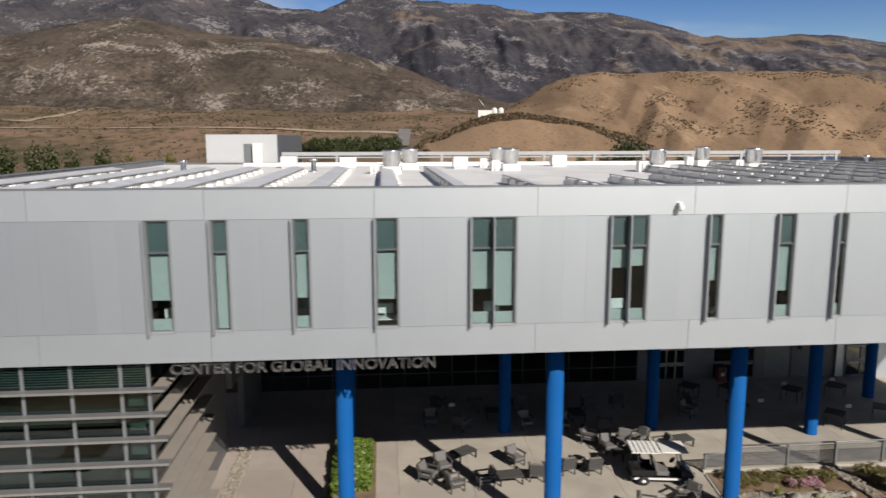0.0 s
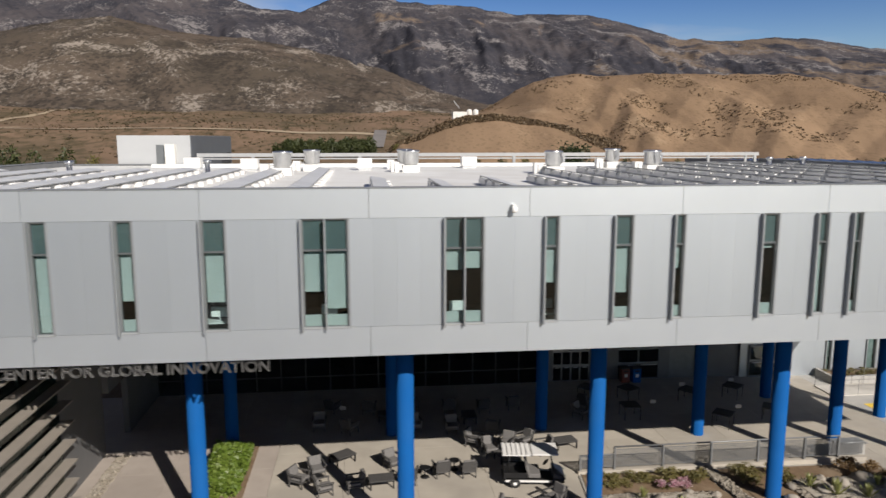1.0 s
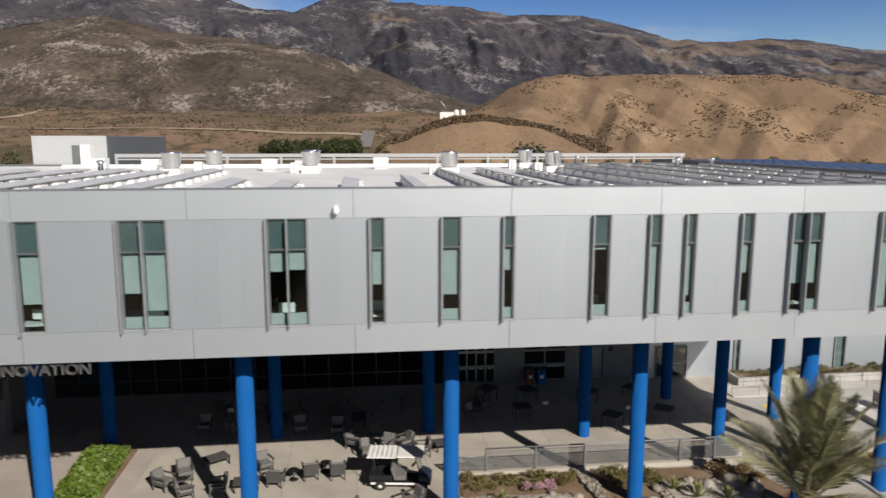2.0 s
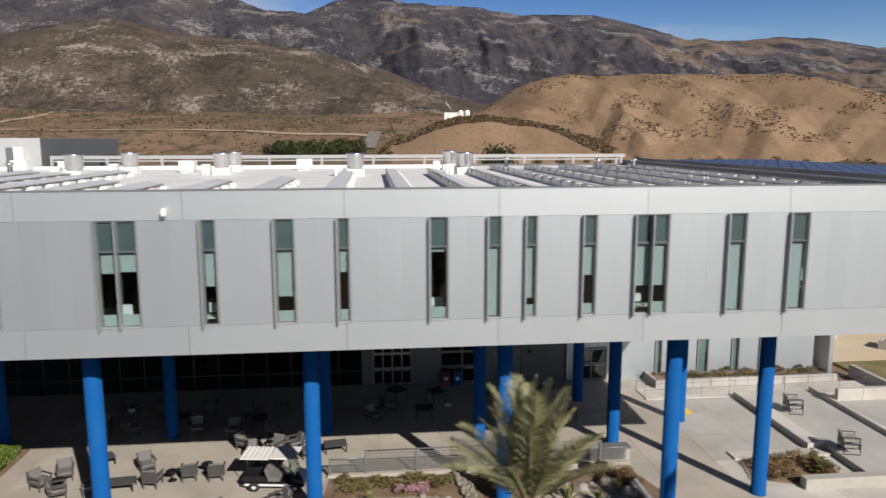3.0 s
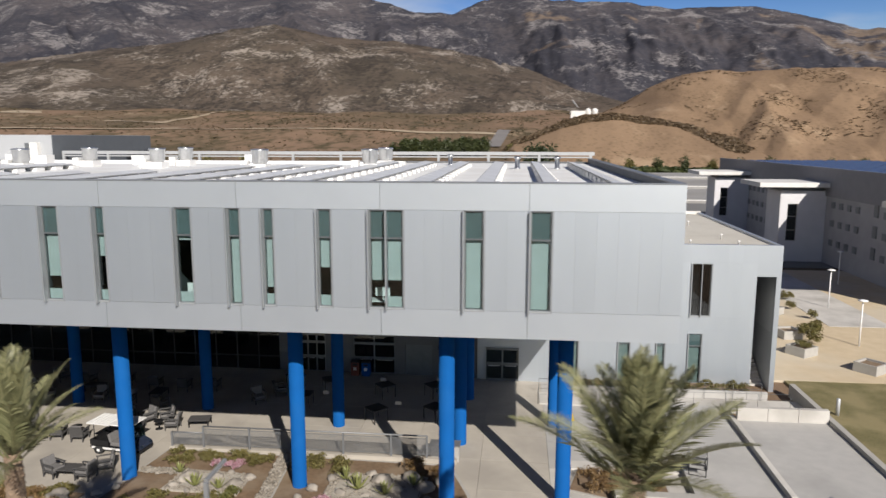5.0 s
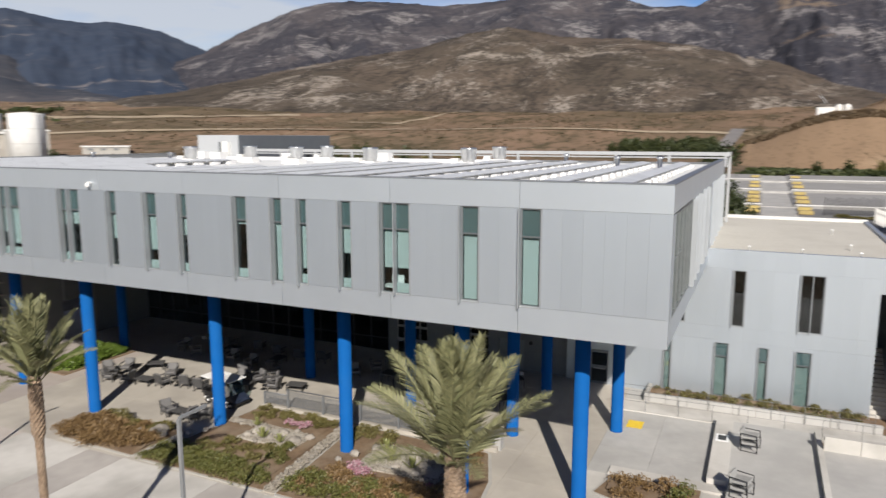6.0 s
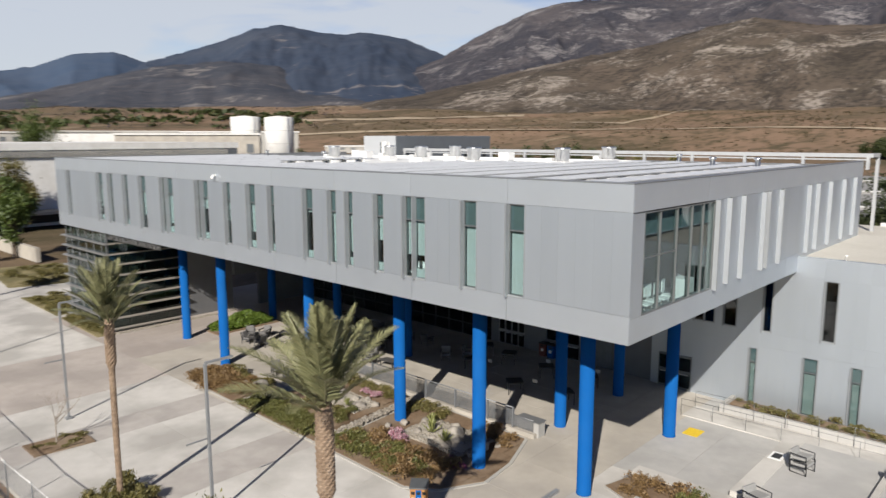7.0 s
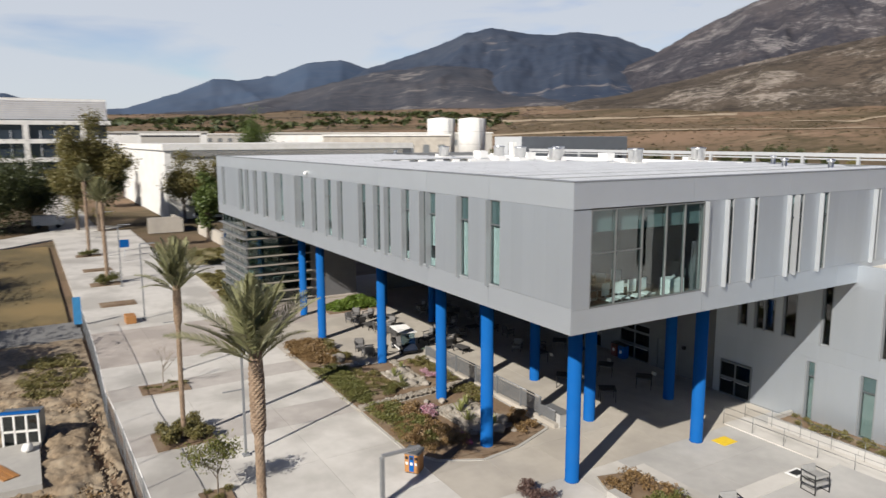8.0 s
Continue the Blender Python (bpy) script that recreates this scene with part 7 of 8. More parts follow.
wires = []
bm = bmesh.new()
w, h = FX[1] - FX[0], 1.85
for k in range(-12, 19):
    for s in (1, -1):
        a0 = k * 0.16
        pts = []
        for z in (0.08, h):
            u = a0 + (z if s > 0 else h - z)
            pts.append((u, z))
        (u0, z0), (u1, z1) = pts
        if u0 == u1:
            continue
        lo, hi = min(u0, u1), max(u0, u1)
        c0, c1 = max(0, lo), min(w, hi)
        if c1 - c0 < 0.05:
            continue
        f = lambda u: z0 + (z1 - z0) * (u - u0) / (u1 - u0)
        add_tube(bm, (c0, 0, f(c0)), (c1, 0, f(c1)), 0.0035, 0.0035, 3, cap=False)
me_wire = mesh_of("wire_mesh", bm, M_FIN)
me_post = mesh_of("post", lathe([(0.024, 0), (0.024, 1.95), (0.01, 1.98)], 10), M_FIN)
for k, x in enumerate(FX):
    y = fence_y(x)
    part("post", me_post, None, fence).location = (x, y, gz(x))
    if k < len(FX) - 1:
        y2 = fence_y(FX[k + 1])
        wm = part("wire_mesh", me_wire, None, fence)
        wm.matrix_local = pose(x, y, gz(x), 0, 0, math.degrees(math.atan2(y2 - y, w)))
        part("top_rail", tube(((x, y, gz(x) + 1.9), (FX[k + 1], y2, gz(FX[k + 1]) + 1.9), 0.02)), M_CARTWHITE, fence)

# dug-up ground beyond the fence
def dug_ground():
    verts, faces, nx, ny = [], [], 280, 150
    for i in range(nx + 1):
        for j in range(ny + 1):
            x, y = -46 + 50 * i / nx, -36 + 22.4 * j / ny
            trench = -0.6 * math.exp(-((y + 14.3 + 0.2 * math.sin(x * 0.6) + 0.15 * noise.noise((x, 0, 0))) / 0.24) ** 2) * (1 if -24 < x < 0 else 0)
            mound = 0.28 * math.exp(-(((x + 17.5) / 3.5) ** 2 + ((y + 16.0) / 1.1) ** 2)) + 0.2 * math.exp(-(((x + 20.5) / 1.6) ** 2 + ((y + 16.0) / 0.9) ** 2))
            mound += 0.22 * math.exp(-(((x + 11) / 2.5) ** 2 + ((y + 17.0) / 1.3) ** 2))
            rough = 0.24 * noise.fractal((x * 1.1, y * 1.1, 2), 0.55, 2.0, 5) + 0.1 * abs(noise.noise((x * 2.6, y * 2.6, 5))) + 0.2 * noise.fractal((x * 0.12, y * 0.12, 7), 1, 2, 2)
            edge = min(1, (y + 36) / 2, (-13.6 - y) / 0.4, (x + 46) / 2, (4 - x) / 2)
            flat = 0.25 if x < -30 else 1.0
            verts.append((x, y, 0.06 + max(0, edge) * (trench + mound + rough * flat) if edge > 0 else -0.1))
    for i in range(nx):
        for j in range(ny):
            a = i * (ny + 1) + j
            faces.append((a, a + ny + 1, a + ny + 2, a + 1))
    me = bpy.data.meshes.new("dug_ground")
    me.from_pydata(verts, [], faces)
    me.materials.append(M_DIRT)
    for f in me.polygons:
        f.use_smooth = True
    return me


tagged(new("dug_ground", dug_ground()), "dug-up brown earth with mounds and a trench", "ground", kind="structure")
plants("weed", L_OLIVE, "low weeds on the dug-up earth", scatter(-36, -27, -17.5, -14.4, 34, -0.15, 0.4), 240, 0.12, (0.7, 0.7, 0.3), "site weeds")
plants("weed", L_DRY, "dry weeds on the dug-up earth", scatter(-26, -12, -19, -14.9, 16, -0.1, 0.6), 120, 0.1, (0.5, 0.5, 0.2), "site weeds")
r9 = random.Random(19)
rubble, cube = bmesh.new(), ((-1, -1, -1), (1, -1, -1), (1, 1, -1), (-1, 1, -1), (-1, -1, 1), (1, -1, 1), (1, 1, 1), (-1, 1, 1))
for _ in range(2600):
    x, y = r9.uniform(-30, 2), -13.95 - 6.5 * r9.random() ** 1.5
    q = r9.uniform(0.025, 0.075) * (1.6 if r9.random() < 0.04 else 0.8)
    mtx = Matrix.Translation((x, y, 0.1 + 0.1 * noise.noise((x * 0.8, y * 0.8, 2)) + q * 0.3)) @ Euler((r9.uniform(0, 3), r9.uniform(0, 3), r9.uniform(0, 3))).to_matrix().to_4x4()
    vs = [rubble.verts.new(mtx @ (Vector(c) * q * r9.uniform(0.6, 1.2))) for c in cube]
    for f in ((3, 2, 1, 0), (4, 5, 6, 7), (0, 1, 5, 4), (1, 2, 6, 5), (2, 3, 7, 6), (3, 0, 4, 7)):
        rubble.faces.new([vs[i] for i in f])
tagged(part("rubble", rubble, M_DIRT), "clods of brown earth and rubble on the dug-up ground", "rubble", kind="stuff")
kiosk = thing("glazed_cabinet", pose(-20.2, -17.5, 0.15, 0, 0, 72) @ Matrix.Scale(0.9, 4), "white framed glazed cabinet with a blue top on the building site", "cabinet")
bars = [(-0.95, 0.95, -0.5, -0.42, z, z + 0.1) for z in (0.0, 0.95, 1.9)] + [(x, x + 0.1, -0.5, -0.42, 0.1, 1.9) for x in (-0.95, -0.35, 0.25, 0.85)]
part("frame", box(*bars), M_WHITE, kiosk)
part("body", box((-0.95, 0.95, -0.4, 0.5, 0.0, 2.0)), M_FRAME, kiosk)
part("pane", box(-0.85, 0.85, -0.418, -0.408, 0.1, 1.9), M_DARKGLASS, kiosk)
part("top", box(-1.0, 1.0, -0.56, -0.3, 2.0, 2.12, bevel=0.02), M_BLUE, kiosk, "blue top sheet")
tagged(part("concrete_pad", box(-19.8, -14.6, -21.5, -16.9, -0.3, 0.42), M_KERB), "raised pale concrete pad on the building site", "concrete pad")
planks = thing("plank_pile", pose(-16.6, -18.4, 0.42, 0, 0, 25), "small pile of rusty bars and boards on the concrete pad", "boards")
for k in range(5):
    part("board", box(-0.9, 0.9, -0.35 + 0.14 * k, -0.24 + 0.14 * k, 0.0, 0.05 + 0.02 * (k % 2)), M_WOODORANGE, planks)
bag = tagged(part("cement_bag", boulder(3.3, 0.32), None), "crumpled white bag on the concrete pad", "bag")
bag.data.materials.clear()
bag.data.materials.append(M_WHITE)
bag.location = (-18.7, -17.4, 0.6)

setting("lawn", box((-96, -46.2, -34, -14.2, -0.11, 0.1)), mat("dry_lawn", (0.131, 0.0963, 0.0385), (0.0847, 0.0655, 0.0277), 3, 0.95, bump=0.5, c=(0.223, 0.154, 0.0616), c_scale=0.09, c_amount=0.8),
        "brown and olive lawn beside the walkway", "lawn")
cross = setting("cross_path", box(-20, 22, -3.8, 3.8, -0.1, 0.12), M_CONC, "pale concrete path crossing behind the lawn", "path")
cross.matrix_world = pose(-104.5, -18.0, 0, 0, 0, -42)
setting("service_road", box((-46.1, -40.5, -60, -13.5, -0.11, 0.13)), M_ASPHALT, "grey service road joining the promenade", "road")
banner = thing("blue_banner", pose(-44.2, -13.6, gz(-44)), "tall blue banner stand at the lawn corner", "banner")
part("sheet", box(-0.03, 0.03, -0.3, 0.3, 0.15, 2.4), mat("banner_blue", (0.0385, 0.231, 0.477), rough=0.6), banner)
part("foot", box(-0.25, 0.25, -0.2, 0.2, 0, 0.15), M_BLACK, banner)
tagged(part("wood_bench_block", box(-44.0, -42.6, -10.2, -9.4, gz(-43) + 0.002, gz(-43) + 0.62, bevel=0.03), M_WOODORANGE), "orange wooden block bench on the promenade", "bench")
sign2 = thing("blue_sign", pose(-80, -5.9, gz(-80)), "small blue information sign on a post", "sign")
part("board", box(-0.05, 0.05, -0.6, 0.6, 1.2, 2.2), M_BLUE, sign2)
part("post", box(-0.05, 0.05, -0.06, 0.06, 0, 1.2), M_STEEL, sign2)


# ---------------------------------------------------------------- neighbouring buildings to the east
M_GREYWALL = mat("grey_cladding", (0.23, 0.225, 0.235), (0.2, 0.195, 0.205), 1.0, 0.6, 0.1)
M_TERRACE = mat("graded_terrace", (0.3, 0.29, 0.275), (0.26, 0.25, 0.238), 0.4, 0.9, bump=0.2, c=(0.225, 0.212, 0.198), c_scale=0.06, c_amount=0.5)
# darker copy of the pale render: the wall's shade is in the colour
M_HALL = mat("shaded_render", (0.37, 0.36, 0.365), (0.33, 0.32, 0.325), 0.8, 0.75, c=(0.29, 0.28, 0.285), c_scale=0.2, c_amount=0.4)
M_LILAC = mat("pale_render", (0.6, 0.59, 0.6), (0.55, 0.54, 0.55), 0.8, 0.7, c=(0.49, 0.48, 0.49), c_scale=0.2, c_amount=0.3)


def pavilion():
    """A white cube with a tall window strip under a thin overhanging roof."""
    t = thing("white_pavilion", None, "white rendered pavilion with tall dark window and thin flat roof", "building", "white pavilions")
    walls = [(0, 0.9, 0, 0.3, 0, 8.8), (2.1, 9, 0, 0.3, 0, 8.8), (0.9, 2.1, 0, 0.3, 0, 2.6), (0.9, 2.1, 0, 0.3, 7.2, 8.8), (0, 0.3, 0.3, 4.8, 0, 8.8), (0.3, 9, 4.5, 4.8, 0, 8.8)]
    for b in walls:
        part("wall", box(*b), M_LILAC, t)
    part("roof_slab", box(-2.9, 14, -1.2, 6.5, 9.3, 9.85), M_WHITE, t)
    part("clerestory", box(0.4, 9, 0.4, 4.4, 8.8, 9.3), M_FRAME, t)
    bars = [(0.9, 2.1, 0.12, 0.2, z, z + 0.08) for z in (2.6, 3.9, 5.6, 7.12)] + [(x, x + 0.07, 0.12, 0.2, 2.68, 7.12) for x in (0.9, 2.03)]
    w = part("window", box(*bars), M_ALU, t)
    part("pane", box(0.97, 2.03, 0.16, 0.17, 2.68, 7.12), M_DARKGLASS, w)
    part("inner_lining", box(0.4, 8.6, 1.2, 1.4, 0, 8.6), M_CORE, t)
    return t


pv = pavilion()
for x, y in ((26.6, 66.0), (26.6, 95.2)):
    copy_thing(pv, pose(x, y, 0))
pv.matrix_world = pose(30.6, 37.5, -0.4)

hallb = thing("long_hall", None, "long grey building with blue solar panels on its roof", "building")
part("lower_wall", box(32, 58, 40, 112, 0, 8.2), M_HALL, hallb)
part("upper_wall", box(31.8, 58.2, 39.8, 112.2, 8.2, 10.7), M_GREYWALL, hallb)
part("roof", box(32.1, 58.2, 40.1, 112.2, 10.7, 10.8), M_WHITE, hallb)
part("parapet", box((31.8, 32.1, 39.8, 112.2, 10.7, 11.6), (32.1, 58.2, 39.8, 40.1, 10.7, 11.6)), M_GREYWALL, hallb)
me_hw = mesh_of("window", box(-0.1, 0.02, 0.0, 0.85, 0.0, 0.75), M_FRAME)
for z in (2.4, 4.7, 6.9):                             # windows in runs of five, closed by a taller one
    for k in range(33):
        y = 43 + 2.05 * k
        if k % 7 == 6 or any(a - 0.5 < y < a + 9.5 for a in (37.5, 66.0, 95.2)):
            continue
        w = part("window", me_hw, None, hallb)
        w.location = (32, y, z)
        w.scale = (1, 1, 1.7 if k % 7 == 5 else 1)
me_big = mesh_of("solar_panel", box(-0.8, 0.8, 0.02, 2.6, -0.02, 0.02), mat("blue_solar", (0.0462, 0.0577, 0.0924), (0.0693, 0.077, 0.115), 2.0, 0.25))
for i in range(12):
    for j in range(20):
        part("solar_panel", me_big, None, hallb).matrix_local = pose(34 + 2.0 * i, 42 + 3.4 * j, 11.07, 5, 0, 0)
for i in range(12):
    part("solar_rack", box(33.9 + 2.0 * i, 34.1 + 2.0 * i, 42, 109, 10.8, 11.0), M_STEEL, hallb)


def bollard_lamp():
    t = thing("path_lamp", None, "short white path lamp with a flat disc head", "lamp", "path lamps")
    part("pole", lathe([(0.06, 0.0), (0.05, 3.4)], 10), M_CARTWHITE, t)
    part("head", lathe([(0.1, 3.4), (0.34, 3.44), (0.34, 3.5), (0.1, 3.56)], 18), M_CARTWHITE, t)
    return t


pl = bollard_lamp()
for x, y in ((22.5, 41), (21.5, 55), (20.5, 70), (28, 52)):
    copy_thing(pl, pose(x, y, 0))
pl.matrix_world = pose(19.5, 28.5, 0)
tagged(part("bollard", lathe([(0.1, 0.0), (0.1, 0.95), (0.06, 1.0)], 14, (12.1, 14.6, 0)), M_STEEL), "grey steel bollard at the lawn edge", "bollard")
box_ = thing("planter_box", None, "square pale concrete planter box on sandy ground", "planter", "yard planter boxes")
part("trough", box((-0.75, 0.75, -0.75, -0.65, 0, 0.65), (-0.75, 0.75, 0.65, 0.75, 0, 0.65), (-0.75, -0.65, -0.65, 0.65, 0, 0.65), (0.65, 0.75, -0.65, 0.65, 0, 0.65)), M_KERB, box_)
part("soil", box(-0.65, 0.65, -0.65, 0.65, 0, 0.5), M_SOIL, box_)
for x, y in ((14.5, 26), (17.5, 22.5), (16.5, 38)):
    copy_thing(box_, pose(x, y, 0.05, 0, 0, 20 + x))
box_.matrix_world = pose(15.2, 30.5, 0.05, 0, 0, 12)
plants("yard", L_OLIVE, "loose olive shrub on sandy ground", [(17.2, 31.0, 0.03), (16.3, 29.2, 0.03), (18.8, 40, 0), (20, 44, 0), (19.3, 36.5, 0), (15.2, 48, 0), (14.6, 26, 0.5), (18, 52, 0)], 900, 0.13,
       (0.7, 0.7, 0.9), "yard shrubs")
setting("yard_path", box((19.8, 24.8, 34.2, 60, -0.1, 0.03)), M_CONC, "pale concrete path before the pavilions", "path")
setting("car_park_wall", box((-60, 24, 61.4, 61.9, -0.1, 1.1)), M_KERB, "low pale wall along the car park", "wall")
TY = (147, 188, 228, 262)
for k in range(3):
    zt = 0.62 * (k + 1)
    for x0, x1 in ((9.3 + 0.5 * k, 150), (-90, 2.6 - 0.4 * k)):
        setting("terrace_wall", box((x0, x1, TY[k], TY[k] + 0.3, -0.5, zt)), M_TERRACE, "long grey retaining wall behind the car park", "wall")
        setting("terrace_kerb", box((x0, x1, TY[k] - 0.03, TY[k] + 0.33, zt, zt + 0.2)), M_WHITE, "white kerb along a retaining wall", "kerb")
        setting("terrace_ground", box((x0, x1, TY[k] + 0.3, TY[k + 1], -0.5, zt)), M_TERRACE, "grey graded terrace stepping up behind the car park", "ground")
    setting("drive", box((2.6 - 0.4 * k, 9.3 + 0.5 * k, TY[k], TY[k + 1], -0.5, zt - 0.4)), M_CONC_GREY, "straight grey concrete drive up the terraces", "road")
setting("drive", box((2.6, 9.3, 108, 147, -0.1, 0.03)), M_CONC_GREY, "straight grey concrete drive up the terraces", "road")
brush_cover("far_belt", "dark tree belts on the western plain", L_DARK, 900, 52, 88, 620, 1000, 5.5, 17)
brush_cover("green_scrub", "dark green scrub at the foot of the golden hill", L_DARK, 6000, -42, 3, 283, 345, 2.4, 8)
# yellow painted barrier blocks stand in two rows beside the drive
M_BARRIER = mat("faded_yellow_paint", (0.46, 0.35, 0.12), (0.38, 0.28, 0.09), 1.2, 0.75, c=(0.25, 0.19, 0.09), c_scale=0.5, c_amount=0.5)
yc = thing("barrier", None, "long faded yellow barrier block beside the drive", "barrier", "drive barriers")
part("block", box(-1.3, 1.3, -0.9, 0.9, 0.0, 0.7, bevel=0.1), M_BARRIER, yc)
part("base", box(-1.35, 1.35, -1.0, 1.0, -0.12, 0.0), M_BARK2, yc)
for k, y in enumerate((133, 141, 152, 164, 178, 196, 214, 238)):
    step = 0.62 * sum(y > v for v in TY[:3])
    for x in (10.75 + 0.014 * (y - 133), 1.05 - 0.009 * (y - 133)):
        if k or x < 5:
            copy_thing(yc, pose(x, y, 0.14 + step))
yc.matrix_world = pose(10.75, 133, 0.14)
# a row of dark stakes, then a white palisade
stake = thing("stake", None, "thin dark stake beside the car park", "stake", "car park stakes")
part("pole", lathe([(0.1, 0.0), (0.09, 3.5), (0.03, 3.6)], 8), M_BLACK, stake)
part("tie", box(-0.09, 0.09, -0.09, 0.09, 2.6, 2.7), M_BLACK, stake)
for k in range(1, 15):
    copy_thing(stake, pose(14.1 + 0.72 * k, 133.4 + 0.25 * k, 0.02) @ Matrix.Diagonal((1, 1, 1 - 0.05 * (k % 3), 1)))
stake.matrix_world = pose(14.1, 133.4, 0.02)
pf = thing("palisade_fence", pose(21.3, 122, 0.02), "white palisade fence with thin pales by the pavilions", "fence")
me_pale = mesh_of("pale", box(-0.1, 0.1, -0.04, 0.04, 0.0, 2.7), M_WHITE)
for k in range(36):
    part("pale", me_pale, None, pf).location = (3.3 * k / 35, -30.0 * k / 35, 0)
for z in (0.4, 2.0):
    part("rail", tube(((0.05, 0, z), (3.35, -30, z), 0.04)), M_STEEL, pf)
plants("verge", L_OLIVE, "low olive scrub along the palisade", [(16.5 + 0.9 * k, 130 - 0.6 * k, 0.0) for k in range(7)] + [(24.6, 112 - 4 * k, 0.0) for k in range(5)], 700, 0.2, (1.3, 1.0, 0.7), "verge scrub")
# a dark pine with a drooping skirt stands behind the building
for x, y, h, c, nar, sd in ((-2.3, 74.0, 14.0, 2.7, 1.0, 91), (-1.6, 73.0, 8.6, 4.6, 1.0, 92), (-6.5, 76.0, 10.5, 3.2, 1.0, 93)):
    tree("pine_tree", h, c, L_PINE, "dense dark green pine behind the building", sd, 20000, 0.34, 0.22, "rear pines", 0.08, nar).matrix_world = pose(x, y, -0.1)
plants("drive", L_DARK, "dark shrub beside the drive", [(-2.8, 120, 0.0), (-2.0, 130, 0.0), (-3.0, 140, 0.0), (-2.2, 112, 0.0)], 1200, 0.3, (1.8, 2.2, 1.8), "drive shrubs")

# ---------------------------------------------------------------- campus to the west
setting("far_walk", box((-205, -103, -13.2, -6.0, -0.11, 0.02)), M_CONC, "pale concrete walk running on past the trees", "path")
wb = thing("white_block", None, "large windowless white block with a dark slatted band under its roof", "building")
part("wall", box(-190, -124, 7.0, 60, 0, 13.2), M_WHITE, wb)
part("cornice", box(-190.4, -123.6, 6.6, 60.4, 13.2, 14.4), M_WHITE, wb)
part("band", box(-123.99, -123.7, 8, 60, 12.0, 13.0), M_FRAME, wb)
for k in range(100):
    part("band_slat", box(-123.7, -123.55, 8.0 + 0.5 * k, 8.2 + 0.5 * k, 12.0, 13.0), M_KERB, wb)
part("plinth_opening", box(-123.99, -123.6, 12, 30, 0.6, 2.4), M_BLACK, wb)
part("canopy", box(-123.99, -119, 10, 32, 2.4, 2.9), M_KERB, wb)
lw = thing("garden_wall", None, "beige rendered garden wall by the walkway", "wall")
part("wall", box((-112, -104, 5.5, 6.0, 0, 2.2), (-104.5, -104, 0.5, 5.5, 0, 2.6), (-100, -84, 7.5, 8.0, 0, 1.8)), M_CONC_PLAZA, lw)

cb = thing("office_block", None, "white office building with dark ribbon windows and a striped top storey", "building")
part("core", box(-261.9, -212.1, -60, 6, 0, 21), mat("dark_blue_glazing", (0.03, 0.04, 0.055), (0.02, 0.028, 0.04), 0.2, 0.25), cb)
for z in (0, 5.2, 10.4, 15.6):
    part("white_band", box(-263, -211.0, -61, 7, z + 4.0, z + 5.2), M_WHITE, cb)
part("roof_storey", box(-256, -214, -56, 6.5, 20.8, 27.0), M_WHITE, cb)
for k in range(9):
    part("louvre", box(-214, -213.8, -56, 6.5, 21.2 + 0.62 * k, 21.45 + 0.62 * k), M_LILAC, cb)
for k in range(5):
    part("pier", box(-212.2, -210.9, -58.5 + 14.4 * k, -57.1 + 14.4 * k, 0, 20.8), M_WHITE, cb)
for k in range(18):
    part("mullion", box(-212.1, -211.8, -58 + 3.6 * k, -57.8 + 3.6 * k, 0, 18), M_STEEL, cb)


def shed(name, w0, w1, r, z0, z1, depth, material, label):
    """A long low building seen between two bearings."""
    t = thing(name, None, label, "building", "distant sheds")
    x0, y0, _ = at(w0, r)
    x1, y1, _ = at(w1, r)
    d = Vector((x1 - x0, y1 - y0, 0))
    t.matrix_world = pose(x0, y0, 0, 0, 0, math.degrees(math.atan2(d.y, d.x)))
    n = d.length
    base = ground_height(x0, y0) - 1
    part("wall", box(0, n, 0, depth, base, z1 - 0.8), material, t)
    part("roof", box(-0.6, n + 0.6, -0.6, depth + 0.6, z1 - 0.8, z1), M_WHITE if material is not M_WHITE else M_KERB, t)
    for k in range(int(n / 7)):
        part("window", box(3 + 7 * k, 6 + 7 * k, -0.1, 0.02, base + (z1 - base) * 0.55, base + (z1 - base) * 0.75), M_FRAME, t)
    return t


shed("warehouse", 84.5, 75.6, 300, 0, 19.0, 30, M_WHITE, "long white low warehouse across the campus")
shed("warehouse", 71.2, 61.5, 330, 0, 18.8, 40, M_WHITE, "long white warehouse with a grey roof")
shed("warehouse", 66.0, 55.0, 300, 0, 17.5, 30, M_CONC_PLAZA, "low beige shed before the tanks")
shed("warehouse", 80.5, 75.9, 260, 0, 17.8, 20, M_KERB, "cream two-storey building behind the white block")
shed("warehouse", 62.0, 52.5, 420, 0, 19.5, 24, M_KERB, "low cream sheds near the tanks")
for k, (w, d, r, up, paint) in enumerate(((90, 4.0, 380, 6, M_WHITE), (86.8, 2.6, 470, 5, M_KERB), (83.5, 3.4, 400, 6, M_WHITE), (78.6, 2.4, 540, 5, M_WHITE), (76.5, 2.2, 430, 6, M_CONC_PLAZA),
                                        (74, 3.0, 480, 6, M_WHITE), (69.8, 3.4, 520, 5, M_WHITE), (66.5, 1.8, 440, 7, M_KERB), (60.5, 2.6, 470, 5, M_WHITE), (57.5, 2.0, 520, 5, M_WHITE), (50.5, 3.2, 460, 5, M_KERB))):
    shed("low_shed", w, w - d, r, 0, at(w, r)[2] + up, 16, paint, "low pale shed on the plain west of campus")
shed("farm_shed", 86, 70, 520, 0, 20, 24, M_KERB, "pale sheds at the foot of the mountains")


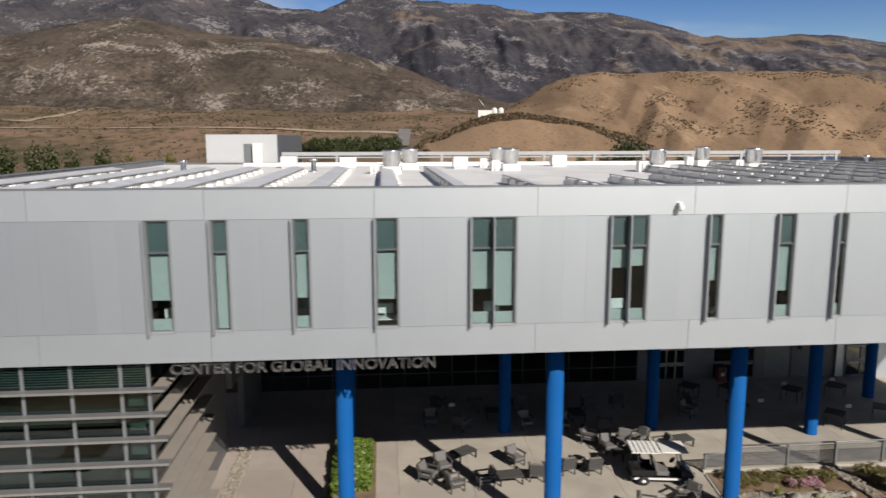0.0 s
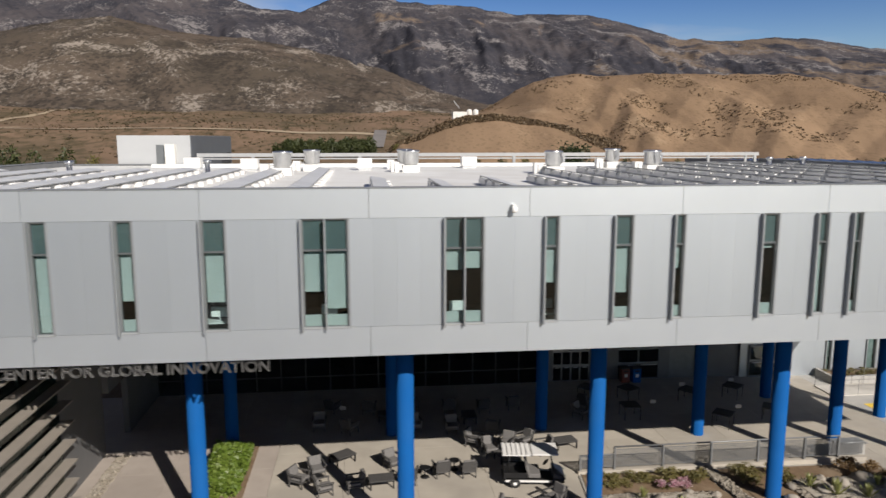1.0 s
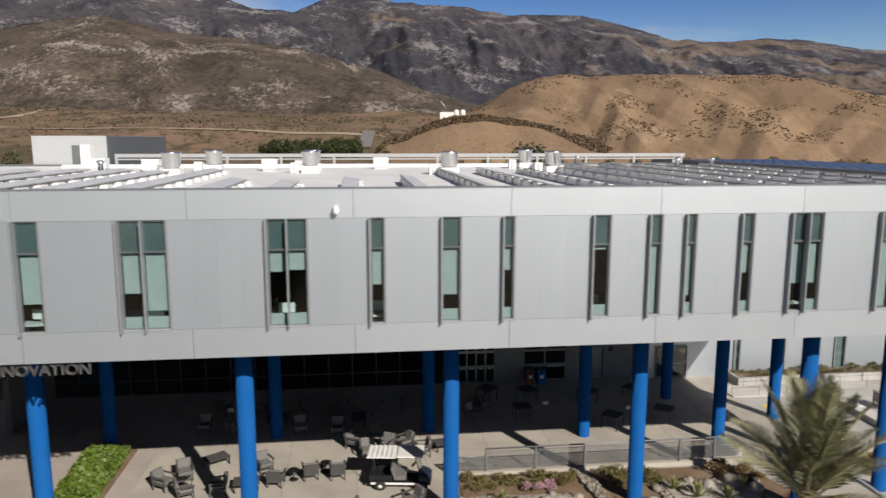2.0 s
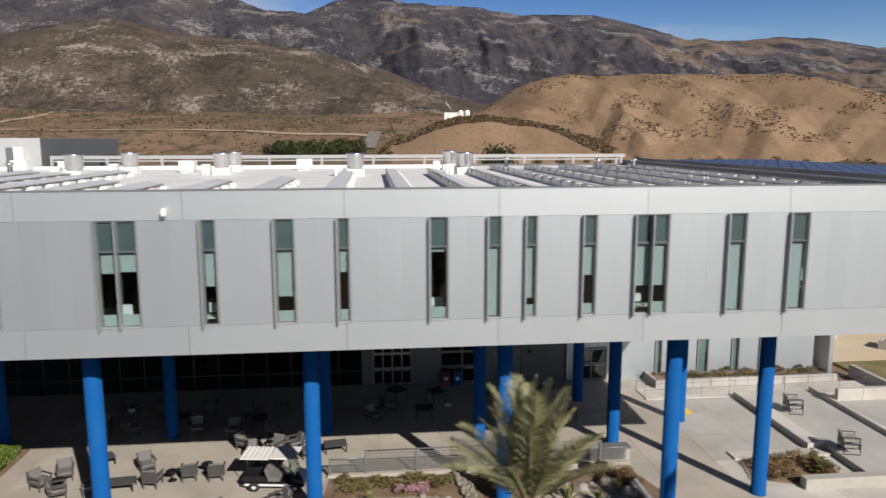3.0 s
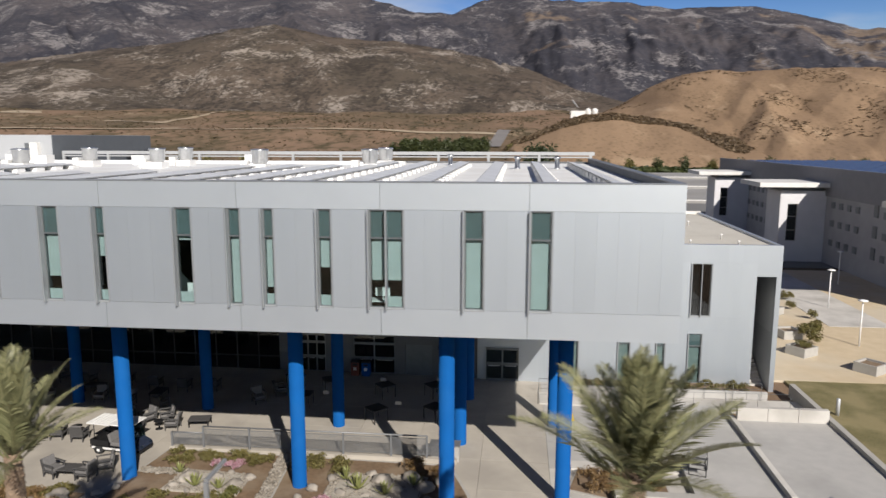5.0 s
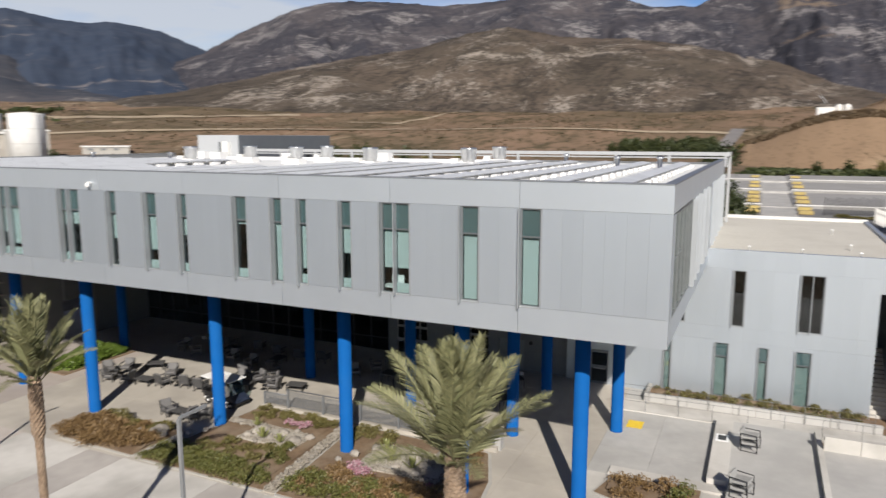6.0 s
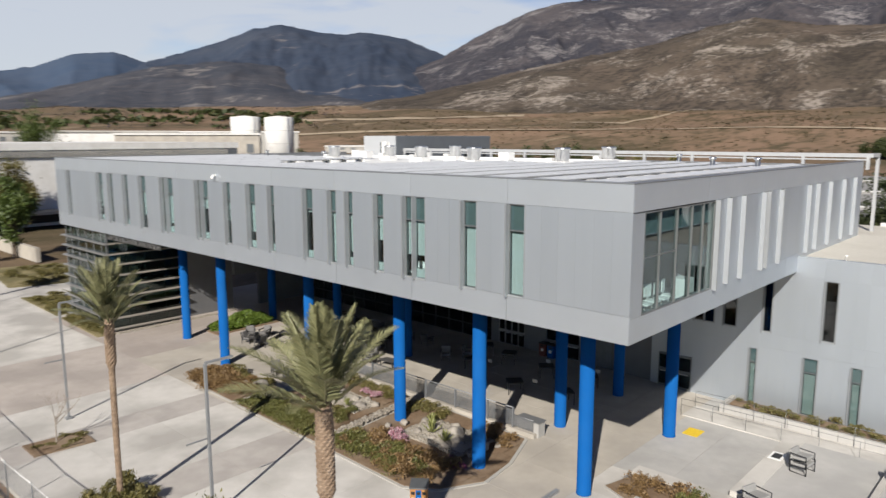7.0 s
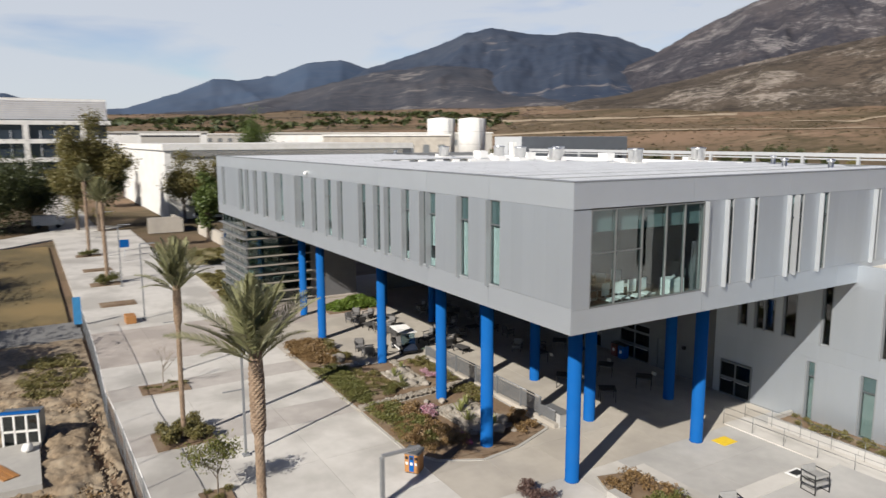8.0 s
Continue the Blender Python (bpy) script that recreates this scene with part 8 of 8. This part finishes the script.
def tank(w, r, radius, top):
    x, y, z = at(w, r)
    t = thing("storage_tank", pose(x, y, z - 0.5), "large round white storage tank", "tank", "white tanks")
    h = top - z
    part("shell", lathe([(radius, 0), (radius, h), (radius * 0.96, h + 0.25), (radius * 0.1, h + 1.0)], 40), M_WHITE, t)
    for k in range(1, 4):
        part("ring", lathe([(radius + 0.02, h * k / 4), (radius + 0.12, h * k / 4 + 0.05), (radius + 0.02, h * k / 4 + 0.15)], 40), M_KERB, t)
    part("ladder", box(radius, radius + 0.3, -0.25, 0.25, 0, h), M_STEEL, t)


tank(56.4, 360, 7.4, 26.3)
tank(53.7, 352, 7.2, 26.0)
huts = thing("hilltop_station", None, "white hilltop hut and two domes on the knoll", "building")
hx, hy, _ = at(-6.0, 482)
hz = 15 + 482 * math.tan(radians(2.1)) - 1
part("hut", box(hx - 9, hx + 0.5, hy, hy + 7, hz - 6, hz + 1.6), M_WHITE, huts)
for dx in (2.6, 7):
    part("dome", lathe([(1.9, -6), (1.9, 1.8), (1.7, 2.6), (1.0, 3.2), (0.2, 3.5)], 20, (hx + dx, hy + 3, hz)), M_WHITE, huts)
part("mast", tube(((hx - 4, hy + 4, hz + 4), (hx - 8, hy + 4, hz + 9), 0.25)), M_STEEL, huts)

# parked vans far off
van = thing("parked_van", None, "white van parked by the far buildings", "van", "far vans")
part("body", box(-2.4, 1.4, -0.95, 0.95, 0.5, 2.2, bevel=0.12), M_CARTWHITE, van)
part("bonnet", box(1.4, 2.4, -0.9, 0.9, 0.5, 1.35, bevel=0.12), M_CARTWHITE, van)
part("windscreen", box(1.41, 1.44, -0.8, 0.8, 1.4, 2.05), M_DARKGLASS, van)
for x in (-1.5, 1.5):
    for y in (-0.9, 0.9):
        part("wheel", lathe([(0.1, -0.1), (0.34, -0.1), (0.34, 0.1), (0.1, 0.1)], 16), M_RUBBER, van).matrix_local = pose(x, y, 0.34, 90, 0, 0)
van.matrix_world = pose(-122, -13.2, 0, 0, 0, 80)
